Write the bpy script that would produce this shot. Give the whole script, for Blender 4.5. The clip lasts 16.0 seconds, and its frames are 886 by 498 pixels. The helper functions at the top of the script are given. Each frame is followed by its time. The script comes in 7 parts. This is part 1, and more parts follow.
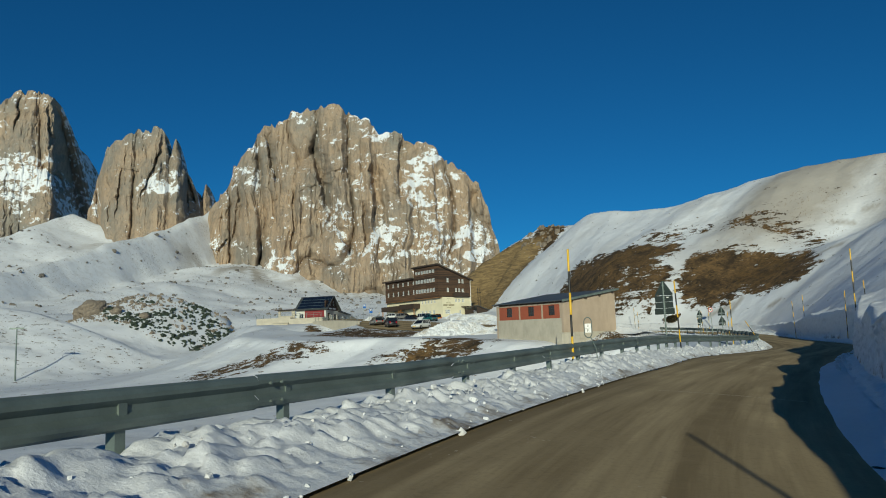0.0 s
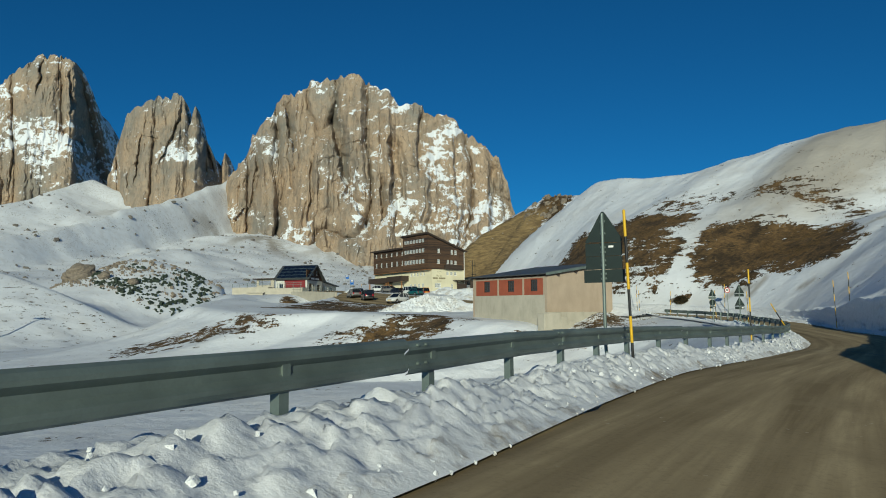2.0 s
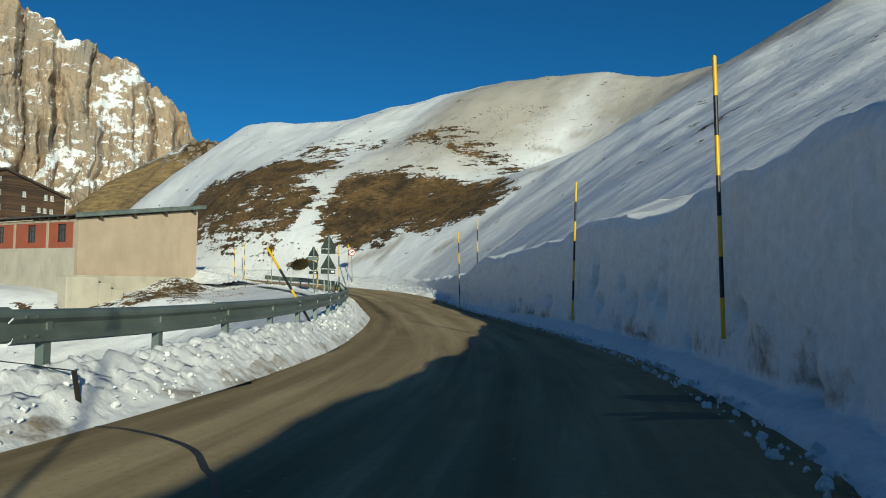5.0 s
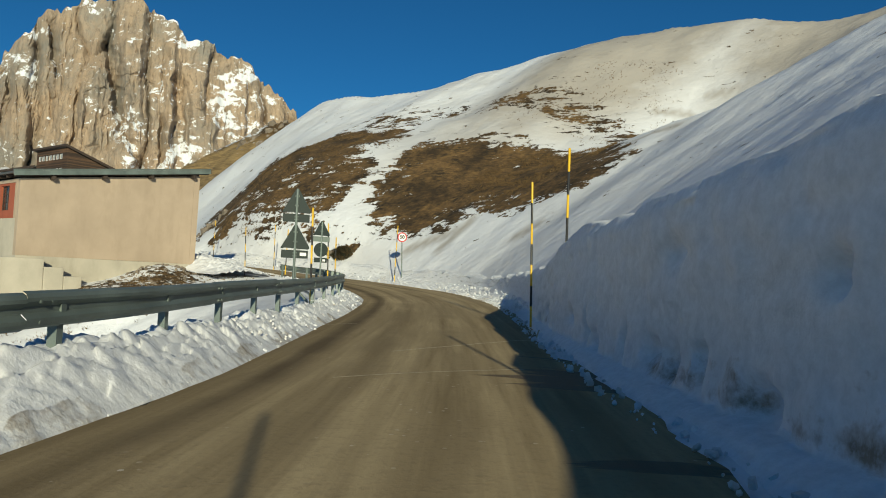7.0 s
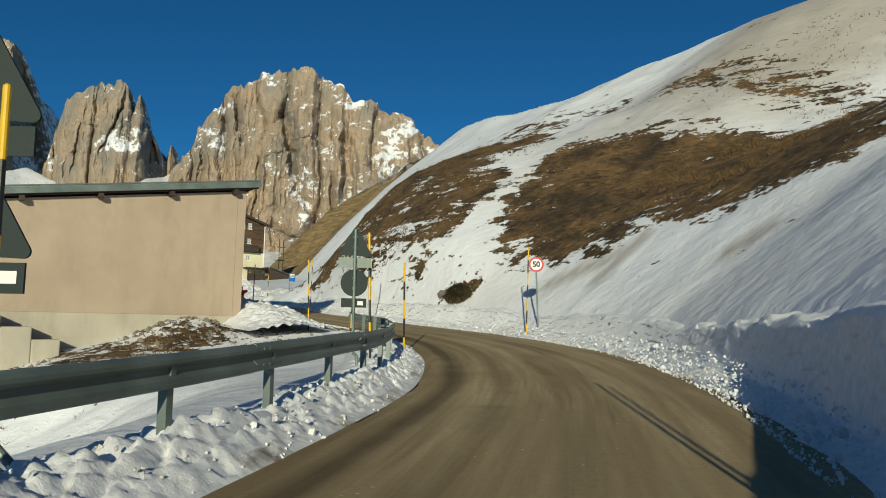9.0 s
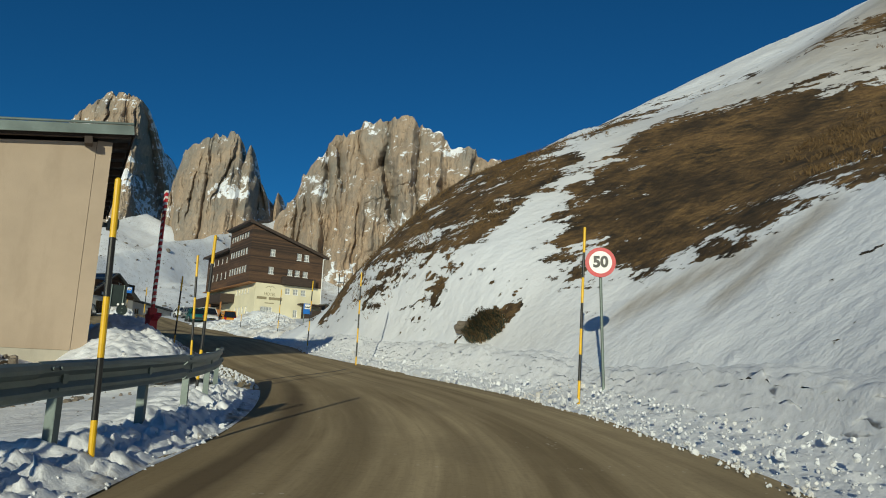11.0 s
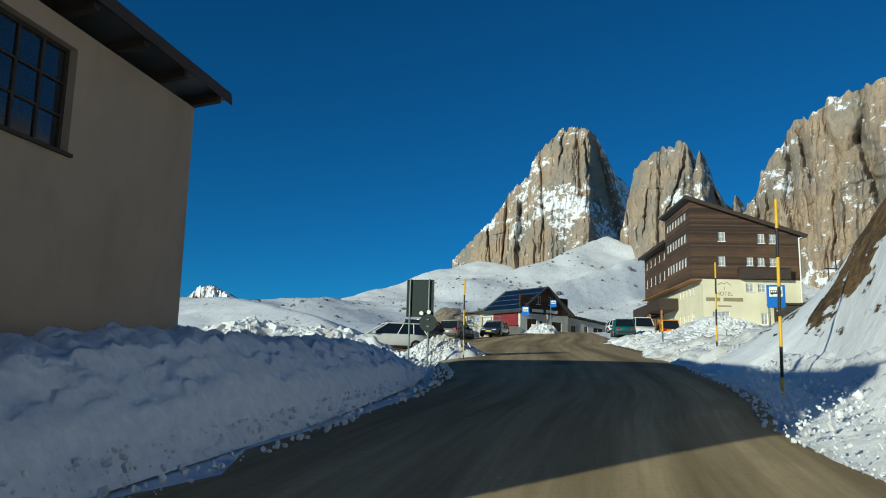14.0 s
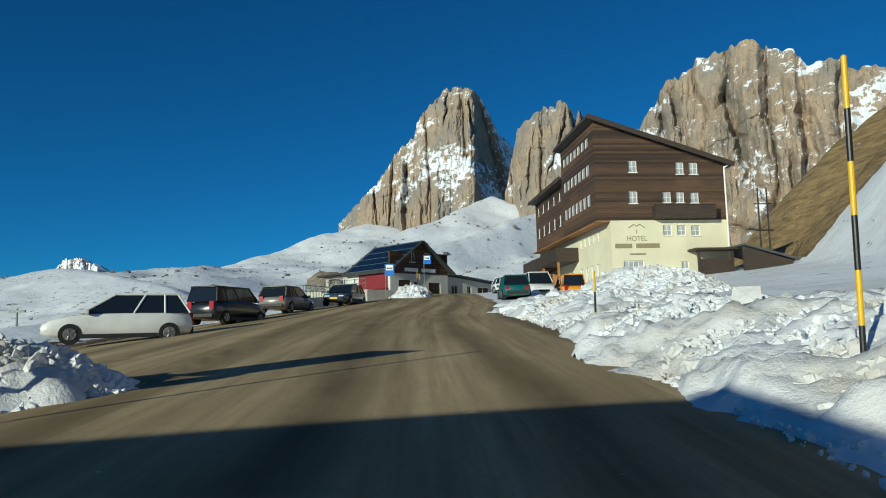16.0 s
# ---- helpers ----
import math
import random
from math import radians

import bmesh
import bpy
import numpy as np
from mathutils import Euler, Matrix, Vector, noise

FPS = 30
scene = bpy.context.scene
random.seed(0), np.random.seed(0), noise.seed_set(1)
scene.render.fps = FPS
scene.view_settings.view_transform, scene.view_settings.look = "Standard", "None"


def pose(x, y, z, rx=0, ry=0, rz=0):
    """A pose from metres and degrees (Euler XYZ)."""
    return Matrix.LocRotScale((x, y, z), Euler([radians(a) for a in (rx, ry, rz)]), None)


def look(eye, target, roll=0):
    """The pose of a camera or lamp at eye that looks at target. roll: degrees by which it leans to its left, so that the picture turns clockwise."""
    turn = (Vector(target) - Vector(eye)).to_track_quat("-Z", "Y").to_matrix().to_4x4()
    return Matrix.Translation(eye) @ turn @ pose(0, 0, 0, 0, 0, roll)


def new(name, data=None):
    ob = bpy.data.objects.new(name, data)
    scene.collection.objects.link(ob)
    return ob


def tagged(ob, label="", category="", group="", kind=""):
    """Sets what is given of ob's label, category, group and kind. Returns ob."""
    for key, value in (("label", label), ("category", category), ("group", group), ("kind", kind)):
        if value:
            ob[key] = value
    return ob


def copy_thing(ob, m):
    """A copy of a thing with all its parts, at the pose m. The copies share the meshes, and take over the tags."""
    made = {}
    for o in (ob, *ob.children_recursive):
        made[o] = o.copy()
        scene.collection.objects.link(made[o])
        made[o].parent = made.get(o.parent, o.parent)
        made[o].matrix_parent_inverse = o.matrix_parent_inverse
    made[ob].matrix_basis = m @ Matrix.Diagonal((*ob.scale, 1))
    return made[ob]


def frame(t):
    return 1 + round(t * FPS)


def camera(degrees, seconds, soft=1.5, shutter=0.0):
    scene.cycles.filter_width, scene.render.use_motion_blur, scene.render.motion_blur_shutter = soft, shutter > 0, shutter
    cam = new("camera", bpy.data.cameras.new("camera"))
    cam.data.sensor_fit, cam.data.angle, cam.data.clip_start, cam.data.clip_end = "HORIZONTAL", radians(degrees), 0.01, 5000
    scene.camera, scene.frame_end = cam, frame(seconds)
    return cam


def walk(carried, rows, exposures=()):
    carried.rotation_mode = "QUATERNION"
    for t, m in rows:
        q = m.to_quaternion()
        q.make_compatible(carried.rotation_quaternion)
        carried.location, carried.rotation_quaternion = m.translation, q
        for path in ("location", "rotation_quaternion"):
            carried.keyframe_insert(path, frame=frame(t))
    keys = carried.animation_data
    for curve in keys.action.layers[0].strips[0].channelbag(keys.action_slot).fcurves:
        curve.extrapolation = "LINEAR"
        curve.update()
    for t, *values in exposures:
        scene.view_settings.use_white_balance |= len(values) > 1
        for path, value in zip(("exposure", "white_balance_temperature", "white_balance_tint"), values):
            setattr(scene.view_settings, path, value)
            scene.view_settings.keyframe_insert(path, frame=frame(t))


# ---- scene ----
cam = camera(63.6, 16.0, soft=1.0)

EXPOSURE = ((0, -0.1, 6600, -3), (3, -0.02, 6500, -4), (6, 0.27, 7100, -2), (7.5, 0.2, 7400, 0), (8.5, 0.1, 7300, 0), (11, -0.1, 6750, 0), (12.5, -0.22, 6450, -2), (14, 0.15, 6200, -3), (16, 0.15, 6250, -2))
PATH = [
    (0, (0.141, -0.208, 0.88), (-0.036, 1.767, 1.137), -2.3),
    (0.5, (1.226, 3.728, 0.875), (0.846, 5.682, 1.072), -0.8),
    (1, (2.4, 7.755, 0.908), (1.963, 9.698, 1.097), 0.1),
    (1.5, (3.665, 11.907, 0.931), (3.218, 13.845, 1.135), 0.5),
    (2, (5.105, 16.105, 0.987), (4.867, 18.082, 1.178), -0.6),
    (2.5, (6.844, 20.129, 0.976), (6.829, 22.121, 1.157), -0.6),
    (3, (8.641, 23.949, 0.933), (8.955, 25.917, 1.099), -0.4),
    (3.5, (10.441, 27.805, 0.884), (11.051, 29.705, 1.015), -0.2),
    (6, (19.794, 46.75, 0.661), (20.317, 48.678, 0.76), 2.5),
    (6.5, (21.156, 50.729, 0.698), (21.562, 52.685, 0.791), 3.0),
    (7, (22.305, 54.641, 0.814), (22.621, 56.613, 0.916), 2.4),
    (7.5, (23.162, 58.507, 0.972), (23.359, 60.494, 1.091), 1.6),
    (8, (24.009, 62.278, 0.946), (24.072, 64.268, 1.131), 0.7),
    (8.5, (24.549, 66.088, 1.097), (24.484, 68.077, 1.297), 0.7),
    (11, (26.623, 83.739, 1.398), (26.205, 85.666, 1.732), 2.7),
    (11.5, (26.423, 87.361, 1.566), (25.815, 89.232, 1.925), 3.7),
    (12, (25.803, 90.975, 1.718), (24.982, 92.761, 2.084), 5.1),
    (12.5, (24.543, 94.707, 1.884), (23.51, 96.38, 2.247), 5.2),
    (13, (22.738, 98.298, 2.104), (21.512, 99.841, 2.447), 5.0),
    (13.5, (20.44, 101.688, 2.252), (19.054, 103.091, 2.587), 2.2),
    (14, (17.944, 105.102, 2.501), (16.465, 106.409, 2.829), 1.5),
    (14.5, (15.358, 108.665, 2.753), (13.884, 109.981, 3.064), -0.1),
    (15, (12.813, 112.261, 3.009), (11.395, 113.652, 3.245), -1.3),
    (15.5, (10.363, 115.729, 3.291), (9.026, 117.202, 3.496), -1.7),
    (16, (7.952, 119.255, 3.592), (6.688, 120.788, 3.818), -1.3),
]
walk(cam, [(t, look(eye, at, roll)) for t, eye, at, roll in PATH],
     EXPOSURE)

from mathutils.bvhtree import BVHTree

SUN_DIR = Vector((0.018, -1.0, 0.276)).normalized()      # towards the sun

# ---- light ----
world = bpy.data.worlds.new("world")
world.use_nodes = True
scene.world = world
_nt = world.node_tree
_sky = _nt.nodes.new("ShaderNodeTexSky")
_sky.sky_type = "NISHITA"
_sky.sun_disc = False
_sky.sun_elevation = math.asin(SUN_DIR.z)
_sky.sun_rotation = math.atan2(SUN_DIR.x, SUN_DIR.y)
_sky.altitude = 2200
_sky.air_density = 0.85
_sky.dust_density = 0.0
_sky.ozone_density = 3.0
_clear = _nt.nodes.new("ShaderNodeMix")
_clear.data_type, _clear.blend_type = "RGBA", "MULTIPLY"
_clear.inputs[0].default_value = 1.0
_clear.inputs[7].default_value = (0.165, 0.78, 1.18, 1)      # the deep blue of dry air at 2200 m
_nt.links.new(_sky.outputs[0], _clear.inputs[6])
_nt.links.new(_clear.outputs[2], _nt.nodes["Background"].inputs[0])
_nt.nodes["Background"].inputs[1].default_value = 0.060

_sun = bpy.data.lights.new("sun", "SUN")
_sun.energy = 3.8
_sun.angle = radians(0.53)
_sun.color = (1.0, 0.95, 0.79)
sun = new("sun", _sun)
sun.rotation_euler = SUN_DIR.to_track_quat("Z", "Y").to_euler()
scene.view_settings.exposure = 0.0


# ---- numeric helpers ----
def lattice(ix, iy, seed):
    n = (ix.astype(np.int64) * 374761393 + iy.astype(np.int64) * 668265263 + seed * 1442695041) & 0xFFFFFFFF
    n = ((n ^ (n >> 13)) * 1274126177) & 0xFFFFFFFF
    n = n ^ (n >> 16)
    return (n & 0xFFFF) / 65535.0


def vnoise(x, y, seed=0):
    """Value noise between 0 and 1 on arrays."""
    x, y = np.asarray(x, float), np.asarray(y, float)
    ix, iy = np.floor(x), np.floor(y)
    fx, fy = x - ix, y - iy
    fx, fy = fx * fx * (3 - 2 * fx), fy * fy * (3 - 2 * fy)
    a, b = lattice(ix, iy, seed), lattice(ix + 1, iy, seed)
    c, d = lattice(ix, iy + 1, seed), lattice(ix + 1, iy + 1, seed)
    return (a * (1 - fx) + b * fx) * (1 - fy) + (c * (1 - fx) + d * fx) * fy


def fbm(x, y, octaves=4, seed=0, ridged=False):
    total, amp, norm = 0.0, 1.0, 0.0
    for k in range(octaves):
        n = vnoise(x * 2 ** k + 17.3 * k, y * 2 ** k - 9.1 * k, seed + k)
        if ridged:
            n = 1 - np.abs(2 * n - 1)
        total, norm, amp = total + n * amp, norm + amp, amp * 0.5
    return total / norm


def smooth(a, b, x):
    t = np.clip((x - a) / (b - a), 0, 1)
    return t * t * (3 - 2 * t)


def spline(points, step=1.0):
    """A Catmull-Rom line through points, resampled."""
    p = np.array(points, float)
    p = np.vstack([2 * p[0] - p[1], p, 2 * p[-1] - p[-2]])
    out = []
    for i in range(1, len(p) - 2):
        n = max(2, int(np.linalg.norm(p[i + 1] - p[i]) / step))
        for t in np.arange(n) / n:
            out.append(0.5 * (2 * p[i] + (p[i + 1] - p[i - 1]) * t + (2 * p[i - 1] - 5 * p[i] + 4 * p[i + 1] - p[i + 2]) * t ** 2
                              + (3 * p[i] - p[i - 1] - 3 * p[i + 1] + p[i + 2]) * t ** 3))
    out.append(p[-2])
    return np.array(out)


def nearest(line, x, y):
    """Distance, index and signed side (right of the line positive) of points from a plan line."""
    shape = np.shape(x)
    x, y = np.ravel(x), np.ravel(y)
    best = np.full(x.shape, 1e18)
    at = np.zeros(x.shape)
    side = np.zeros(x.shape)
    for i in range(len(line) - 1):
        ax, ay = line[i][:2]
        dx, dy = line[i + 1][0] - ax, line[i + 1][1] - ay
        u = np.clip(((x - ax) * dx + (y - ay) * dy) / (dx * dx + dy * dy), 0, 1)
        d = (x - ax - u * dx) ** 2 + (y - ay - u * dy) ** 2
        m = d < best
        best = np.where(m, d, best)
        at = np.where(m, i + u, at)
        side = np.where(m, dy * (x - ax) - dx * (y - ay), side)
    return np.sqrt(best).reshape(shape), at.reshape(shape), np.sign(side).reshape(shape)


def along(line, at, column):
    return np.interp(at, np.arange(len(line)), line[:, column])


# ---- materials ----
def material(name, base=(0.5, 0.5, 0.5), rough=0.6, metal=0.0, spec=0.5):
    m = bpy.data.materials.new(name)
    m.use_nodes = True
    b = m.node_tree.nodes["Principled BSDF"]
    b.inputs["Base Color"].default_value = (*base, 1)
    b.inputs["Roughness"].default_value = rough
    b.inputs["Metallic"].default_value = metal
    b.inputs["Specular IOR Level"].default_value = spec
    return m


class Nodes:
    """Short hand for node graphs."""

    def __init__(self, m):
        self.t = m.node_tree
        self.bsdf = self.t.nodes["Principled BSDF"]

    def add(self, kind, **settings):
        n = self.t.nodes.new(kind)
        for k, v in settings.items():
            if k == "op":
                n.operation = v
            elif k == "blend":
                n.blend_type = v
            elif k == "name":
                n.attribute_name = v
        return n

    def link(self, a, b):
        self.t.links.new(a, b)

    def put(self, socket, v):
        if hasattr(v, "is_output"):
            self.link(v, socket)
        elif isinstance(v, (tuple, list)) and len(v) == 3 and socket.type == "RGBA":
            socket.default_value = (*v, 1)
        else:
            socket.default_value = v

    def coords(self, scale=(1, 1, 1), kind="Object", rot=(0, 0, 0)):
        c = self.add("ShaderNodeTexCoord")
        p = self.add("ShaderNodeMapping")
        self.link(c.outputs[kind], p.inputs[0])
        p.inputs["Scale"].default_value = scale
        p.inputs["Rotation"].default_value = rot
        return p.outputs[0]

    def world(self, scale=(1, 1, 1)):
        c = self.add("ShaderNodeNewGeometry")
        p = self.add("ShaderNodeMapping")
        self.link(c.outputs["Position"], p.inputs[0])
        p.inputs["Scale"].default_value = scale
        return p.outputs[0]

    def noise(self, vector, scale=1.0, detail=6, rough=0.55, distort=0.0):
        n = self.add("ShaderNodeTexNoise")
        self.link(vector, n.inputs["Vector"])
        n.inputs["Scale"].default_value, n.inputs["Detail"].default_value = scale, detail
        n.inputs["Roughness"].default_value, n.inputs["Distortion"].default_value = rough, distort
        return n.outputs["Fac"]

    def voronoi(self, vector, scale=1.0, out="Distance"):
        n = self.add("ShaderNodeTexVoronoi")
        self.link(vector, n.inputs["Vector"])
        n.inputs["Scale"].default_value = scale
        return n.outputs[out]

    def math(self, op, a, b=0.0, c=0.0, clamp=False):
        n = self.add("ShaderNodeMath", op=op)
        n.use_clamp = clamp
        for s, v in zip(n.inputs, (a, b, c)):
            self.put(s, v)
        return n.outputs[0]

    def ramp(self, fac, stops):
        n = self.add("ShaderNodeValToRGB")
        self.put(n.inputs[0], fac)
        e = n.color_ramp.elements
        while len(e) < len(stops):
            e.new(0.5)
        for el, (p, c) in zip(e, stops):
            el.position = p
            el.color = (c, c, c, 1) if isinstance(c, (int, float)) else (*c, 1)
        return n.outputs[0]

    def mix(self, fac, a, b, blend="MIX"):
        n = self.add("ShaderNodeMix", blend=blend)
        n.data_type = "RGBA"
        self.put(n.inputs[0], fac)
        self.put(n.inputs[6], a)
        self.put(n.inputs[7], b)
        n.blend_type = blend
        return n.outputs[2]

    def attr(self, name):
        return self.add("ShaderNodeAttribute", name=name).outputs["Fac"]

    def bump(self, height, strength=0.3, distance=0.05, normal=None):
        n = self.add("ShaderNodeBump")
        self.link(height, n.inputs["Height"])
        n.inputs["Strength"].default_value, n.inputs["Distance"].default_value = strength, distance
        if normal is not None:
            self.link(normal, n.inputs["Normal"])
        return n.outputs[0]

    def base(self, v):
        self.put(self.bsdf.inputs["Base Color"], v)

    def rough(self, v):
        self.put(self.bsdf.inputs["Roughness"], v)

    def normal(self, v):
        self.link(v, self.bsdf.inputs["Normal"])


def grained(name, base, rough=0.6, vary=0.25, scale=3.0, metal=0.0, bump=0.15, distance=0.01, stretch=(1, 1, 1), fine=25.0, spec=0.5):
    """A base colour with stains at a large scale and grain at a small one."""
    m = material(name, base, rough, metal, spec)
    n = Nodes(m)
    v = n.coords(stretch)
    big, small = n.noise(v, scale, 5), n.noise(v, scale * fine, 4)
    dark = tuple(c * (1 - vary) for c in base)
    light = tuple(min(1, c * (1 + vary * 0.7)) for c in base)
    c = n.mix(n.ramp(big, [(0.3, 0.0), (0.7, 1.0)]), dark, light)
    c = n.mix(n.math("MULTIPLY", n.ramp(small, [(0.4, 0.0), (0.75, 1.0)]), vary), c, dark)
    n.base(c)
    n.rough(n.math("ADD", n.math("MULTIPLY", big, 0.2), rough - 0.1, clamp=True))
    n.normal(n.bump(small, bump, distance))
    return m


def snow_mix(n, v, bump=True):
    """Snow colour with slight dirt, shared by the ground materials."""
    dirt = n.noise(v, 0.12, 6, 0.6)
    clean = n.mix(n.ramp(dirt, [(0.45, 0.0), (0.75, 1.0)]), (0.78, 0.80, 0.84), (0.67, 0.67, 0.68))
    return clean


def make_ground():
    m = material("snow_ground", (0.8, 0.82, 0.86), 0.6, 0, 0.3)
    n = Nodes(m)
    v = n.world()
    snow = snow_mix(n, v)
    # dust blown over the upper hill and the banks
    dust = n.attr("dust")
    dustn = n.math("MULTIPLY", dust, n.math("ADD", n.noise(v, 0.35, 6, 0.6), 0.45))
    snow = n.mix(n.math("MINIMUM", dustn, 0.8), snow, (0.33, 0.285, 0.23))
    # bare turf and stones
    patch = n.noise(v, 0.55, 7, 0.62)
    fine = n.noise(v, 3.1, 6, 0.65)
    shelf = n.noise(n.world((0.5, 0.5, 2.4)), 0.8, 7, 0.65, 0.4)
    edge = n.math("ADD", n.math("MULTIPLY", n.math("SUBTRACT", patch, 0.5), 1.5), n.math("MULTIPLY", n.math("SUBTRACT", fine, 0.5), 1.3))
    edge = n.math("ADD", edge, n.math("MULTIPLY", n.math("SUBTRACT", shelf, 0.5), 2.1))
    bare = n.ramp(n.math("ADD", n.attr("bare"), edge), [(0.47, 0.0), (0.53, 1.0)])
    tone = n.noise(v, 0.8, 7, 0.65)
    tone2 = n.noise(n.world((1, 1, 2.5)), 2.3, 6, 0.7)
    turf = n.mix(n.ramp(tone, [(0.35, 0.0), (0.65, 1.0)]), (0.025, 0.02, 0.014), (0.16, 0.095, 0.042))
    turf = n.mix(n.ramp(tone2, [(0.42, 0.0), (0.72, 1.0)]), turf, (0.25, 0.15, 0.06))
    turf = n.mix(n.math("MULTIPLY", n.ramp(n.noise(v, 0.33, 7, 0.7), [(0.45, 0.0), (0.6, 1.0)]), 0.75), turf, (0.022, 0.017, 0.012))
    turf = n.mix(n.math("MULTIPLY", n.attr("clay"), 0.9), turf, n.mix(n.ramp(n.noise(n.world((0.5, 0.5, 3.0)), 0.7, 8, 0.7), [(0.35, 0.0), (0.65, 1.0)]), (0.15, 0.10, 0.05), (0.42, 0.29, 0.13)))
    n.base(n.mix(bare, snow, turf))
    n.rough(n.mix(bare, n.mix(n.noise(v, 1.2, 3), (0.45, 0.45, 0.45), (0.75, 0.75, 0.75)), (0.95, 0.95, 0.95)))
    rip = n.noise(n.world((0.6, 1.6, 1.0)), 1.3, 7, 0.6)
    swell = n.noise(v, 0.11, 8, 0.62)
    b1 = n.bump(fine, 0.13, 0.06, n.bump(rip, 0.10, 0.25, n.bump(swell, 0.28, 2.2)))
    b2 = n.bump(n.math("MULTIPLY", fine, bare), 0.8, 0.25, b1)
    n.normal(b2)
    return m


def make_road():
    m = material("gritted_asphalt", (0.3, 0.24, 0.14), 0.95, 0, 0.12)
    n = Nodes(m)
    u = n.add("ShaderNodeUVMap").outputs[0]

    def lengthwise(across, ahead):
        mp = n.add("ShaderNodeMapping")
        n.link(u, mp.inputs[0])
        mp.inputs["Scale"].default_value = (across, ahead, 1)
        return mp.outputs[0]
    streak = n.noise(lengthwise(1.0, 0.045), 1.7, 5, 0.6, 0.3)
    thin = n.noise(lengthwise(1.0, 0.03), 9.0, 4, 0.6, 0.3)
    v = n.world()
    spots, grit = n.noise(v, 0.4, 6, 0.62), n.noise(v, 16.0, 5, 0.75)
    c = n.mix(n.ramp(streak, [(0.36, 0.0), (0.64, 1.0)]), (0.245, 0.180, 0.098), (0.50, 0.385, 0.225))
    c = n.mix(n.math("MULTIPLY", n.ramp(thin, [(0.45, 0.0), (0.7, 1.0)]), 0.35), c, (0.20, 0.145, 0.08))
    c = n.mix(n.math("MULTIPLY", n.ramp(spots, [(0.45, 0.0), (0.62, 1.0)]), 0.5), c, (0.36, 0.275, 0.16))
    c = n.mix(n.math("MULTIPLY", n.ramp(grit, [(0.5, 0.0), (0.72, 1.0)]), 0.35), c, (0.16, 0.12, 0.075))
    # loose chippings lying in drifts
    chip = n.math("LESS_THAN", n.voronoi(v, 7.0), 0.13)
    chip = n.math("MULTIPLY", chip, n.ramp(n.noise(v, 1.1, 4, 0.6), [(0.56, 0.0), (0.66, 1.0)]))
    c = n.mix(chip, c, (0.58, 0.50, 0.39))
    # worn, damp wheel tracks
    worn = n.math("MULTIPLY", n.attr("track"), n.ramp(streak, [(0.28, 0.55), (0.6, 1.0)]))
    worn = n.ramp(n.math("ADD", worn, n.math("MULTIPLY", n.math("SUBTRACT", spots, 0.5), 0.7)), [(0.15, 0.0), (0.85, 1.0)])
    c = n.mix(n.math("MULTIPLY", worn, 0.85), c, (0.095, 0.066, 0.038))
    # meltwater that runs in from the snow
    run = n.noise(n.world((0.16, 1.0, 1)), 0.75, 6, 0.6, 0.5)
    wet = n.ramp(n.math("ADD", run, n.math("MULTIPLY", n.math("SUBTRACT", n.attr("wet"), 1.0), 0.42)), [(0.545, 0.0), (0.565, 1.0)])
    c = n.mix(n.math("MULTIPLY", wet, 0.78), c, (0.085, 0.06, 0.038))
    n.base(c)
    n.rough(n.mix(wet, (0.95, 0.95, 0.95), (0.6, 0.6, 0.6)))
    n.normal(n.bump(grit, 0.4, 0.012))
    return m


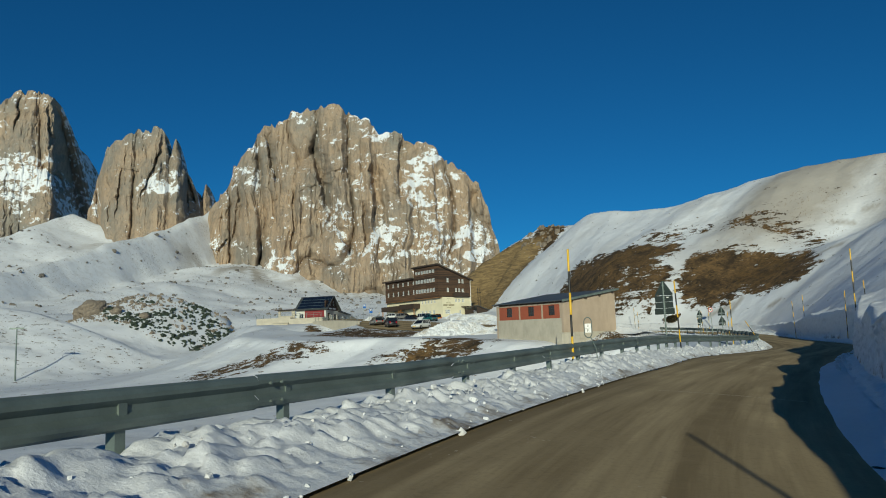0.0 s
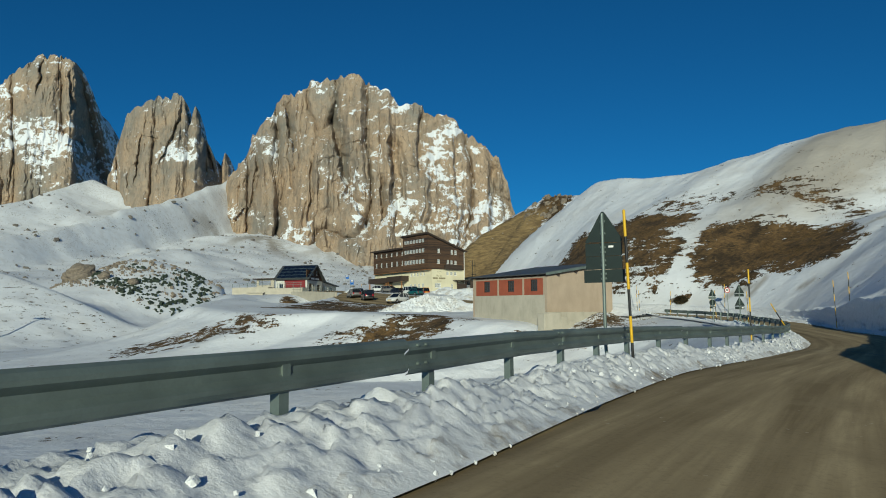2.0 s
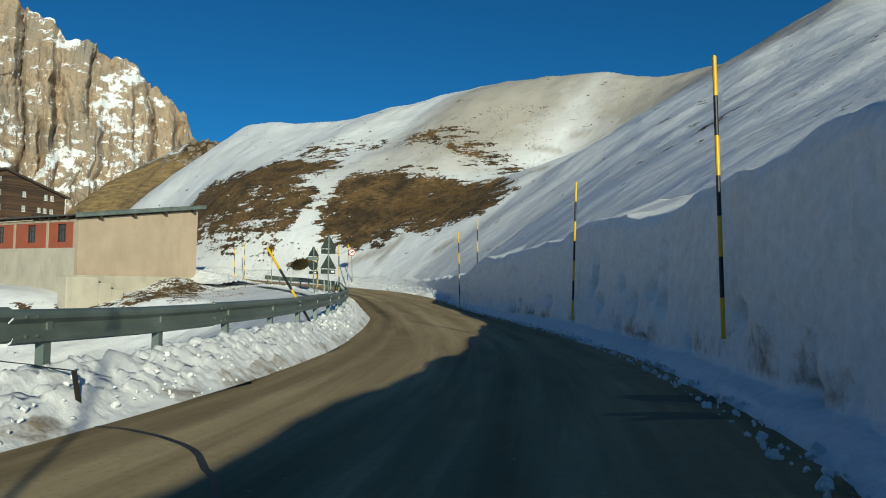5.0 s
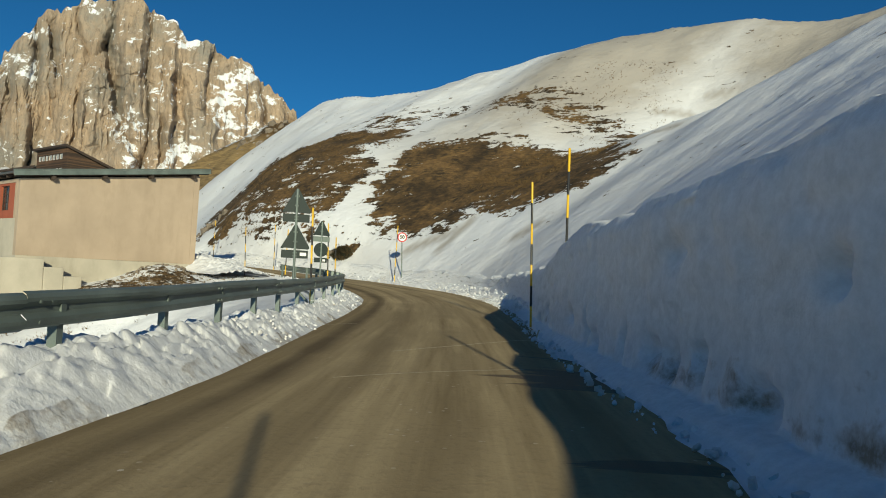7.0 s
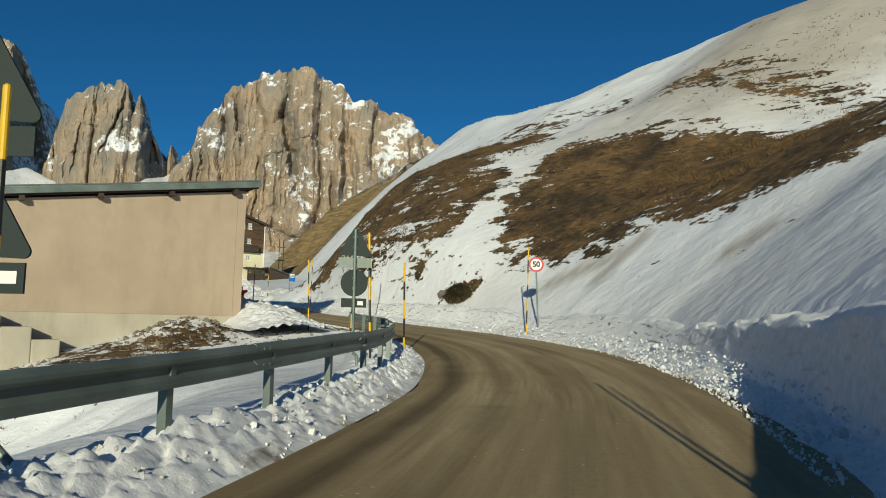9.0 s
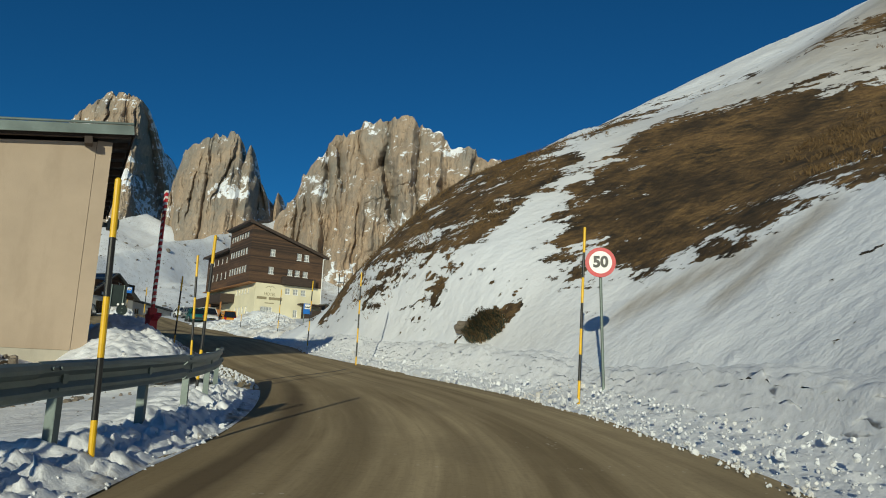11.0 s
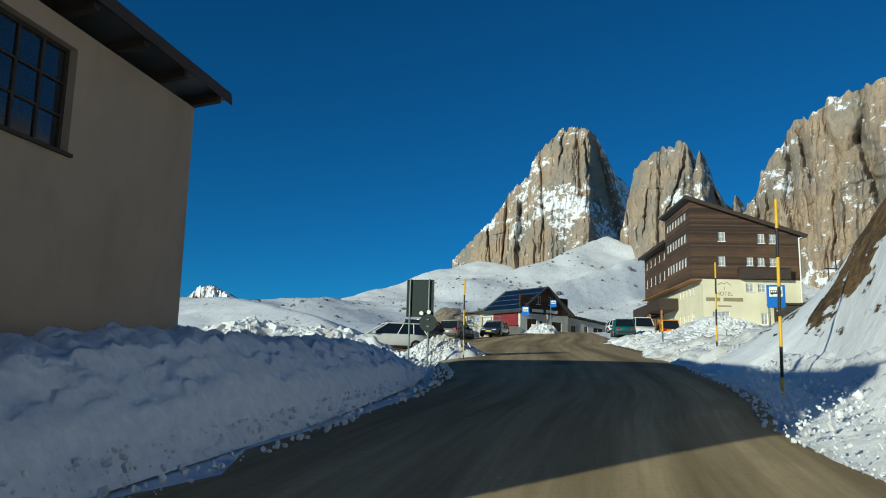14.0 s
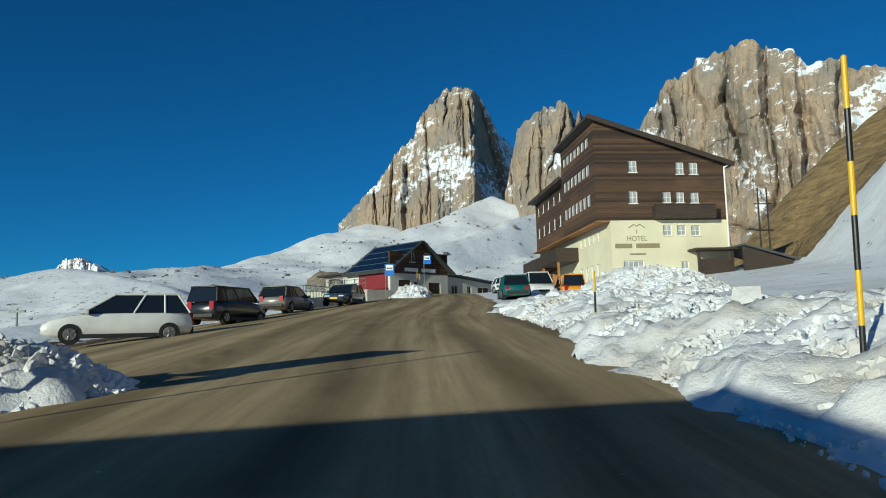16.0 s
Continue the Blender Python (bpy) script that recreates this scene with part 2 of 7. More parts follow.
def make_rock():
    m = material("dolomite_rock", (0.4, 0.33, 0.27), 0.95, 0, 0.1)
    n = Nodes(m)
    geo = n.add("ShaderNodeNewGeometry")
    up = n.add("ShaderNodeSeparateXYZ")
    n.link(geo.outputs["Normal"], up.inputs[0])
    v = n.world((0.001, 0.001, 0.001))
    tall = n.world((0.001, 0.001, 0.0002))
    stain = n.noise(tall, 60, 8, 0.65, 0.2)
    broad = n.noise(v, 9, 7, 0.65)
    grain = n.noise(v, 150, 8, 0.75)
    c = n.mix(n.ramp(n.math("ADD", broad, n.math("MULTIPLY", n.math("SUBTRACT", grain, 0.5), 0.4)), [(0.35, 0.0), (0.56, 1.0)]), (0.265, 0.242, 0.21), (0.42, 0.314, 0.222))
    c = n.mix(n.math("MULTIPLY", n.ramp(stain, [(0.50, 0.0), (0.70, 1.0)]), 0.55), c, (0.165, 0.15, 0.13))
    c = n.mix(n.math("MULTIPLY", n.ramp(grain, [(0.52, 0.0), (0.70, 1.0)]), 0.6), c, (0.13, 0.115, 0.10))
    # thin dark joints that run up the walls
    joint = n.math("ABSOLUTE", n.math("SUBTRACT", n.noise(n.world((0.001, 0.001, 0.00016)), 95, 4, 0.6, 0.35), 0.5))
    joint = n.math("MULTIPLY", n.ramp(joint, [(0.0, 1.0), (0.022, 0.0)]), n.ramp(broad, [(0.35, 0.25), (0.65, 0.9)]))
    c = n.mix(n.math("MULTIPLY", joint, 0.75), c, (0.07, 0.06, 0.052))
    # snow on ledges, in gullies and as powder
    flake = n.noise(n.world((0.0010, 0.0010, 0.0015)), 52, 7, 0.68, 0.3)
    vein = n.math("ABSOLUTE", n.math("SUBTRACT", n.noise(n.world((0.001, 0.001, 0.0004)), 48, 6, 0.65, 0.6), 0.5))
    dusted = n.attr("snowy")
    ledge = n.math("ADD", n.math("MULTIPLY", up.outputs[2], 0.42), n.math("ADD", n.math("MULTIPLY", n.math("SUBTRACT", flake, 0.5), 2.7), n.math("MULTIPLY", dusted, 0.47)))
    ledge = n.math("ADD", ledge, n.math("MULTIPLY", n.ramp(vein, [(0.0, 1.0), (0.03, 0.0)]), 0.22))
    white = n.ramp(ledge, [(0.485, 0.0), (0.53, 1.0)])
    n.base(n.mix(white, c, (0.80, 0.82, 0.86)))
    hh = n.math("ADD", stain, n.math("MULTIPLY", grain, 0.8))
    n.normal(n.bump(n.noise(v, 500, 6, 0.75), 0.45, 1.6, n.bump(hh, 0.6, 7.0)))
    return m


M_GROUND = make_ground()
M_ROAD = make_road()
M_ROCK = make_rock()


# ---- mesh helpers ----
def mesh_object(name, verts, faces, mat, parent=None, smooth_faces=False):
    me = bpy.data.meshes.new(name)
    me.from_pydata([tuple(v) for v in verts], [], [tuple(f) for f in faces])
    me.materials.append(mat)
    if smooth_faces:
        me.polygons.foreach_set("use_smooth", [True] * len(me.polygons))
    me.update()
    ob = new(name, me)
    ob.parent = parent
    return ob


def part(name, bm, mat, parent=None, label="", smooth_faces=False):
    """Links a bmesh as one mesh object under a thing or a part."""
    me = bpy.data.meshes.new(name)
    bm.normal_update()
    bm.to_mesh(me)
    bm.free()
    me.materials.append(mat)
    if smooth_faces:
        me.polygons.foreach_set("use_smooth", [True] * len(me.polygons))
    ob = new(name, me)
    ob.parent = parent
    if label:
        ob["label"] = label
    return ob


def thing(name, m, label, category, group="", kind=""):
    """An Empty at the base of a thing."""
    ob = new(name)
    ob.matrix_basis = m
    ob.empty_display_size = 0.2
    return tagged(ob, label, category, group, kind)


def box(bm, x0, x1, y0, y1, z0, z1, bevel=0.0):
    m = Matrix.LocRotScale(((x0 + x1) / 2, (y0 + y1) / 2, (z0 + z1) / 2), None, (abs(x1 - x0), abs(y1 - y0), abs(z1 - z0)))
    r = bmesh.ops.create_cube(bm, size=1.0, matrix=m)
    if bevel:
        es = list({e for v in r["verts"] for e in v.link_edges})
        bmesh.ops.bevel(bm, geom=es, offset=bevel, segments=2, profile=0.6, affect="EDGES")
    return r["verts"]


def boxes(*dims, bevel=0.0):
    bm = bmesh.new()
    for d in dims:
        box(bm, *d, bevel=bevel)
    return bm


def tube(bm, a, b, r0, r1=None, n=10, caps=True):
    a, b = Vector(a), Vector(b)
    d = b - a
    m = Matrix.Translation((a + b) / 2) @ d.to_track_quat("Z", "Y").to_matrix().to_4x4()
    return bmesh.ops.create_cone(bm, cap_ends=caps, segments=n, radius1=r0, radius2=r0 if r1 is None else r1, depth=d.length, matrix=m)["verts"]


def prism(bm, outline, depth, m=None):
    """A plate: a plan outline (x, z) drawn upright, thick along y."""
    vs = [bm.verts.new((x, -depth / 2, z)) for x, z in outline]
    ws = [bm.verts.new((x, depth / 2, z)) for x, z in outline]
    k = len(outline)
    bm.faces.new(vs)
    bm.faces.new(ws[::-1])
    for i in range(k):
        bm.faces.new((vs[i], ws[i], ws[(i + 1) % k], vs[(i + 1) % k])[::-1])
    if m is not None:
        bmesh.ops.transform(bm, matrix=m, verts=vs + ws)
    return vs + ws


# ---- the line of the road ----
ROAD = spline([(-14, -62, -0.3), (-6, -27, -0.3), (0.1, 0, -0.27), (3.7, 12, -0.25), (10.4, 28, -0.3), (15.3, 37.5, -0.38), (19.8, 46.8, -0.42),
               (22.3, 54.6, -0.38), (24.5, 66, -0.23), (26.0, 76, -0.03), (26.6, 83.7, 0.21), (25.8, 91, 0.52), (22.7, 98.3, 0.88),
               (17.9, 105.1, 1.3), (12.8, 112.3, 1.82), (8, 119.3, 2.38), (-8, 137.7, 3.95), (-17.5, 150, 5.0), (-34, 170, 6.8),
               (-45, 184, 7.6), (-60, 204, 7.2), (-90, 250, 4.0)], 1.0)
ROAD_Y = ROAD[:, 1]
LEFT = ((-62, 2.5), (12, 2.5), (20, 2.7), (30, 3.5), (42, 3.7), (54, 3.3), (62, 2.9), (70, 3.1), (82, 3.0), (90, 3.3), (100, 2.9), (112, 3.2),
        (119, 3.8), (123, 4.8), (126, 5.6), (131, 12.5), (150, 14.0), (158, 11.0), (166, 4.0), (250, 4.0))
RIGHT = ((-62, 2.2), (28, 1.9), (40, 1.8), (48, 1.95), (54, 1.9), (63, 1.65), (69, 1.65), (80, 2.3), (92, 2.6), (101, 2.95), (106, 2.85), (113, 2.15), (121, 2.5), (124, 2.8), (128, 3.3), (134, 3.35), (250, 2.9))


VERGE = ((-62, 0.1), (28, 0.1), (40, 0.3), (48, 0.3), (54, 0.35), (60, 0.25), (66, 0.05), (72, 0.0), (80, 0.1), (250, 0.0))     # flat snow before the wall


def left_edge(y):
    return np.interp(y, *zip(*LEFT))


def right_edge(y):
    return np.interp(y, *zip(*RIGHT))


def verge(y):
    return np.interp(y, *zip(*VERGE))


def yard_drop(offset):
    """How far the yard falls away to the left of the road."""
    return 0.085 * np.maximum(offset - 4.0, 0)


def road_frame(i):
    a, b = ROAD[max(i - 1, 0)], ROAD[min(i + 1, len(ROAD) - 1)]
    d = (b - a)[:2] / np.linalg.norm((b - a)[:2])
    return ROAD[i], d, np.array((d[1], -d[0]))          # place, forward, right


def beside(y, offset, z=0.0):
    """A point beside the road's line where it passes y: offset to the right, z over the road."""
    k = float(np.interp(y, ROAD_Y, np.arange(len(ROAD))))
    p = np.array([along(ROAD, k, c) for c in range(3)])
    d, r = road_frame(int(round(k)))[1:]
    q = p[:2] + r * offset
    return Vector((q[0], q[1], p[2] + z))


# ---- the lie of the land ----
RIDGE = spline([(-60, 262, 2), (-28, 226, 9), (-9, 206, 21.5), (10, 198, 31), (20, 172, 30), (33, 147, 26.3), (45, 135, 27.6), (55, 125, 29.2), (70, 106, 27),
                (75, 82, 28.5), (88, 58, 20), (98, 30, 12), (90, -30, 8), (70, -90, 6)], 3.0)
WALL_TOP = ((-70, 1.4), (10, 1.3), (28, 1.4), (33, 2.5), (42, 2.65), (49, 2.4), (54, 2.68), (58, 2.56), (62, 2.36), (67, 2.15), (70, 1.85), (75, 1.38), (82, 1.25), (90, 0.85), (250, 0.7))
FOOT = []
for _i in range(0, len(ROAD), 3):
    if ROAD_Y[_i] < 122:
        _p, _d, _r = road_frame(_i)
        _o = right_edge(_p[1]) + verge(_p[1]) + 1.2
        FOOT.append((_p[0] + _r[0] * _o, _p[1] + _r[1] * _o, _p[2] + float(np.interp(_p[1], *zip(*WALL_TOP)))))
FOOT = np.vstack([np.array(FOOT), spline([(9.2, 128, 3.6), (6, 140, 4.6), (3, 156, 6.2), (-3.5, 172, 7.6), (-10, 188, 8.6), (-28, 215, 7.5), (-60, 256, 1)], 3.0)])
KNOLL = spline([(-340, 240, 30), (-230, 216, 26), (-157, 207, 17), (-140, 206, 13.5), (-120, 203, 6.5), (-98, 203, -3.5), (-80, 200, -12)], 8.0)
MOUND = spline([(-230, 300, 0), (-180, 293, 19), (-155, 290, 26), (-135, 290, 22), (-110, 290, 10), (-90, 288, -2)], 8.0)
APRON = ((-2600, 90), (-1800, 150), (-1500, 225), (-1300, 282), (-1130, 240), (-1010, 220), (-900, 298), (-800, 240), (-690, 212), (-585, 262),
         (-545, 165), (-470, 165), (-300, 122), (-200, 98), (0, 110), (400, 60), (2600, 40))


def land(x, y):
    """Height of the ground."""
    x, y = np.asarray(x, float), np.asarray(y, float)
    rd, ri, rs = nearest(ROAD[::3], x, y)
    rz = along(ROAD[::3], ri, 2)
    ry = along(ROAD[::3], ri, 1)
    fd, fi, fs = nearest(FOOT, x, y)
    gd, gi, gs = nearest(RIDGE, x, y)
    fz, gz = along(FOOT, fi, 2), along(RIDGE, gi, 2)
    far = np.hypot(x - 10, y - 90)
    bump = (fbm(x / 9, y / 9, 4, 3) - 0.5)
    # valley and the far slopes
    roll = (fbm(x / 95, y / 95, 4, 11) - 0.5)
    valley = -6.0 + 5.0 * smooth(60, 170, y) + 3.0 * smooth(170, 260, y) - 4.0 * smooth(-20, -120, x) + roll * (4 + 16 * smooth(60, 380, far))
    climb = np.clip((y - 230) / 1040, 0, 1.12) ** 1.45
    high = np.interp(x, *zip(*APRON)) * np.interp(x, (-700, -560), (0.85, 0.98)) * climb + (fbm(x / 160, y / 160, 5, 23) - 0.5) * 30 * smooth(300, 800, far) * smooth(0.02, 0.3, climb)
    west = 62 * smooth(180, 900, -x) * smooth(-200, 300, y) * (0.55 + 0.9 * fbm(x / 420, y / 420, 4, 31))
    z = valley + high + west * (1 - smooth(350, 900, y))
    for line, fall in ((KNOLL, 0.30), (MOUND, 0.34)):
        kd, ki, ks = nearest(line, x, y)
        crest = along(line, ki, 2) - fall * kd + (fbm(x / 16, y / 16, 4, 44) - 0.5) * 4.5 * smooth(2, 25, kd)
        z = np.logaddexp(z / 1.6, crest / 1.6) * 1.6
    # shelf of the road, the yard and the building plots
    shelf_w = np.interp(ry, (-60, 60, 84, 92, 99, 106, 114, 122, 150, 175, 200, 260), (2.0, 2.2, 2.4, 5, 9, 15, 17, 20, 24, 20, 14, 8))
    le = left_edge(ry)
    out = np.maximum(rd - le - shelf_w, 0)
    shelf = rz - yard_drop(np.minimum(rd, le + 6)) - 0.12 - 0.35 * smooth(0.0, 10.0, np.maximum(rd - le - 1.5, 0)) * 1.0 + bump * 0.35 * smooth(1.0, 4.0, rd - le)
    drop = shelf - 0.52 * out + bump * 1.3 * smooth(0, 6, out)
    k = 3.0
    left_z = np.logaddexp(drop / k, z / k) * k
    left_z = np.where(out > 0, np.maximum(left_z, drop), shelf)
    blend = smooth(0, 5, out)
    left_z = shelf * (1 - blend) + left_z * blend
    # hill on the right
    u = fd / (fd + gd + 1e-6)
    w = u * (1.28 - 0.28 * u)
    hill = fz + (gz - fz) * w + bump * (1.6 * smooth(0.03, 0.25, u) + 0.25) + (fbm(x / 2.4, y / 2.4, 3, 8) - 0.5) * 0.16 * smooth(0.0, 0.08, u)
    shape = (2.7 * np.exp(-((x - 17) / 7) ** 2 - ((y - 123) / 12) ** 2) - 5.5 * np.exp(-((x - 50) / 13) ** 2 - ((y - 108) / 9) ** 2)
             + 1.3 * np.exp(-((x - 21) / 6) ** 2 - ((y - 109) / 6) ** 2) + 1.1 * np.exp(-((x - 25) / 6) ** 2 - ((y - 117) / 7) ** 2) - 1.5 * np.exp(-((x - 11.5) / 3.5) ** 2 - ((y - 126.0) / 5) ** 2) - 4.5 * np.exp(-((x - 12) / 8) ** 2 - ((y - 184) / 8) ** 2))
    hill = hill + shape * smooth(0.0, 0.05, u)
    behind = gz - 0.10 * gd + bump * 1.85 * np.exp(-gd / 30) + (fbm(x / 2.4, y / 2.4, 3, 8) - 0.5) * 0.16 * np.exp(-gd / 10) + shape * np.exp(-gd / 8)
    behind = np.maximum(behind + roll * 0.2 * gd * 0.2, np.minimum(z, gz))
    on_hill = fs > 0
    past = gs < 0
    right_z = np.where(past, behind, hill)
    right_z = np.where(past & (gd > 120), right_z + (z - right_z) * smooth(120, 400, gd), right_z)
    right_z = right_z + (z - right_z) * smooth(222, 290, y)
    # bank between the asphalt and the foot of the hill
    re = right_edge(ry)
    bank_h = fz
    bank = rz + (bank_h - rz) * smooth(0.45, 1.5, rd - re - verge(ry))
    on_road_right = (rs > 0) & (~on_hill)
    z = np.where(on_hill, right_z, np.where(on_road_right, bank, left_z))
    z = z + 0.9 * np.exp(-((x - 13) / 2) ** 2 - ((y - 97.2) / 1.6) ** 2) - 1.0 * np.exp(-((x - 7.5) / 3) ** 2 - ((y - 92) / 2.5) ** 2)
    z = z - np.where(on_hill | on_road_right | (rd < le + 1.0), 0, 4.2 * np.exp(-((x + 43.5) / 5.5) ** 2 - ((y - 154.5) / 6.5) ** 2))
    yard_right = on_road_right & (ry > 119)
    soft = rz + (fz - rz) * (rd - re) / np.maximum(rd - re + fd, 0.1) + bump * 0.5 * smooth(0.5, 3, rd - re)
    z = np.where(yard_right & (rd > re), soft, z)
    return np.where((rd < np.where(rs > 0, re, le)), rz - 0.12 - np.where(rs > 0, 0, yard_drop(rd)), z)


def graded(lo, hi, fine, ends, growth=(1.04, 1.04), most=(9999, 9999), reach=(0, 0)):
    """Coordinates that are dense between lo and hi and widen outwards to the ends; up to reach metres out no step passes most."""
    mid = list(np.arange(lo, hi, fine))
    sides = []
    for k, (start, sign) in enumerate(((lo, -1), (hi, 1))):
        out, step = [start], fine
        while (out[-1] - ends[k]) * sign < 0:
            gone = abs(out[-1] - start)
            step = min(step * growth[k], most[k]) if gone < reach[k] else step * 1.12
            out.append(out[-1] + sign * step)
        sides.append(out)
    return np.array(sides[0][:0:-1] + mid + sides[1])


def blob(x, y, cx, cy, rx, ry, turn=0.0):
    c, s = math.cos(radians(turn)), math.sin(radians(turn))
    dx, dy = x - cx, y - cy
    return np.clip(1.25 - np.hypot((dx * c + dy * s) / rx, (-dx * s + dy * c) / ry), 0, 1.0)


def build_ground():
    gx = graded(-32, 80, 0.55, (-4200, 4200), (1.022, 1.06), (8, 60), (1500, 900))
    gy = graded(-12, 134, 0.55, (-4200, 4300), (1.06, 1.022), (60, 8), (900, 1250))
    X, Y = np.meshgrid(gx, gy)
    Z = land(X, Y)
    nx, ny = len(gx), len(gy)
    verts = np.stack([X.ravel(), Y.ravel(), Z.ravel()], 1)
    idx = np.arange(nx * ny).reshape(ny, nx)
    quads = np.stack([idx[:-1, :-1].ravel(), idx[:-1, 1:].ravel(), idx[1:, 1:].ravel(), idx[1:, :-1].ravel()], 1)
    me = bpy.data.meshes.new("ground")
    me.vertices.add(len(verts))
    me.vertices.foreach_set("co", verts.ravel())
    me.loops.add(quads.size)
    me.loops.foreach_set("vertex_index", quads.ravel())
    me.polygons.add(len(quads))
    me.polygons.foreach_set("loop_start", np.arange(0, quads.size, 4))
    me.polygons.foreach_set("use_smooth", np.ones(len(quads), bool))
    me.update(calc_edges=True)
    # where the snow has gone
    def area(points, soft, level):
        """Level inside a plan outline, falling off over soft metres outside it."""
        ring = np.array(points + points[:1], float)
        d = nearest(ring, X, Y)[0]
        inside = np.zeros(X.shape, bool)
        for (ax, ay), (bx, by) in zip(ring[:-1], ring[1:]):
            if ay != by:
                inside ^= ((ay > Y) != (by > Y)) & (X < (bx - ax) * (Y - ay) / (by - ay) + ax)
        return np.where(inside, level * np.clip(0.62 + d / (2 * soft), 0, 1), level * np.clip(0.62 - d / soft, 0, 1))

    upper = [(25.5, 107.8), (27, 112), (29.8, 116), (34.4, 113.5), (38.3, 110.5), (41, 104), (41, 99), (39, 94.5), (37, 94), (35, 95.5), (33.2, 97.8), (31.8, 102.3), (30.3, 101.2), (28, 103.5)]
    spur = [(10.5, 125), (9, 140), (14, 148), (20, 138), (25, 129), (29, 122), (27.5, 119.2), (24, 119.8), (21.5, 118), (19.6, 121.5), (18.2, 116), (15, 121.5)]
    bare = np.maximum.reduce([
        area(upper, 3.0, 1.12), area(spur, 3.2, 1.05),
        area([(22.5, 106.9), (23.0, 106.9), (24.2, 105.6), (24.5, 104.8), (23.9, 104.9), (23.0, 106.0)], 0.5, 0.95),
        area([(14.3, 121), (17, 119), (21, 119), (25, 120), (26, 115), (24.6, 112.5), (23, 110.6), (22.4, 110.2), (20.6, 113.2), (19, 113.8), (17.5, 115.3), (14.8, 118.5)], 1.2, 0.84),
        area([(19.6, 110.6), (20.9, 109.0), (21.4, 109.4), (20.6, 111.0)], 0.8, 0.62), area([(16.4, 114.6), (17.6, 112.8), (18.2, 113.4), (17.0, 115.2)], 0.7, 0.62),
        area([(12.0, 123), (11.8, 121.0), (13.5, 119.0), (14.6, 119.6), (13.4, 123)], 0.8, 0.9),
        area([(13.5, 119.4), (18.8, 112.6), (21.6, 109.6), (23.4, 110.2), (25.3, 113.4), (22, 117), (16, 120)], 1.5, 0.60),
        area([(31, 127), (43, 118.5), (46, 109), (43, 103), (44, 110), (36, 121)], 4.0, 0.60),
        area([(26, 136), (34, 126), (31, 124), (25, 130)], 3.5, 0.58),
        area([(36.5, 70), (40, 65.5), (40.6, 65), (37.3, 66.8)], 1.0, 0.72), area([(44.5, 64), (55, 66), (56, 64.6), (46, 62.6)], 1.2, 0.70),
        area([(5, 192), (12, 202), (16, 190), (11, 184)], 3.0, 0.95),
        area([(-20, 99), (-8, 107), (-1, 98), (-9, 94)], 4.0, 0.72), area([(-38, 128), (-16, 116), (-12, 124), (-34, 146)], 4.0, 0.78), area([(-50, 108), (-33, 112), (-26, 106), (-46, 100)], 4.0, 0.62), blob(X, Y, -140, 190, 60, 26) * 0.20,
        area([(4, 92), (10, 95), (14.5, 98), (16, 95), (14, 91)], 2.0, 0.62), area([(-14, 124), (-10, 120), (-16, 112)], 2.5, 0.6), area([(-47, 166), (-41, 159), (-36, 154), (-38, 148), (-45, 152)], 2.5, 1.0),
        blob(X, Y, 45, 62, 10, 20) * 0.12,
    ])
    clay = area([(-30, 222), (-9, 206), (4, 200), (9, 190), (4, 178), (-4, 176), (-14, 192)], 3.0, 1.5)
    bare = np.maximum(bare, np.minimum(clay, 1.1))
    far = np.hypot(X, Y)
    bare = np.maximum(bare, 0.16 * smooth(90, 260, far) * smooth(0.5, 0.62, fbm(X / 45, Y / 45, 4, 77)))
    dust = np.maximum(blob(X, Y, 52, 122, 24, 9, 20) * 1.3, blob(X, Y, 66, 103, 13, 20) * 1.3)
    for line in ([(29.2, 98.4), (30.2, 98.8), (31.2, 99.4)], [(32.4, 92.4), (33.2, 92.0)], [(27.3, 101.2), (28.5, 100.6), (29.8, 99.7)], [(41.5, 97), (43.4, 96)], [(49.5, 111.5), (51.5, 109.8)], [(54, 111), (56.8, 109.4)]):
        dust = np.maximum(dust, 0.75 * smooth(0.75, 0.15, nearest(np.array(line), X, Y)[0]))
    # fans of scree below the rock walls
    for ax, ay, reach, amount in ((-452, 1215, 190, 0.9), (-560, 1240, 120, 0.5), (-350, 1230, 130, 0.5), (-270, 1215, 120, 0.55), (-800, 1330, 150, 0.4), (-1010, 1400, 170, 0.45)):
        r = np.hypot(X - ax, Y - ay)
        turn = np.arctan2(X - ax, ay - Y) - math.atan2(-ax, ay)
        streak = smooth(0.42, 0.62, vnoise(turn * 9 + 3, r / 160, 51) * 0.6 + vnoise(turn * 24, r / 90, 52) * 0.4)
        dust = np.maximum(dust, amount * streak * smooth(1.15, 0.5, np.abs(turn) / 0.8) * smooth(reach, reach * 0.35, r) * smooth(6, 25, r + 8))
    for name, a in (("bare", bare), ("clay", clay), ("dust", dust)):
        at = me.attributes.new(name, "FLOAT", "POINT")
        at.data.foreach_set("value", np.ascontiguousarray(a.ravel(), dtype=np.float32))
    me.materials.append(M_GROUND)
    return tagged(new("ground", me), "snow-covered mountain ground with bare brown turf", "ground", kind="structure")


ground = build_ground()


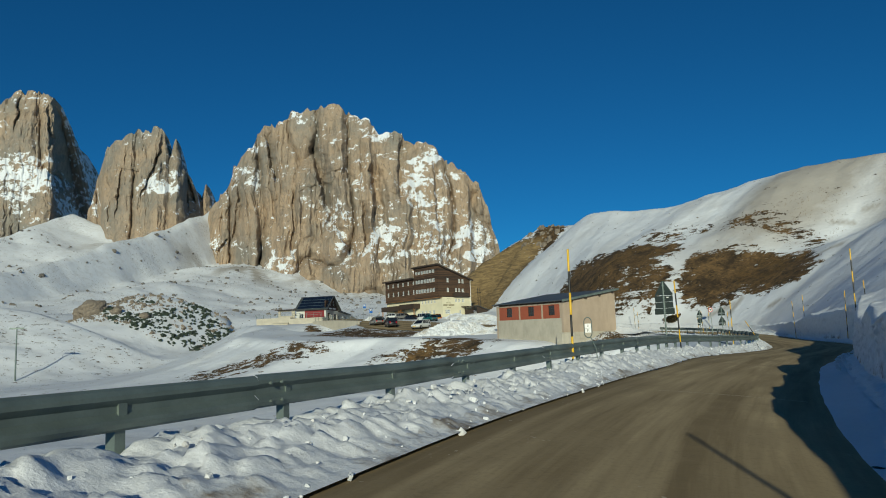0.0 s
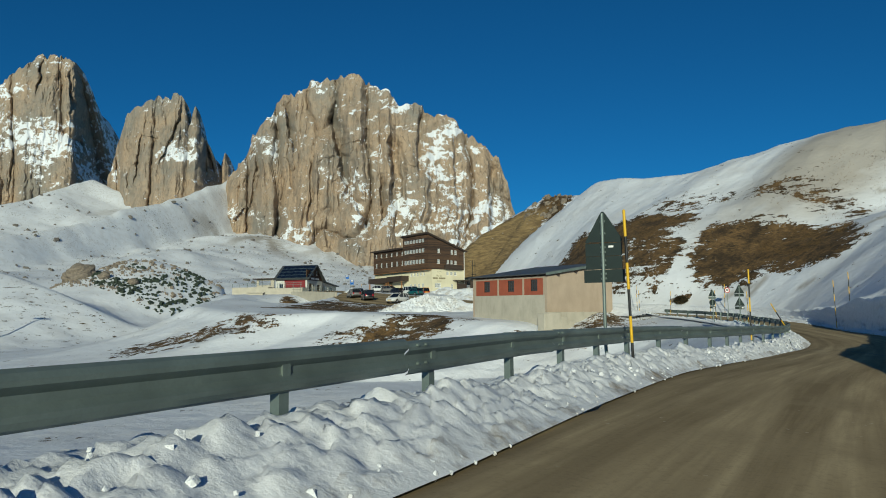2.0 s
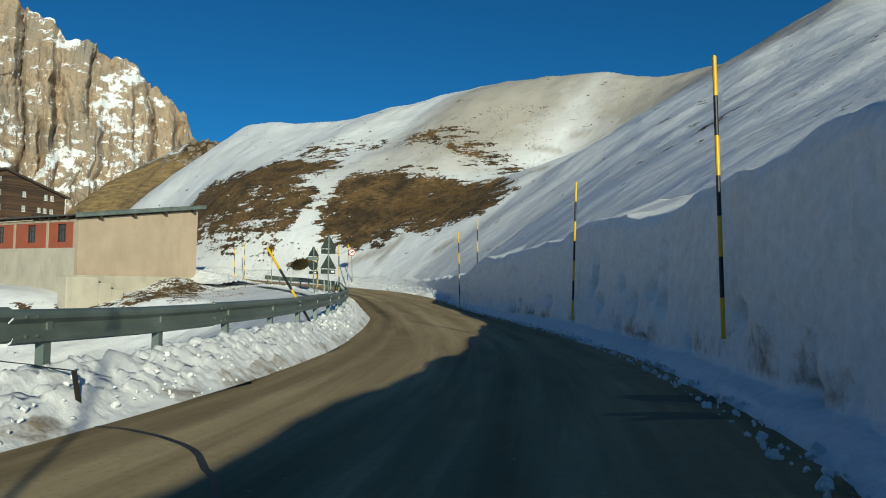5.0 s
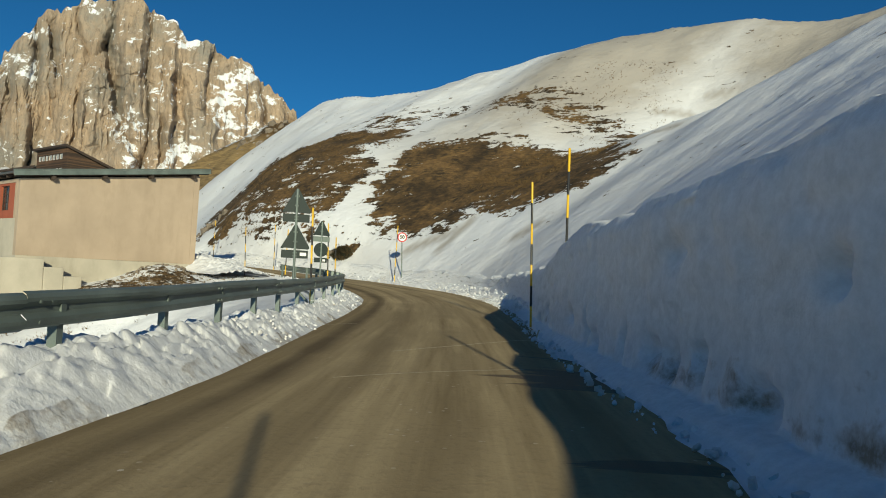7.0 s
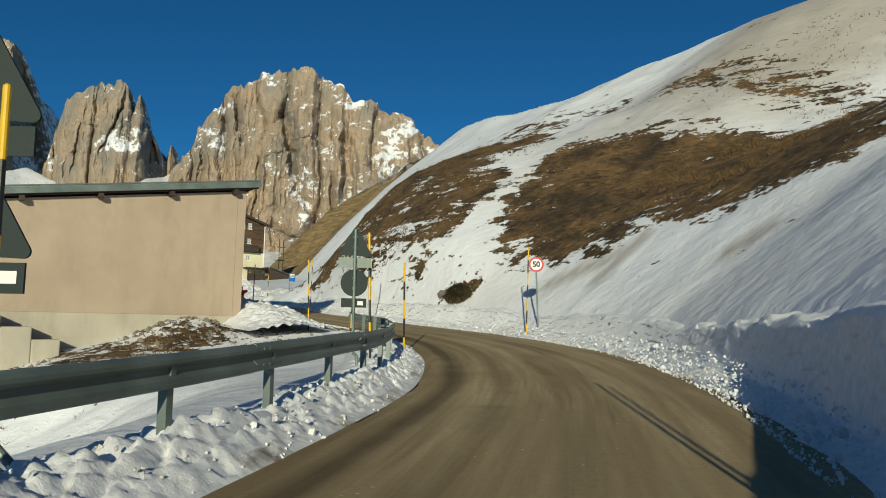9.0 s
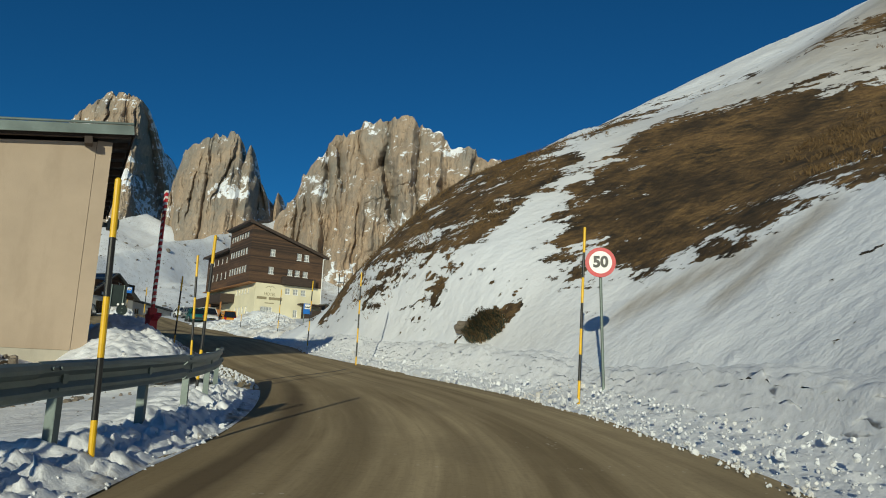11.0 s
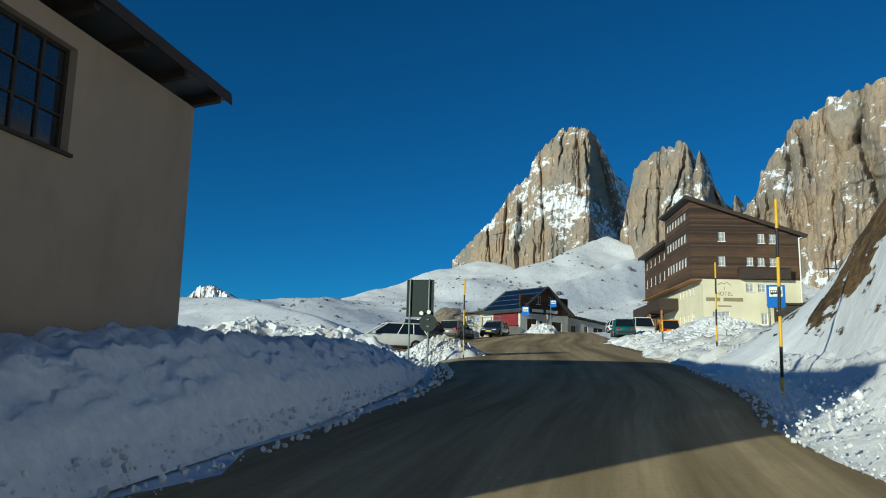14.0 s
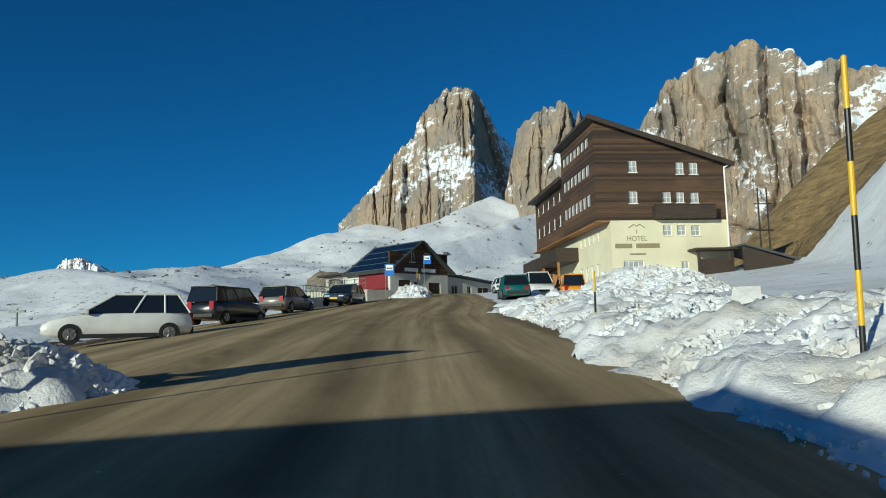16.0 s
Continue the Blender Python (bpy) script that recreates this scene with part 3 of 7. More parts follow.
def build_road():
    cols = 37
    verts, uvs, wet, track, faces = [], [], [], [], []
    s = 0.0
    for i in range(len(ROAD)):
        p, d, r = road_frame(i)
        if i:
            s += np.linalg.norm(ROAD[i] - ROAD[i - 1])
        lo, hi = -left_edge(p[1]), right_edge(p[1])
        for c in range(cols):
            f = c / (cols - 1)
            edge = (abs(f - 0.5) * 2) ** 8
            o = lo + (hi - lo) * f + edge * (vnoise(np.array(s * 0.9), np.array(f * 9.0), 5) - 0.35) * 0.7 * (1 if f > 0.5 else -1)
            crown = 0.05 * (1 - (2 * f - 1) ** 2) + 0.40 * (0.5 - f) * float(np.interp(p[1], (-60, 24, 44), (1, 1, 0)))
            verts.append((p[0] + r[0] * o, p[1] + r[1] * o, p[2] + crown - 0.03 * edge - float(yard_drop(-o))))
            uvs.append((o, s))
            bend = float(np.interp(p[1], (30, 56, 66, 96, 104), (0.35, 0.6, 1.0, 1.0, 0.4)))
            worn = max(0.55 * math.exp(-((o - lo - 0.1) / 0.3) ** 2), bend * math.exp(-((o - lo - 0.75) / 0.27) ** 2), 0.45 * bend * math.exp(-((o - lo - 1.7) / 0.3) ** 2), 0.3 * math.exp(-((o - lo - 2.9) / 0.35) ** 2), 0.25 * math.exp(-((hi - o - 0.7) / 0.3) ** 2))
            track.append(worn if p[1] < 122 else 0.5 * worn + 0.75 * abs(math.sin(o * 1.35 + 0.4 + 0.5 * math.sin(s * 0.12))) ** 5)
            melt = float(np.interp(p[1], (20, 34, 48, 66, 72, 86, 110, 125), (0.3, 0.6, 1.0, 1.0, 0.5, 0.2, 0.5, 0.4)))
            wet.append(melt * min(1.0, max(0.0, 1.5 * (o - lo) / (hi - lo) - 0.3)))
    for i in range(len(ROAD) - 1):
        for c in range(cols - 1):
            a = i * cols + c
            faces.append((a, a + 1, a + cols + 1, a + cols))
    ob = mesh_object("road", verts, faces, M_ROAD, smooth_faces=True)
    lay = ob.data.uv_layers.new(name="along")
    lay.data.foreach_set("uv", np.array([uvs[l.vertex_index] for l in ob.data.loops], dtype=np.float32).ravel())
    at = ob.data.attributes.new("wet", "FLOAT", "POINT")
    at.data.foreach_set("value", wet)
    at = ob.data.attributes.new("track", "FLOAT", "POINT")
    at.data.foreach_set("value", track)
    return tagged(ob, "gritty grey-brown asphalt mountain road with tyre tracks", "road", kind="structure")


road = build_road()


# ---- mountains ----
def buttress(t, z, seed):
    """Rows of pillars that swell to the right and break off there: height of the relief, and how near the break is."""
    cell = np.floor(t)
    f = t - cell
    far = 0.25 + 0.75 * lattice(cell, np.floor(z + 7.3 * lattice(cell, cell * 0, seed + 1)), seed)
    brk = 0.80 + 0.12 * lattice(cell, cell * 0 + 3, seed)
    h = np.where(f < brk, (f / brk) ** 1.3, 1 - (f - brk) / (1 - brk)) * far
    return h, far * (smooth(0.12, 0.0, f) + smooth(0.93, 1.0, f))


def build_peak(name, label, profile, base, y0, cell, thick, seed, snow=0.0, rib=1.0, cap=0.9, clefts=(), drifts=(), craggy=1.0, flank=(0, 0, 1)):
    """A rock wall: a skyline (x, z) over a base line (x, z), with buttresses, gullies and a back."""
    px, pz = np.array(profile, float).T
    bx, bz = np.array(base, float).T
    cols = int((px.max() - px.min()) / cell)
    xs = np.linspace(px.min(), px.max(), cols)
    top = np.interp(xs, px, pz) + (fbm(xs / 14, xs * 0 + seed, 3, seed) - 0.5) * 16 + 9 * (0.5 - np.abs(2 * vnoise(xs / 9, xs * 0 + seed, seed + 60) - 1))
    low = np.interp(xs, bx, bz) - 110
    top = np.maximum(top, low + 25)
    rows = int((top.max() - low.min()) / cell)
    v = np.linspace(0, 1, rows)[:, None]
    X = np.repeat(xs[None, :], rows, 0)
    Z = low + (top - low) * v
    e = np.clip((xs - px.min()) / (px.max() - px.min()), 0, 1)
    round_off = (np.abs(2 * e - 1) ** 2.2)[None, :]
    H = np.maximum(top - low, 1)[None, :]
    lean = 0.30 * H * (1 - v)
    warp = (fbm(X / 70, Z / 110, 4, seed + 5) - 0.5) * 22
    ribs = fbm((X + warp) / 75, Z / 620, 2, seed + 1, True) - 0.6
    ribs2 = fbm((X + warp * 0.8) / 24, Z / 130, 3, seed + 2, True) - 0.6
    fine = fbm(X / 11, Z / 17, 4, seed + 3) - 0.5
    ledge = np.abs(((Z + 25 * fbm(X / 120, Z / 60, 3, seed + 9)) / 46) % 1 - 0.5)
    jag = (fbm(X / 30, Z / 22, 3, seed + 15) - 0.5) * 14
    cleft = 0 * X
    for xa, za, xb, zb, wide, deep in clefts:
        f = np.clip((za - Z) / (za - zb), 0, 1)
        side = (X + jag - xa - (xb - xa) * f) / wide
        ends = smooth(za + 12, za - 20, Z) * smooth(zb - 25, zb + 15, Z)
        # steep on the right-facing wall, sloping on the other
        cleft = np.maximum(cleft, 0.62 * deep * ends * np.where(side < 0, np.clip(1 + side / 0.35, 0, 1), np.clip(1 - side / 1.6, 0, 1)))
    wander = X + warp + jag * 0.3
    zw = Z + (fbm(X / 26, Z / 34, 3, seed + 44) - 0.5) * 30
    big, gully = buttress(wander / 58 + seed, zw / 170, seed + 30)
    mid, gully2 = buttress((wander + big * 6) / 20 + seed, zw / 48, seed + 33)
    rugged = smooth(0.36, 0.62, fbm(X / 95, Z / 80, 3, seed + 40))

    def cut(wide, tall, sharp, k):
        """Narrow gullies between blocks."""
        return (1 - np.abs(2 * vnoise(wander / wide, zw / tall, seed + k) - 1)) ** sharp
    cuts = 26 * cut(62, 260, 12, 50) + (0.25 + 0.75 * rugged) * (9 * cut(25, 130, 9, 51) + 4.5 * cut(11, 55, 6, 52) + 2.2 * cut(5.5, 20, 3, 53))
    crag = craggy * (big * 17 * (0.4 + 0.6 * rugged) + mid * 8 * rugged - cuts)
    turned = flank[1] * smooth(flank[0], flank[0] + flank[2], X) + 0 * Z
    depth = cleft - lean + turned + round_off * thick * 0.25 - (rib * (ribs * 60 + ribs2 * 14) + crag) * np.minimum(1, 0.35 + 1.6 * (1 - v ** 3)) - fine * 8 + ledge * 7
    Y = y0 + depth
    X = X + (fbm(X / 19, Z / 23, 3, seed + 7) - 0.5) * 9
    X, Z = X * Y / y0, Z * Y / y0
    verts = [np.stack([X.ravel(), Y.ravel(), Z.ravel()], 1)]
    back = 6
    for k in range(1, back + 1):
        f = k / back
        verts.append(np.stack([X[-1], Y[-1] + thick * f ** 1.2 + 2, Z[-1] - (top - low) * f ** 2], 1))
    V = np.vstack(verts)
    R = rows + back
    idx = np.arange(R * cols).reshape(R, cols)
    quads = np.stack([idx[:-1, :-1].ravel(), idx[:-1, 1:].ravel(), idx[1:, 1:].ravel(), idx[1:, :-1].ravel()], 1)
    ob = mesh_object(name, V, quads, M_ROCK)
    sn = np.zeros((R, cols))
    sn[:rows] = snow + cap * smooth(0.86, 0.99, v) * (fbm(X / 60, Z / 30, 2, seed + 8) > 0.42) + 0.9 * smooth(0.55, 0.75, fbm(X / 80, Z / 65, 3, seed + 12))
    sn[:rows] += 0.34 * min(1, craggy) * np.maximum(gully, gully2) * smooth(0.42, 0.6, fbm(X / 70, Z / 90, 3, seed + 27))
    for cx, cz, rx, rz, much in drifts:
        sn[:rows] += much * smooth(1.25, 0.55, np.hypot((X * y0 / Y - cx) / rx, (Z * y0 / Y - cz) / rz) + (fbm(X / 55, Z / 13, 3, seed + 20) - 0.5) * 1.3)
    sn[rows:] = 1.0
    at = ob.data.attributes.new("snowy", "FLOAT", "POINT")
    at.data.foreach_set("value", np.ascontiguousarray(sn.ravel(), dtype=np.float32))
    return tagged(ob, label, "mountain")


massif = build_peak("rock_massif", "broad tan dolomite rock massif with snow-filled gullies",
                    [(-600, 150), (-585, 200), (-555, 268), (-519, 310), (-513, 343), (-480, 383), (-446, 425), (-430, 422), (-413, 430), (-396, 446), (-346, 454),
                     (-302, 455), (-281, 432), (-249, 417), (-233, 398), (-185, 393), (-175, 372), (-122, 356), (-107, 333), (-67, 306), (-44, 284), (-31, 240), (-16, 178), (-4, 110)],
                    [(-600, 140), (-516, 150), (-469, 158), (-417, 135), (-356, 125), (-295, 107), (-235, 84), (-196, 82), (-56, 100), (0, 90)], 1290, 1.9, 260, 41, -0.25, 0.7, 0.15,
                    ((-356, 385, -322, 225, 17, 62), (-318, 245, -288, 160, 10, 34), (-243, 335, -236, 215, 15, 52), (-188, 380, -192, 275, 11, 40), (-448, 405, -428, 315, 9, 36),
                     (-258, 260, -262, 180, 8, 30), (-500, 300, -512, 200, 8, 26), (-130, 330, -120, 215, 8, 26), (-62, 285, -58, 200, 9, 30), (-395, 300, -400, 180, 6, 20)),
                    ((-160, 300, 26, 45, 0.75), (-60, 185, 30, 40, 0.8), (-300, 200, 22, 40, 0.6), (-215, 190, 45, 35, 0.6), (-130, 170, 50, 35, 0.55), (-330, 395, 40, 30, 0.35),
                     (-110, 260, 50, 60, 0.4), (-470, 190, 45, 20, 0.5), (-280, 330, 40, 60, 0.3), (-150, 270, 150, 130, 0.22), (-250, 200, 170, 70, 0.2)))
tower_b = build_peak("rock_tower", "steep tan rock tower with a snowy shoulder",
                     [(-862, 290), (-850, 333), (-821, 437), (-766, 458), (-712, 472), (-696, 452), (-688, 401), (-681, 424), (-671, 446), (-658, 381), (-636, 338), (-615, 310), (-608, 345), (-590, 270)],
                     [(-862, 300), (-820, 300), (-772, 250), (-748, 237), (-678, 228), (-626, 262), (-590, 270)], 1388, 1.9, 150, 57, -0.3, 0.42, 0.4,
                     ((-700, 440, -745, 330, 8, 30), (-645, 330, -650, 260, 14, 40), (-790, 390, -800, 290, 6, 20), (-655, 400, -640, 330, 7, 26)), ((-692, 355, 42, 42, 1.0), (-712, 340, 50, 18, 0.7), (-640, 290, 30, 25, 0.6)), 0.75, (-660, 85, 40))
tower_a = build_peak("rock_tower", "tall tan rock peak with snow on its ledges",
                     [(-1480, 300), (-1391, 365), (-1314, 401), (-1260, 462), (-1189, 500), (-1168, 545), (-1110, 590), (-1070, 600), (-1030, 597), (-995, 570), (-973, 519), (-948, 462), (-925, 446), (-900, 390), (-880, 300)],
                     [(-1480, 300), (-1415, 305), (-1284, 325), (-1224, 275), (-1129, 258), (-1009, 238), (-929, 262), (-880, 300)], 1462, 2.0, 240, 73, -0.3, 0.32, 0.45,
                     ((-1075, 585, -1085, 520, 8, 26), (-985, 470, -985, 300, 16, 60), (-1010, 560, -1000, 470, 7, 26), (-1230, 360, -1225, 290, 12, 40), (-945, 430, -930, 320, 9, 30)),
                     ((-1190, 420, 95, 52, 0.62), (-1080, 425, 90, 42, 0.58), (-1130, 375, 120, 22, 0.4), (-1240, 370, 70, 30, 0.4), (-965, 320, 40, 30, 0.5), (-1070, 592, 45, 14, 0.6)), 0.75, (-1005, 210, 95))


# ---- snow banks ----
def make_bank_snow():
    m = material("bank_snow", (0.78, 0.8, 0.84), 0.55, 0, 0.4)
    n = Nodes(m)
    v = n.world()
    dirt, fine = n.noise(v, 0.9, 7, 0.65), n.noise(v, 7.0, 6, 0.7)
    low = n.attr("dirt")
    c = n.mix(n.ramp(fine, [(0.35, 0.0), (0.65, 1.0)]), (0.70, 0.71, 0.73), (0.84, 0.85, 0.88))
    f = n.ramp(n.math("ADD", n.math("MULTIPLY", low, 0.75), n.math("ADD", n.math("MULTIPLY", n.math("SUBTRACT", dirt, 0.5), 1.1), n.math("MULTIPLY", n.math("SUBTRACT", fine, 0.5), 0.5))),
               [(0.46, 0.0), (0.66, 1.0)])
    n.base(n.mix(f, c, n.mix(fine, (0.14, 0.105, 0.07), (0.36, 0.30, 0.235))))
    n.rough(n.math("SUBTRACT", 0.8, n.math("MULTIPLY", fine, 0.4)))
    n.normal(n.bump(fine, 0.3, 0.05, n.bump(dirt, 0.3, 0.2)))
    return m


def make_block_snow():
    m = material("block_snow", (0.82, 0.84, 0.87), 0.6, 0, 0.3)
    n = Nodes(m)
    v = n.world()
    a, b = n.noise(v, 0.5, 5, 0.6), n.noise(v, 9.0, 5, 0.7)
    c = n.mix(n.ramp(a, [(0.48, 0.0), (0.7, 0.8)]), (0.75, 0.77, 0.80), (0.46, 0.40, 0.32))
    n.base(n.mix(n.math("MULTIPLY", b, 0.25), c, (0.62, 0.63, 0.66)))
    n.normal(n.bump(b, 0.6, 0.06))
    return m


M_BANK = make_bank_snow()
M_BLOCKS = make_block_snow()


def bank(name, label, side, ys, profile, rough, dirt, width, step=0.16, pits=(), lumpy=0.0):
    """A ridge of snow along one edge of the road: profile(y, u) gives offset past the asphalt's edge and height."""
    verts, faces, soil = [], [], []
    rows = np.linspace(0, 1, 56)
    line = spline(ROAD[::4], step)
    line = line[(line[:, 1] > ys[0]) & (line[:, 1] < ys[1])]
    d = np.gradient(line[:, :2], axis=0)
    d /= np.linalg.norm(d, axis=1)[:, None]
    right = np.stack([d[:, 1], -d[:, 0]], 1)
    s = np.arange(len(line)) * step
    for k, u in enumerate(rows):
        off, z = profile(line[:, 1], u, s)
        edge = right_edge(line[:, 1]) if side > 0 else left_edge(line[:, 1])
        lump = (fbm(s / 0.42, np.full_like(s, u * width / 0.42), 3, 90 + side, True) - 0.55) * 0.8 + (fbm(s / 1.5, np.full_like(s, u * width / 1.5), 2, 98) - 0.5) * 0.7
        k_ = lumpy(line[:, 1]) if callable(lumpy) else lumpy
        if lumpy:       # rounded lumps with creases between them
            w = u * width
            lump = lump * (1 - 0.75 * np.minimum(1, k_)) + k_ * sum(a * (np.abs(2 * vnoise(s / q + 5 * q, np.full_like(s, w / q), 130 + i) - 1) - 0.4) for i, (q, a) in enumerate(((0.36, 0.8), (0.19, 0.75), (0.12, 0.5))))
        cut = (fbm(s / 4.0, np.full_like(s, u * width / 4.0), 3, 95 + side) - 0.5)
        mid = math.sin(math.pi * min(1, u * 1.05)) ** 0.5
        o = edge + off + (lump * rough * (1 - 0.65 * np.minimum(1, k_)) + cut * rough * 1.1) * mid
        for py, pu, wide, tall, deep in pits:
            o = o + deep * np.exp(-((line[:, 1] - py) / wide) ** 2 - ((u - pu) / tall) ** 2)
        zz = line[:, 2] + z + lump * rough * 0.9 * mid * (u > 0.04)
        verts.append(np.stack([line[:, 0] + right[:, 0] * o * side, line[:, 1] + right[:, 1] * o * side, zz], 1))
        soil.append(np.clip(dirt(line[:, 1], u), 0, 1))
    V = np.concatenate(verts)
    m = len(line)
    idx = np.arange(V.shape[0]).reshape(len(rows), m)
    q = np.stack([idx[:-1, :-1].ravel(), idx[:-1, 1:].ravel(), idx[1:, 1:].ravel(), idx[1:, :-1].ravel()], 1)
    ob = mesh_object(name, V, q if side < 0 else q[:, ::-1], M_BANK, smooth_faces=True)
    at = ob.data.attributes.new("dirt", "FLOAT", "POINT")
    at.data.foreach_set("value", np.concatenate(soil).astype(np.float32))
    return tagged(ob, label, "snow bank", kind="structure")


def wall_profile(y, u, s):
    """Steep cut face that softens into a low berm where the wall ends."""
    h = np.interp(y, *zip(*WALL_TOP)) + 0.06 + (vnoise(s / 3.3, s * 0, 61) - 0.5) * 0.35 + (vnoise(s / 0.8, s * 0, 62) - 0.5) * 0.12
    steep = np.interp(y, (74, 86, 94), (1.0, 0.8, 0.45))
    toe = 0.25 + verge(y) + np.interp(y, (60, 74, 84, 90), (0, 0.05, 0.5, 0.65))
    off_s = np.interp(u, (0, 0.06, 0.167, 0.2, 0.62, 0.72, 0.8, 1.0), (0, 0.12, 0.22, 0.24, 0.32, 0.42, 0.85, 2.4))
    z_s = np.interp(u, (0, 0.06, 0.167, 0.2, 0.62, 0.72, 0.8, 1.0), (-0.03, 0.03, 0.07, 0.16, 0.9, 1.0, 1.03, 1.0))
    off_l = np.interp(u, (0, 0.1, 0.3, 0.6, 0.8, 1.0), (0, 0.2, 0.6, 1.1, 1.5, 2.4))
    z_l = np.interp(u, (0, 0.1, 0.3, 0.6, 0.8, 1.0), (-0.05, 0.22, 0.45, 0.8, 1.0, 1.0))
    off = steep * (off_s + (toe - 0.25) * min(1, u * 6)) + (1 - steep) * off_l
    rise = 0.55 * max(0, u - 0.8) / 0.2 * 1.2
    return off, h * (steep * z_s + (1 - steep) * z_l) + (rise if u > 0.8 else 0) - (0.5 if u > 0.97 else 0)


def berm_profile(y, u, s):
    h = np.interp(y, (-20, 20, 40, 60, 78, 86, 96, 104), (0.30, 0.32, 0.36, 0.40, 0.32, 0.14, 0.08, 0.06)) * (0.70 + 0.6 * vnoise(s / 1.7, s * 0, 71))
    off = np.interp(u, (0, 0.2, 0.5, 0.8, 1.0), (-0.15, 0.1, 0.38, 0.9, 1.7)) + np.interp(y, (0, 8, 24, 46), (0.8, 0.6, 0.25, 0.1)) * min(1, u * 1.6)
    z = np.interp(u, (0, 0.2, 0.5, 0.8, 1.0), (-0.02, 0.5, 1.0, 0.8, -0.25))
    return off + 0 * h, h * z + 0.22 * np.interp(y, (24, 44), (1, 0))


def yard_profile(y, u, s):
    h = np.interp(y, (98, 101, 104, 112, 119, 122), (0.1, 0.5, 1.05, 1.05, 0.6, 0.3)) * (0.8 + 0.4 * vnoise(s / 3.0, s * 0, 72))
    off = np.interp(u, (0, 0.15, 0.4, 0.7, 1.0), (0.6, 1.0, 1.6, 2.8, 4.2))
    z = np.interp(u, (0, 0.15, 0.4, 0.7, 1.0), (-0.1, 0.45, 0.95, 1.0, -0.2))
    return off + 0 * h, h * z


snow_wall = bank("snow_wall", "ploughed snow wall with a steep dirty cut face", 1, (-30, 125), wall_profile, 0.17,
                 lambda y, u: np.interp(u, (0, 0.14, 0.18, 0.24, 0.34, 0.5, 1), (0.40, 0.20, 0.66, 0.5, 0.3, 0.2, 0.05)) * np.interp(y, (60, 80, 100, 110), (1, 0.6, 0.75, 0.9))
                 + 0.4 * np.exp(-((y - 105) / 2.2) ** 2) * (0.62 < u < 0.9), 4.5,
                 pits=[(36 + 1.37 * k + 0.9 * math.sin(k * 7.1), 0.22 + 0.07 * math.sin(k * 3.3), 0.10 + 0.08 * (k % 3), 0.035, 0.28) for k in range(28)]
                 + [(59.2, 0.42, 0.10, 0.03, 0.45), (54.6, 0.40, 0.12, 0.05, 0.5), (54.9, 0.34, 0.09, 0.03, 0.5), (52.9, 0.36, 0.09, 0.02, 0.4), (51.2, 0.36, 0.16, 0.03, 0.5), (62.3, 0.5, 0.25, 0.04, 0.2), (66, 0.26, 0.10, 0.06, 0.4)],
                 step=0.1, lumpy=lambda y: np.interp(y, (72, 84, 130), (0.0, 0.75, 0.75)))
berm_left = bank("snow_berm", "low dirty snow berm under the guardrail", -1, (-25, 98), berm_profile, 0.22, lambda y, u: 0.42 + 0.22 * (u < 0.13) + 0 * y, 2.2, 0.06, lumpy=0.65)
berm_yard = bank("snow_berm_yard", "trodden snow bank along the shed wall", -1, (99, 121), yard_profile, 0.2, lambda y, u: 0.35 + 0 * y, 4.0, 0.1, lumpy=0.9)


def chunk(rng, size):
    """One broken block of ploughed snow: a lumpy, flattened box with bent corners."""
    t = [(-1, -0.9, -1), (1, -1, -1), (1, 1, -1), (-1, 1, -1), (-1, -1, 1), (1, -1, 1), (1, 1, 1), (-1, 1, 1), (0, 0, 1.35), (1.3, 0, 0), (-1.3, 0, 0), (0, 1.3, 0), (0, -1.3, 0)]
    s = np.array((1, rng.uniform(0.6, 1.1), rng.uniform(0.45, 0.95))) * size
    v = np.array(t) * (0.72 + 0.5 * rng.random((13, 3))) * s * 0.5
    e = Euler(rng.uniform(-3.1, 3.1, 3)).to_matrix()
    return v @ np.array(e).T


CHUNK_FACES = [(0, 3, 2, 1), (4, 5, 8), (5, 6, 8), (6, 7, 8), (7, 4, 8), (0, 1, 12), (1, 5, 12), (5, 4, 12), (4, 0, 12), (1, 2, 9), (2, 6, 9), (6, 5, 9), (5, 1, 9),
               (2, 3, 11), (3, 7, 11), (7, 6, 11), (6, 2, 11), (3, 0, 10), (0, 4, 10), (4, 7, 10), (7, 3, 10)]


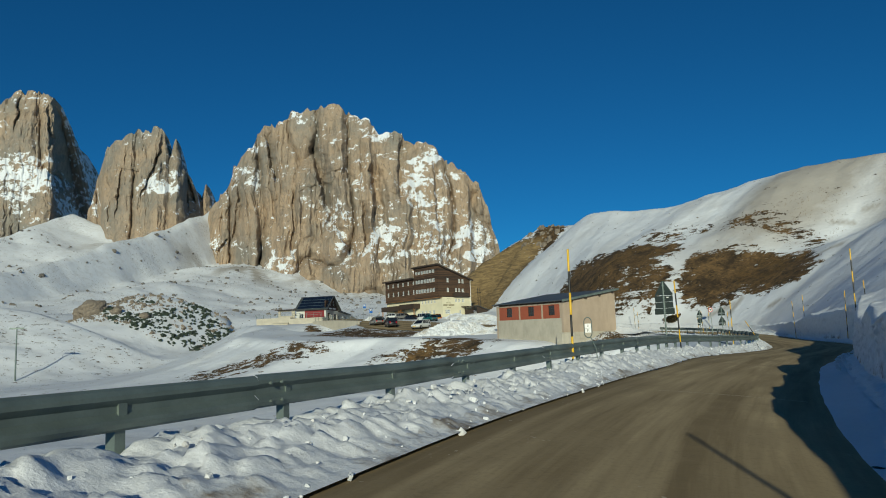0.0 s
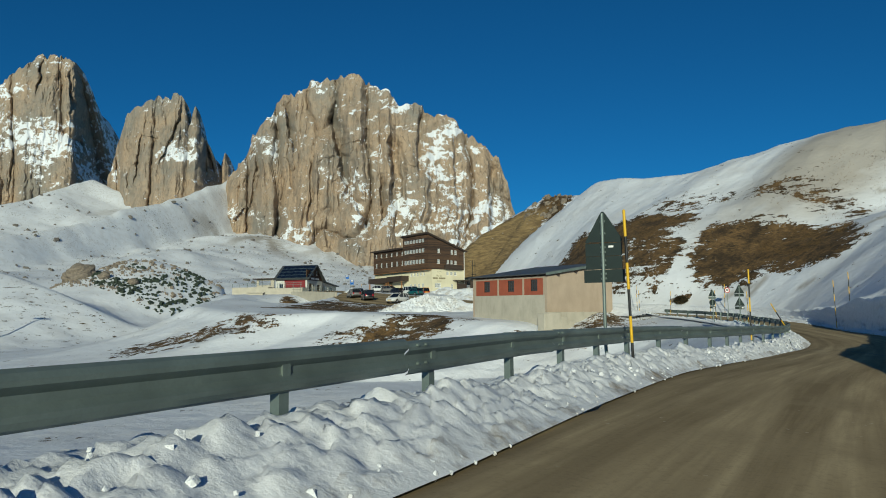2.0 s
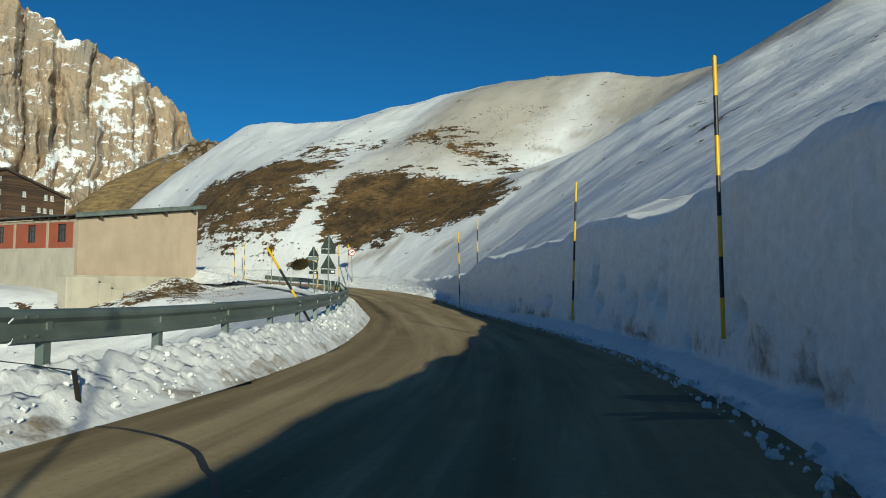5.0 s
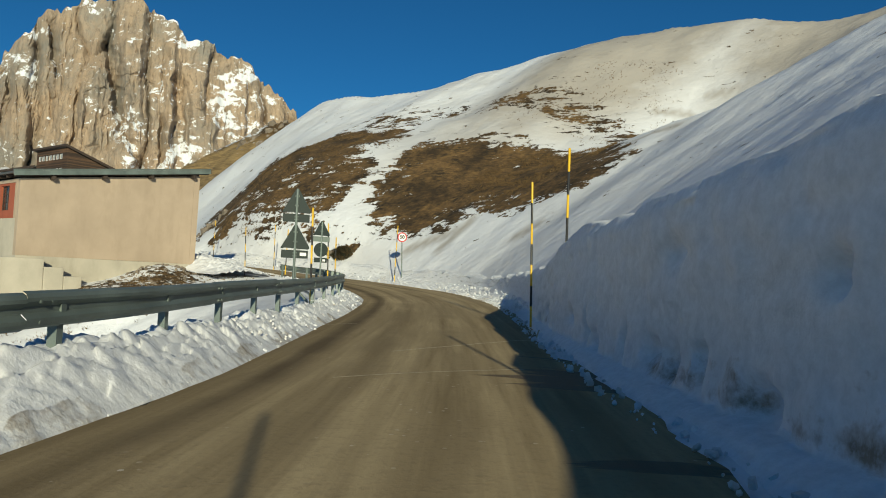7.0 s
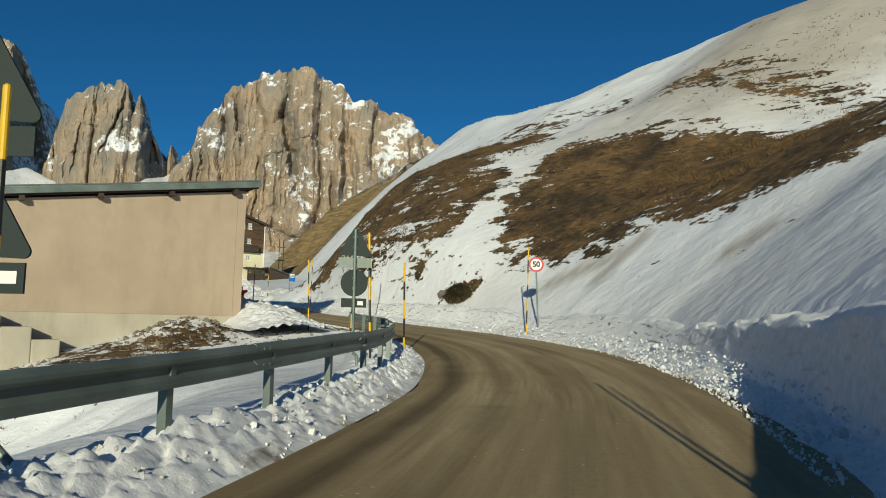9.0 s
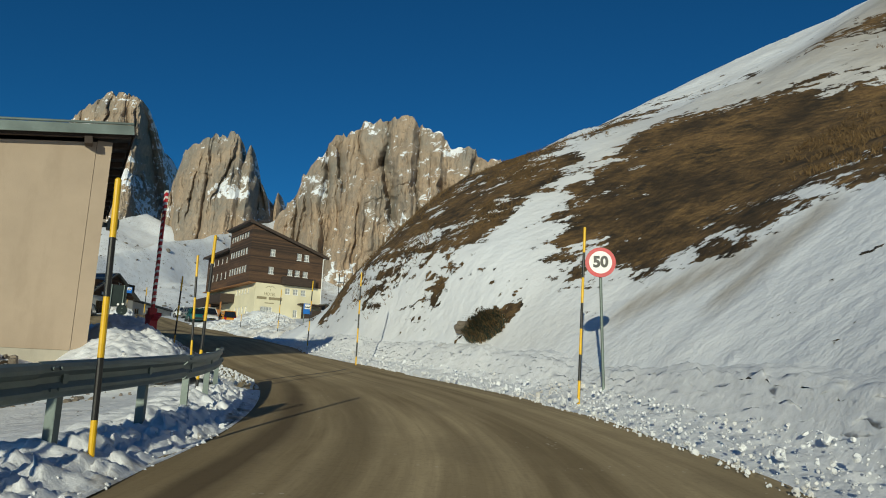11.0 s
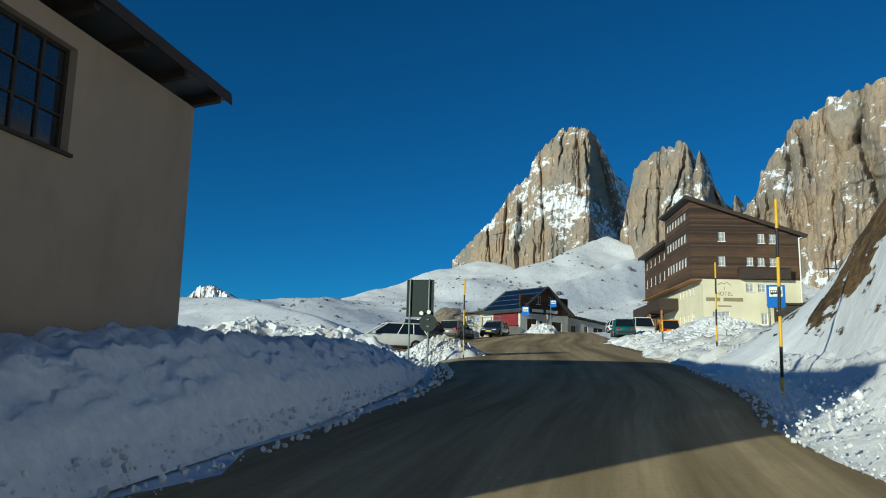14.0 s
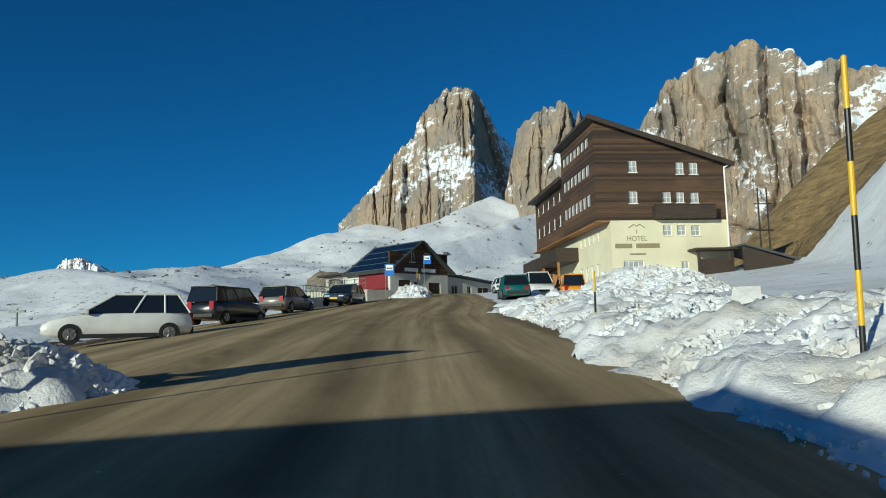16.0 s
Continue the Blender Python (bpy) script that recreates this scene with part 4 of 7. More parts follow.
def mound(cx, cy, rx, ry, turn, height, seed, step=0.11):
    """A lumpy pile of snow over an oval on the ground: vertices and faces."""
    c, d = math.cos(radians(turn)), math.sin(radians(turn))
    lx, ly = np.meshgrid(np.arange(-rx, rx + step, step), np.arange(-ry, ry + step, step))
    r = np.hypot(lx / rx, ly / ry)
    x, y = cx + lx * c - ly * d, cy + lx * d + ly * c
    ragged = r + (fbm(lx / 1.3 + seed, ly / 1.3, 3, seed) - 0.5) * 0.5
    body = np.clip(1 - np.abs(ragged) ** 1.9, -0.25, 1)
    lumps = 0.55 * (fbm(lx / 0.8, ly / 0.8, 2, seed + 3) - 0.5) + sum(a * (0.5 - np.abs(2 * vnoise(lx / q + seed, ly / q, seed + k) - 1)) for k, (q, a) in enumerate(((0.34, 0.13), (0.2, 0.10), (0.13, 0.07))))
    z = land(x, y) - 0.06 + height * body * (0.65 + 0.6 * fbm(lx / 2 + seed, ly / 2, 3, seed + 9)) + lumps * np.clip(body * 3 + 0.15, 0, 1)
    rows, cols = lx.shape
    idx = np.arange(rows * cols).reshape(rows, cols)
    q = np.stack([idx[:-1, :-1].ravel(), idx[:-1, 1:].ravel(), idx[1:, 1:].ravel(), idx[1:, :-1].ravel()], 1)
    q = q[(body.ravel()[q] > -0.2).any(1)]
    return np.stack([x.ravel(), y.ravel(), z.ravel()], 1), q


def scatter(name, label, places, mat, category="snow", rounded=False, mounds=()):
    rng = np.random.default_rng(len(places))
    V, F = [], []
    for k, (p, size) in enumerate(places):
        V.append(chunk(rng, size) + np.array(p) - (0, 0, size * 0.18))
        F += [tuple(i + 13 * k for i in f) for f in CHUNK_FACES]
    count = 13 * len(places)
    for m in mounds:
        v, q = mound(*m)
        V.append(v)
        F += [tuple(f) for f in q + count]
        count += len(v)
    ob = mesh_object(name, np.concatenate(V), F, mat, smooth_faces=rounded)
    if mounds:
        ob.data.polygons.foreach_set("use_smooth", [k >= len(CHUNK_FACES) * len(places) for k in range(len(F))])
    return tagged(ob, label, category, kind="stuff")


def edge_chunks(side, y0, y1, count, off0, off1, big, seed, lift=0.0):
    rng = np.random.default_rng(seed)
    out = []
    for _ in range(count):
        y = rng.uniform(y0, y1)
        w = rng.random() ** 1.6
        p = beside(y, side * ((right_edge(y) if side > 0 else left_edge(y)) + off0 + (off1 - off0) * w))
        out.append(((p.x, p.y, p.z + 0.03 + lift * w), big * (0.25 + rng.random() ** 3)))
    return out


def berm_chunks(count, seed):
    """Broken lumps bedded in the berm under the rail."""
    rng = np.random.default_rng(seed)
    out = []
    for _ in range(count):
        y, u = rng.uniform(-6, 97), rng.random() ** 1.3 * 0.75
        off, z = berm_profile(np.array([y]), u, np.array([y]))
        p = beside(y, -(left_edge(y) + off[0]))
        size = 0.02 + 0.05 * rng.random() ** 4
        out.append(((p.x, p.y, p.z + z[0]), size))
    return out


scatter("snow_rubble", "loose lumps of ploughed snow along the road edge",
        edge_chunks(1, 76, 122, 9000, -0.3, 2.3, 0.036, 5, 0.9) + edge_chunks(1, 76, 122, 900, -0.2, 2.2, 0.085, 15, 0.9) + edge_chunks(1, 122, 136, 1800, -0.2, 2.2, 0.05, 16, 0.2) + edge_chunks(1, 20, 76, 900, -0.25, 0.3, 0.07, 6) + berm_chunks(1500, 7)
        + edge_chunks(-1, 98, 122, 2600, -0.1, 2.6, 0.055, 9, 0.4), M_BLOCKS)


def heap(cx, cy, rx, ry, turn, height, count, big, seed):
    """Blocks heaped over an oval on the ground."""
    rng = np.random.default_rng(seed)
    c, s = math.cos(radians(turn)), math.sin(radians(turn))
    a, r = rng.uniform(0, 6.283, count), np.sqrt(rng.random(count))
    lx, ly = r * np.cos(a) * rx, r * np.sin(a) * ry
    x, y = cx + lx * c - ly * s, cy + lx * s + ly * c
    z = land(x, y) + height * (1 - r ** 1.7) * (0.55 + 0.6 * fbm(lx / 2 + seed, ly / 2, 3, seed)) * rng.uniform(0.75, 1.0, count)
    return [((x[i], y[i], z[i]), big * (0.35 + rng.random() ** 2.2)) for i in range(count)]


scatter("snow_heap", "heap of broken white snow blocks beside the yard", heap(-9.7, 118.7, 7.2, 3.2, 35, 2.4, 4600, 0.38, 21) + heap(-9.7, 118.7, 6.5, 2.8, 35, 2.3, 90, 0.75, 26) + heap(-3.0, 116.8, 3.5, 1.8, 20, 0.9, 1500, 0.22, 22), M_BLOCKS,
        mounds=[(-9.7, 118.7, 7.4, 3.4, 35, 1.6, 21), (-3.0, 116.8, 3.6, 1.9, 20, 0.6, 22)])
scatter("snow_heap", "trampled snow mound at the corner of the yard", heap(-1.5, 122.2, 1.9, 1.2, 60, 1.0, 2600, 0.12, 28), M_BLOCKS, mounds=[(-1.5, 122.2, 2.0, 1.25, 60, 0.7, 28)])
scatter("snow_heap", "heap of snow blocks in front of the hotel", heap(-6.5, 152.5, 10, 2.8, 122, 1.3, 4200, 0.28, 23) + heap(-6.5, 152.5, 9, 2.4, 122, 1.1, 30, 0.8, 27) + heap(-12, 160, 4, 2.0, 122, 1.1, 600, 0.30, 24), M_BLOCKS,
        mounds=[(-6.5, 152.5, 10.2, 3.0, 122, 1.0, 23), (-12, 160, 4.2, 2.2, 122, 1.1, 24)])
scatter("snow_heap", "long ploughed heap of broken snow beside the road", heap(-4.0, 142.0, 11.5, 3.0, -45, 0.65, 5200, 0.19, 31) + heap(-4.0, 142.0, 10.5, 2.6, -45, 0.65, 45, 0.6, 32)
        + heap(4.6, 130.6, 7.5, 2.4, -50, 0.75, 5200, 0.12, 33) + heap(4.8, 131.0, 7.0, 2.0, -50, 0.7, 25, 0.35, 34), M_BLOCKS,
        mounds=[(-4.0, 142.0, 11.8, 3.2, -45, 0.5, 31), (4.6, 130.6, 7.8, 2.6, -50, 0.6, 33)])
scatter("snow_heap", "small snow heap by the bus stop posts", heap(-31, 162.5, 4, 1.6, 130, 1.1, 500, 0.5, 25), M_BLOCKS)


# ---- materials of built things ----
def make_plaster(name, base, stain, scale=0.5):
    m = material(name, base, 0.92)
    n = Nodes(m)
    v = n.coords()
    big, mid, fine = n.noise(v, scale, 6, 0.6), n.noise(n.coords((1, 1, 0.35)), 1.4, 6, 0.65), n.noise(v, 38, 4, 0.7)
    c = n.mix(n.ramp(big, [(0.35, 0.0), (0.7, 1.0)]), base, tuple(c * 0.82 for c in base))
    c = n.mix(n.math("MULTIPLY", n.ramp(mid, [(0.5, 0.0), (0.75, 1.0)]), 0.55), c, stain)
    c = n.mix(n.math("MULTIPLY", fine, 0.25), c, tuple(c * 0.7 for c in base))
    n.base(c)
    n.normal(n.bump(fine, 0.35, 0.012, n.bump(mid, 0.25, 0.03)))
    return m


def make_boards(name, dark, light, pitch=0.16):
    """Weathered horizontal boards."""
    m = material(name, dark, 0.8)
    n = Nodes(m)
    sep = n.add("ShaderNodeSeparateXYZ")
    n.link(n.coords(), sep.inputs[0])
    row = n.math("DIVIDE", sep.outputs[2], pitch)
    fr = n.math("FRACT", row)
    cell = n.add("ShaderNodeTexWhiteNoise")
    cell.noise_dimensions = "1D"
    n.link(n.math("FLOOR", row), cell.inputs["W"])
    grain = n.noise(n.coords((0.6, 0.6, 14)), 1.2, 6, 0.6)
    sunbleach = n.noise(n.coords((0.12, 0.12, 0.5)), 0.9, 5, 0.6)
    f = n.math("ADD", n.math("MULTIPLY", cell.outputs[0], 0.4), n.math("MULTIPLY", grain, 0.6))
    c = n.mix(n.ramp(f, [(0.3, 0.0), (0.75, 1.0)]), dark, light)
    c = n.mix(n.math("MULTIPLY", n.ramp(sunbleach, [(0.5, 0.0), (0.68, 1.0)]), 0.6), c, n.mix(grain, tuple(x * 1.1 for x in light), tuple(x * 2.3 for x in light)))
    gap = n.ramp(fr, [(0.0, 0.0), (0.08, 1.0)])
    n.base(n.mix(gap, (0.01, 0.007, 0.005), c))
    n.normal(n.bump(n.math("ADD", n.math("MULTIPLY", gap, 1.0), n.math("MULTIPLY", grain, 0.3)), 0.6, 0.02))
    return m


M_BEIGE = make_plaster("beige_plaster", (0.46, 0.36, 0.27), (0.31, 0.24, 0.175))
M_CONCRETE = make_plaster("rough_concrete", (0.50, 0.455, 0.37), (0.30, 0.27, 0.22), 0.8)
M_CREAM = make_plaster("cream_plaster", (0.77, 0.71, 0.51), (0.67, 0.62, 0.45), 0.3)
M_WHITEWALL = make_plaster("white_plaster", (0.66, 0.65, 0.60), (0.5, 0.5, 0.46), 0.5)
M_BRICK = make_plaster("red_brick_infill", (0.34, 0.085, 0.045), (0.24, 0.07, 0.045), 1.5)
M_BROWN = make_boards("dark_brown_boards", (0.026, 0.016, 0.011), (0.112, 0.060, 0.032))
M_TIMBER = grained("stained_timber", (0.05, 0.033, 0.024), 0.75, 0.4, 2.0, stretch=(1, 1, 6))
M_ORANGE = grained("orange_larch", (0.38, 0.17, 0.06), 0.7, 0.3, 2.0)
M_ROOF = grained("grey_sheet_roof", (0.10, 0.105, 0.105), 0.5, 0.3, 1.0, metal=0.4)
M_STEEL = grained("galvanised_steel", (0.17, 0.21, 0.195), 0.5, 0.3, 1.6, metal=0.35, bump=0.1)
M_SIGNBACK = grained("sign_back_grey", (0.017, 0.03, 0.029), 0.6, 0.3, 2.0, spec=0.3)
M_YELLOW = grained("yellow_paint", (0.72, 0.43, 0.015), 0.45, 0.15, 5.0)
M_BLACK = grained("black_paint", (0.012, 0.012, 0.013), 0.45, 0.3, 5.0)
M_DARKRED = grained("dark_red_boards", (0.20, 0.015, 0.02), 0.7, 0.3, 2.0)
M_RED = grained("red_paint", (0.48, 0.02, 0.03), 0.45, 0.2, 3.0)
M_WHITE = grained("white_paint", (0.80, 0.79, 0.77), 0.5, 0.1, 3.0)
M_BLUE = grained("blue_sign_film", (0.008, 0.14, 0.52), 0.35, 0.08, 2.0)
M_GLASS = material("dark_window_glass", (0.02, 0.024, 0.028), 0.08, 0.0, 0.8)
M_LIGHTGLASS = grained("curtained_glass", (0.40, 0.42, 0.42), 0.25, 0.45, 1.3)
M_DOOR = grained("grey_steel_door", (0.30, 0.30, 0.27), 0.5, 0.15, 2.0)
M_STONE = grained("grey_brown_stone", (0.23, 0.19, 0.15), 0.95, 0.4, 1.5, bump=0.6, distance=0.05)
M_SOLAR = material("solar_cell_glass", (0.008, 0.014, 0.03), 0.12, 0.0, 0.8)
M_TEXT = grained("grey_brown_lettering", (0.26, 0.22, 0.13), 0.8, 0.1, 3.0)


# ---- building parts ----
def wall(bm, length, top, openings, thick, m, z0=0.0):
    """A wall from x = 0 to length on the plane y = 0, thick towards +y, with openings (x0, x1, za, zb) right through and a top given at both ends."""
    def tz(x):
        return top[0] + (top[1] - top[0]) * x / length
    xs = sorted({0.0, length, *[o[0] for o in openings], *[o[1] for o in openings]})
    zs = sorted({z0, *[o[2] for o in openings], *[o[3] for o in openings]})
    cols, rows = len(xs) - 1, len(zs)
    at = m @ Matrix.Translation((0, 0, 0))
    made = {}

    def vert(i, j, back):
        if (i, j, back) not in made:
            made[i, j, back] = bm.verts.new(at @ Vector((xs[i], thick * back, zs[j] if j < rows else tz(xs[i]))))
        return made[i, j, back]

    def solid(i, j):
        if not (0 <= i < cols and 0 <= j < rows):
            return False
        if j == rows - 1:
            return True
        x, z = (xs[i] + xs[i + 1]) / 2, (zs[j] + zs[j + 1]) / 2
        return not any(o[0] < x < o[1] and o[2] < z < o[3] for o in openings)

    for i in range(cols):
        for j in range(rows):
            if not solid(i, j):
                continue
            for back in (0, 1):
                q = [vert(i, j, back), vert(i + 1, j, back), vert(i + 1, j + 1, back), vert(i, j + 1, back)]
                bm.faces.new(q if not back else q[::-1])
            for di, dj, a, b in ((-1, 0, (i, j + 1), (i, j)), (1, 0, (i + 1, j), (i + 1, j + 1)), (0, -1, (i, j), (i + 1, j)), (0, 1, (i + 1, j + 1), (i, j + 1))):
                if not solid(i + di, j + dj):
                    bm.faces.new((vert(*a, 0), vert(*a, 1), vert(*b, 1), vert(*b, 0)))
    return bm


def window(parent, m, x0, x1, z0, z1, cols=2, rows=1, frame_mat=None, glass=None, deep=0.10, sill=True, name="window"):
    """A window in an opening of a wall: frame with bars, panes, sill."""
    frame_mat, glass = frame_mat or M_WHITE, glass or M_GLASS
    w, h, f = x1 - x0, z1 - z0, 0.055
    cells = [(f + (w - 2 * f) * i / cols + (0.02 if i else 0), f + (w - 2 * f) * (i + 1) / cols - (0.02 if i < cols - 1 else 0),
              f + (h - 2 * f) * k / rows + (0.015 if k else 0), f + (h - 2 * f) * (k + 1) / rows - (0.015 if k < rows - 1 else 0)) for i in range(cols) for k in range(rows)]
    fr = part(name, wall(bmesh.new(), w, (h, h), cells, 0.06, Matrix.Identity(4)), frame_mat, parent)
    fr.matrix_basis = m @ Matrix.Translation((x0, deep, z0))
    for a in cells:
        part("pane", boxes((a[0] - 0.008, a[1] + 0.008, 0.025, 0.035, a[2] - 0.008, a[3] + 0.008)), glass, fr)
    if sill:
        part("sill", boxes((-0.05, w + 0.05, -deep - 0.05, 0.0, -0.05, 0.0), bevel=0.008), frame_mat, fr)
    return fr


def words(name, text, size, m, mat, parent, width=None, thick=0.006, bold=0.0):
    """Flat letters standing on the plane y = 0, read from -y."""
    cu = bpy.data.curves.new(name, "FONT")
    cu.body, cu.size, cu.align_x, cu.align_y, cu.extrude = text, size, "CENTER", "CENTER", thick / 2
    cu.offset = bold
    tmp = bpy.data.objects.new(name, cu)
    scene.collection.objects.link(tmp)
    me = bpy.data.meshes.new_from_object(tmp.evaluated_get(bpy.context.evaluated_depsgraph_get()))
    bpy.data.objects.remove(tmp)
    me.materials.clear()
    me.materials.append(mat)
    xs = [v.co.x for v in me.vertices]
    k = width / (max(xs) - min(xs)) if width else 1.0
    me.transform(Matrix.Rotation(radians(90), 4, "X") @ Matrix.Diagonal((k, 1, 1, 1)))
    ob = new(name, me)
    ob.parent = parent
    ob.matrix_basis = m
    return ob


TURN90 = Matrix.Rotation(radians(90), 4, "Z")


# ---- the roadside shed ----
def build_shed():
    at = pose(14.4, 99.3, 0, 0, 0, math.degrees(math.atan2(0.785, -0.62)) + 1.1) @ pose(0, 0, 0, 0, -1.0, 0)
    shed = thing("roadside_shed", at, "beige plastered roadside shed with red brick infill panels", "shed")
    L, W = 13.75, 9.7
    hi, lo = 6.75, 5.30
    # road side: x runs along the wall, outside towards -y
    front = [(2.62, 3.62, 2.05, 4.15), (2.95, 4.25, 5.1, 6.5), (9.2, 10.6, 5.0, 6.45)]
    I = Matrix.Identity(4)
    part("wall", wall(bmesh.new(), L, (hi, hi), front, 0.35, I, -0.5), M_BEIGE, shed)
    # gable towards the valley road, and its opposite
    g = Matrix.Translation((0, W, 0)) @ Matrix.Rotation(radians(-90), 4, "Z")
    part("wall", wall(bmesh.new(), W - 0.36, (lo, hi - 0.05), [], 0.35, g, 1.45), M_BEIGE, shed)
    part("foundation", wall(bmesh.new(), W - 0.36, (1.445, 1.445), [], 0.40, g @ Matrix.Translation((0, -0.03, 0)), -2.6), M_CONCRETE, shed, "pale rough concrete base")
    g2 = Matrix.Translation((L, 0.36, 0)) @ TURN90
    part("wall", wall(bmesh.new(), W - 0.36, (hi - 0.05, lo), [], 0.35, g2, -2.6), M_BEIGE, shed)
    # far long side with three brick panels between posts
    r = Matrix.Translation((L - 0.36, W, 0)) @ Matrix.Rotation(radians(180), 4, "Z")
    length = L - 0.72
    part("wall", wall(bmesh.new(), length, (3.30, 3.30), [], 0.35, r, -2.6), M_CONCRETE, shed)
    part("lintel", wall(bmesh.new(), length, (lo, lo), [], 0.35, r, 5.12), M_BEIGE, shed)
    for x in (0.0, 4.62, 9.26, length - 0.25):
        part("pilaster", wall(bmesh.new(), 0.25, (5.118, 5.118), [], 0.37, r @ Matrix.Translation((x, -0.02, 0)), 3.302), M_BEIGE, shed)
    for a, b in ((0.25, 4.62), (4.87, 9.26), (9.51, length - 0.25)):
        c = (a + b) / 2
        p = part("brick_panel", wall(bmesh.new(), b - a, (5.118, 5.118), [(c - a - 0.62, c - a + 0.62, 3.72, 5.0)], 0.25, r @ Matrix.Translation((a, 0.04, 0)), 3.302), M_BRICK, shed)
        window(p, r, c - 0.62, c + 0.62, 3.72, 5.0, 3, 3, M_TIMBER, M_GLASS, 0.14, False)
    for o in front[1:]:
        window(shed, I, *o, 3, 3, M_TIMBER, M_GLASS, 0.12, True)
    door = part("door", boxes((2.62, 3.62, 0.27, 0.32, 2.05, 4.15), bevel=0.01), M_DOOR, shed, "pale grey steel door")
    bm = boxes((2.74, 2.79, 0.19, 0.27, 2.95, 3.2))
    tube(bm, (2.76, 0.21, 3.1), (2.90, 0.21, 3.1), 0.012)
    part("handle", bm, M_BLACK, door)
    # lamps on brackets
    lamp = part("floodlight", boxes((0.72, 1.02, -0.30, -0.12, 4.62, 4.84), (0.84, 0.9, -0.12, 0.0, 4.68, 4.74), bevel=0.012), M_STEEL, shed)
    part("lamp_glass", boxes((0.75, 0.99, -0.312, -0.302, 4.65, 4.81)), M_LIGHTGLASS, lamp)
    lamp = part("floodlight", boxes((1.15, 1.38, -0.42, -0.16, 4.72, 4.98), (1.22, 1.28, -0.16, 0.0, 4.8, 4.86), bevel=0.012), M_STEEL, shed)
    part("lamp_glass", boxes((1.18, 1.35, -0.432, -0.422, 4.75, 4.95)), M_LIGHTGLASS, lamp)
    # roof: one slope, with rafters, sheet edges and a gutter
    slope = math.atan2(hi - lo, W)
    ov = 0.45
    rm = Matrix.Translation((0, 0, hi + 0.24)) @ Matrix.Rotation(-slope, 4, "X")
    run = (W + ov * 2) / math.cos(slope)
    roof = part("roof", boxes((-0.40, L + 0.45, -ov, run - ov, 0.0, 0.10)), M_ROOF, shed, "grey sheet-metal single-pitch roof")
    roof.matrix_basis = rm
    part("fascia", boxes((-0.42, L + 0.47, -ov - 0.03, -ov - 0.003, -0.10, 0.12)), M_TIMBER, roof)
    part("fascia", boxes((-0.44, -0.403, -ov, run - ov, -0.12, 0.12)), M_STEEL, roof)
    for i in range(13):
        x = -0.2 + i * (L + 0.3) / 12
        part("rafter", boxes((x - 0.06, x + 0.06, -ov + 0.05, run - ov - 0.1, -0.17, -0.004), bevel=0.01), M_TIMBER, roof)
    for i in range(4):
        y = 0.6 + i * 2.6
        part("purlin_end", boxes((-0.40, -0.02, y - 0.09, y + 0.09, -0.36, -0.175), bevel=0.01), M_TIMBER, roof)
    bm = bmesh.new()
    tube(bm, (-0.44, run - ov, 0.16), (-0.44, -ov, 0.16), 0.035)
    part("snow_guard", bm, M_STEEL, roof)
    return shed


shed = build_shed()


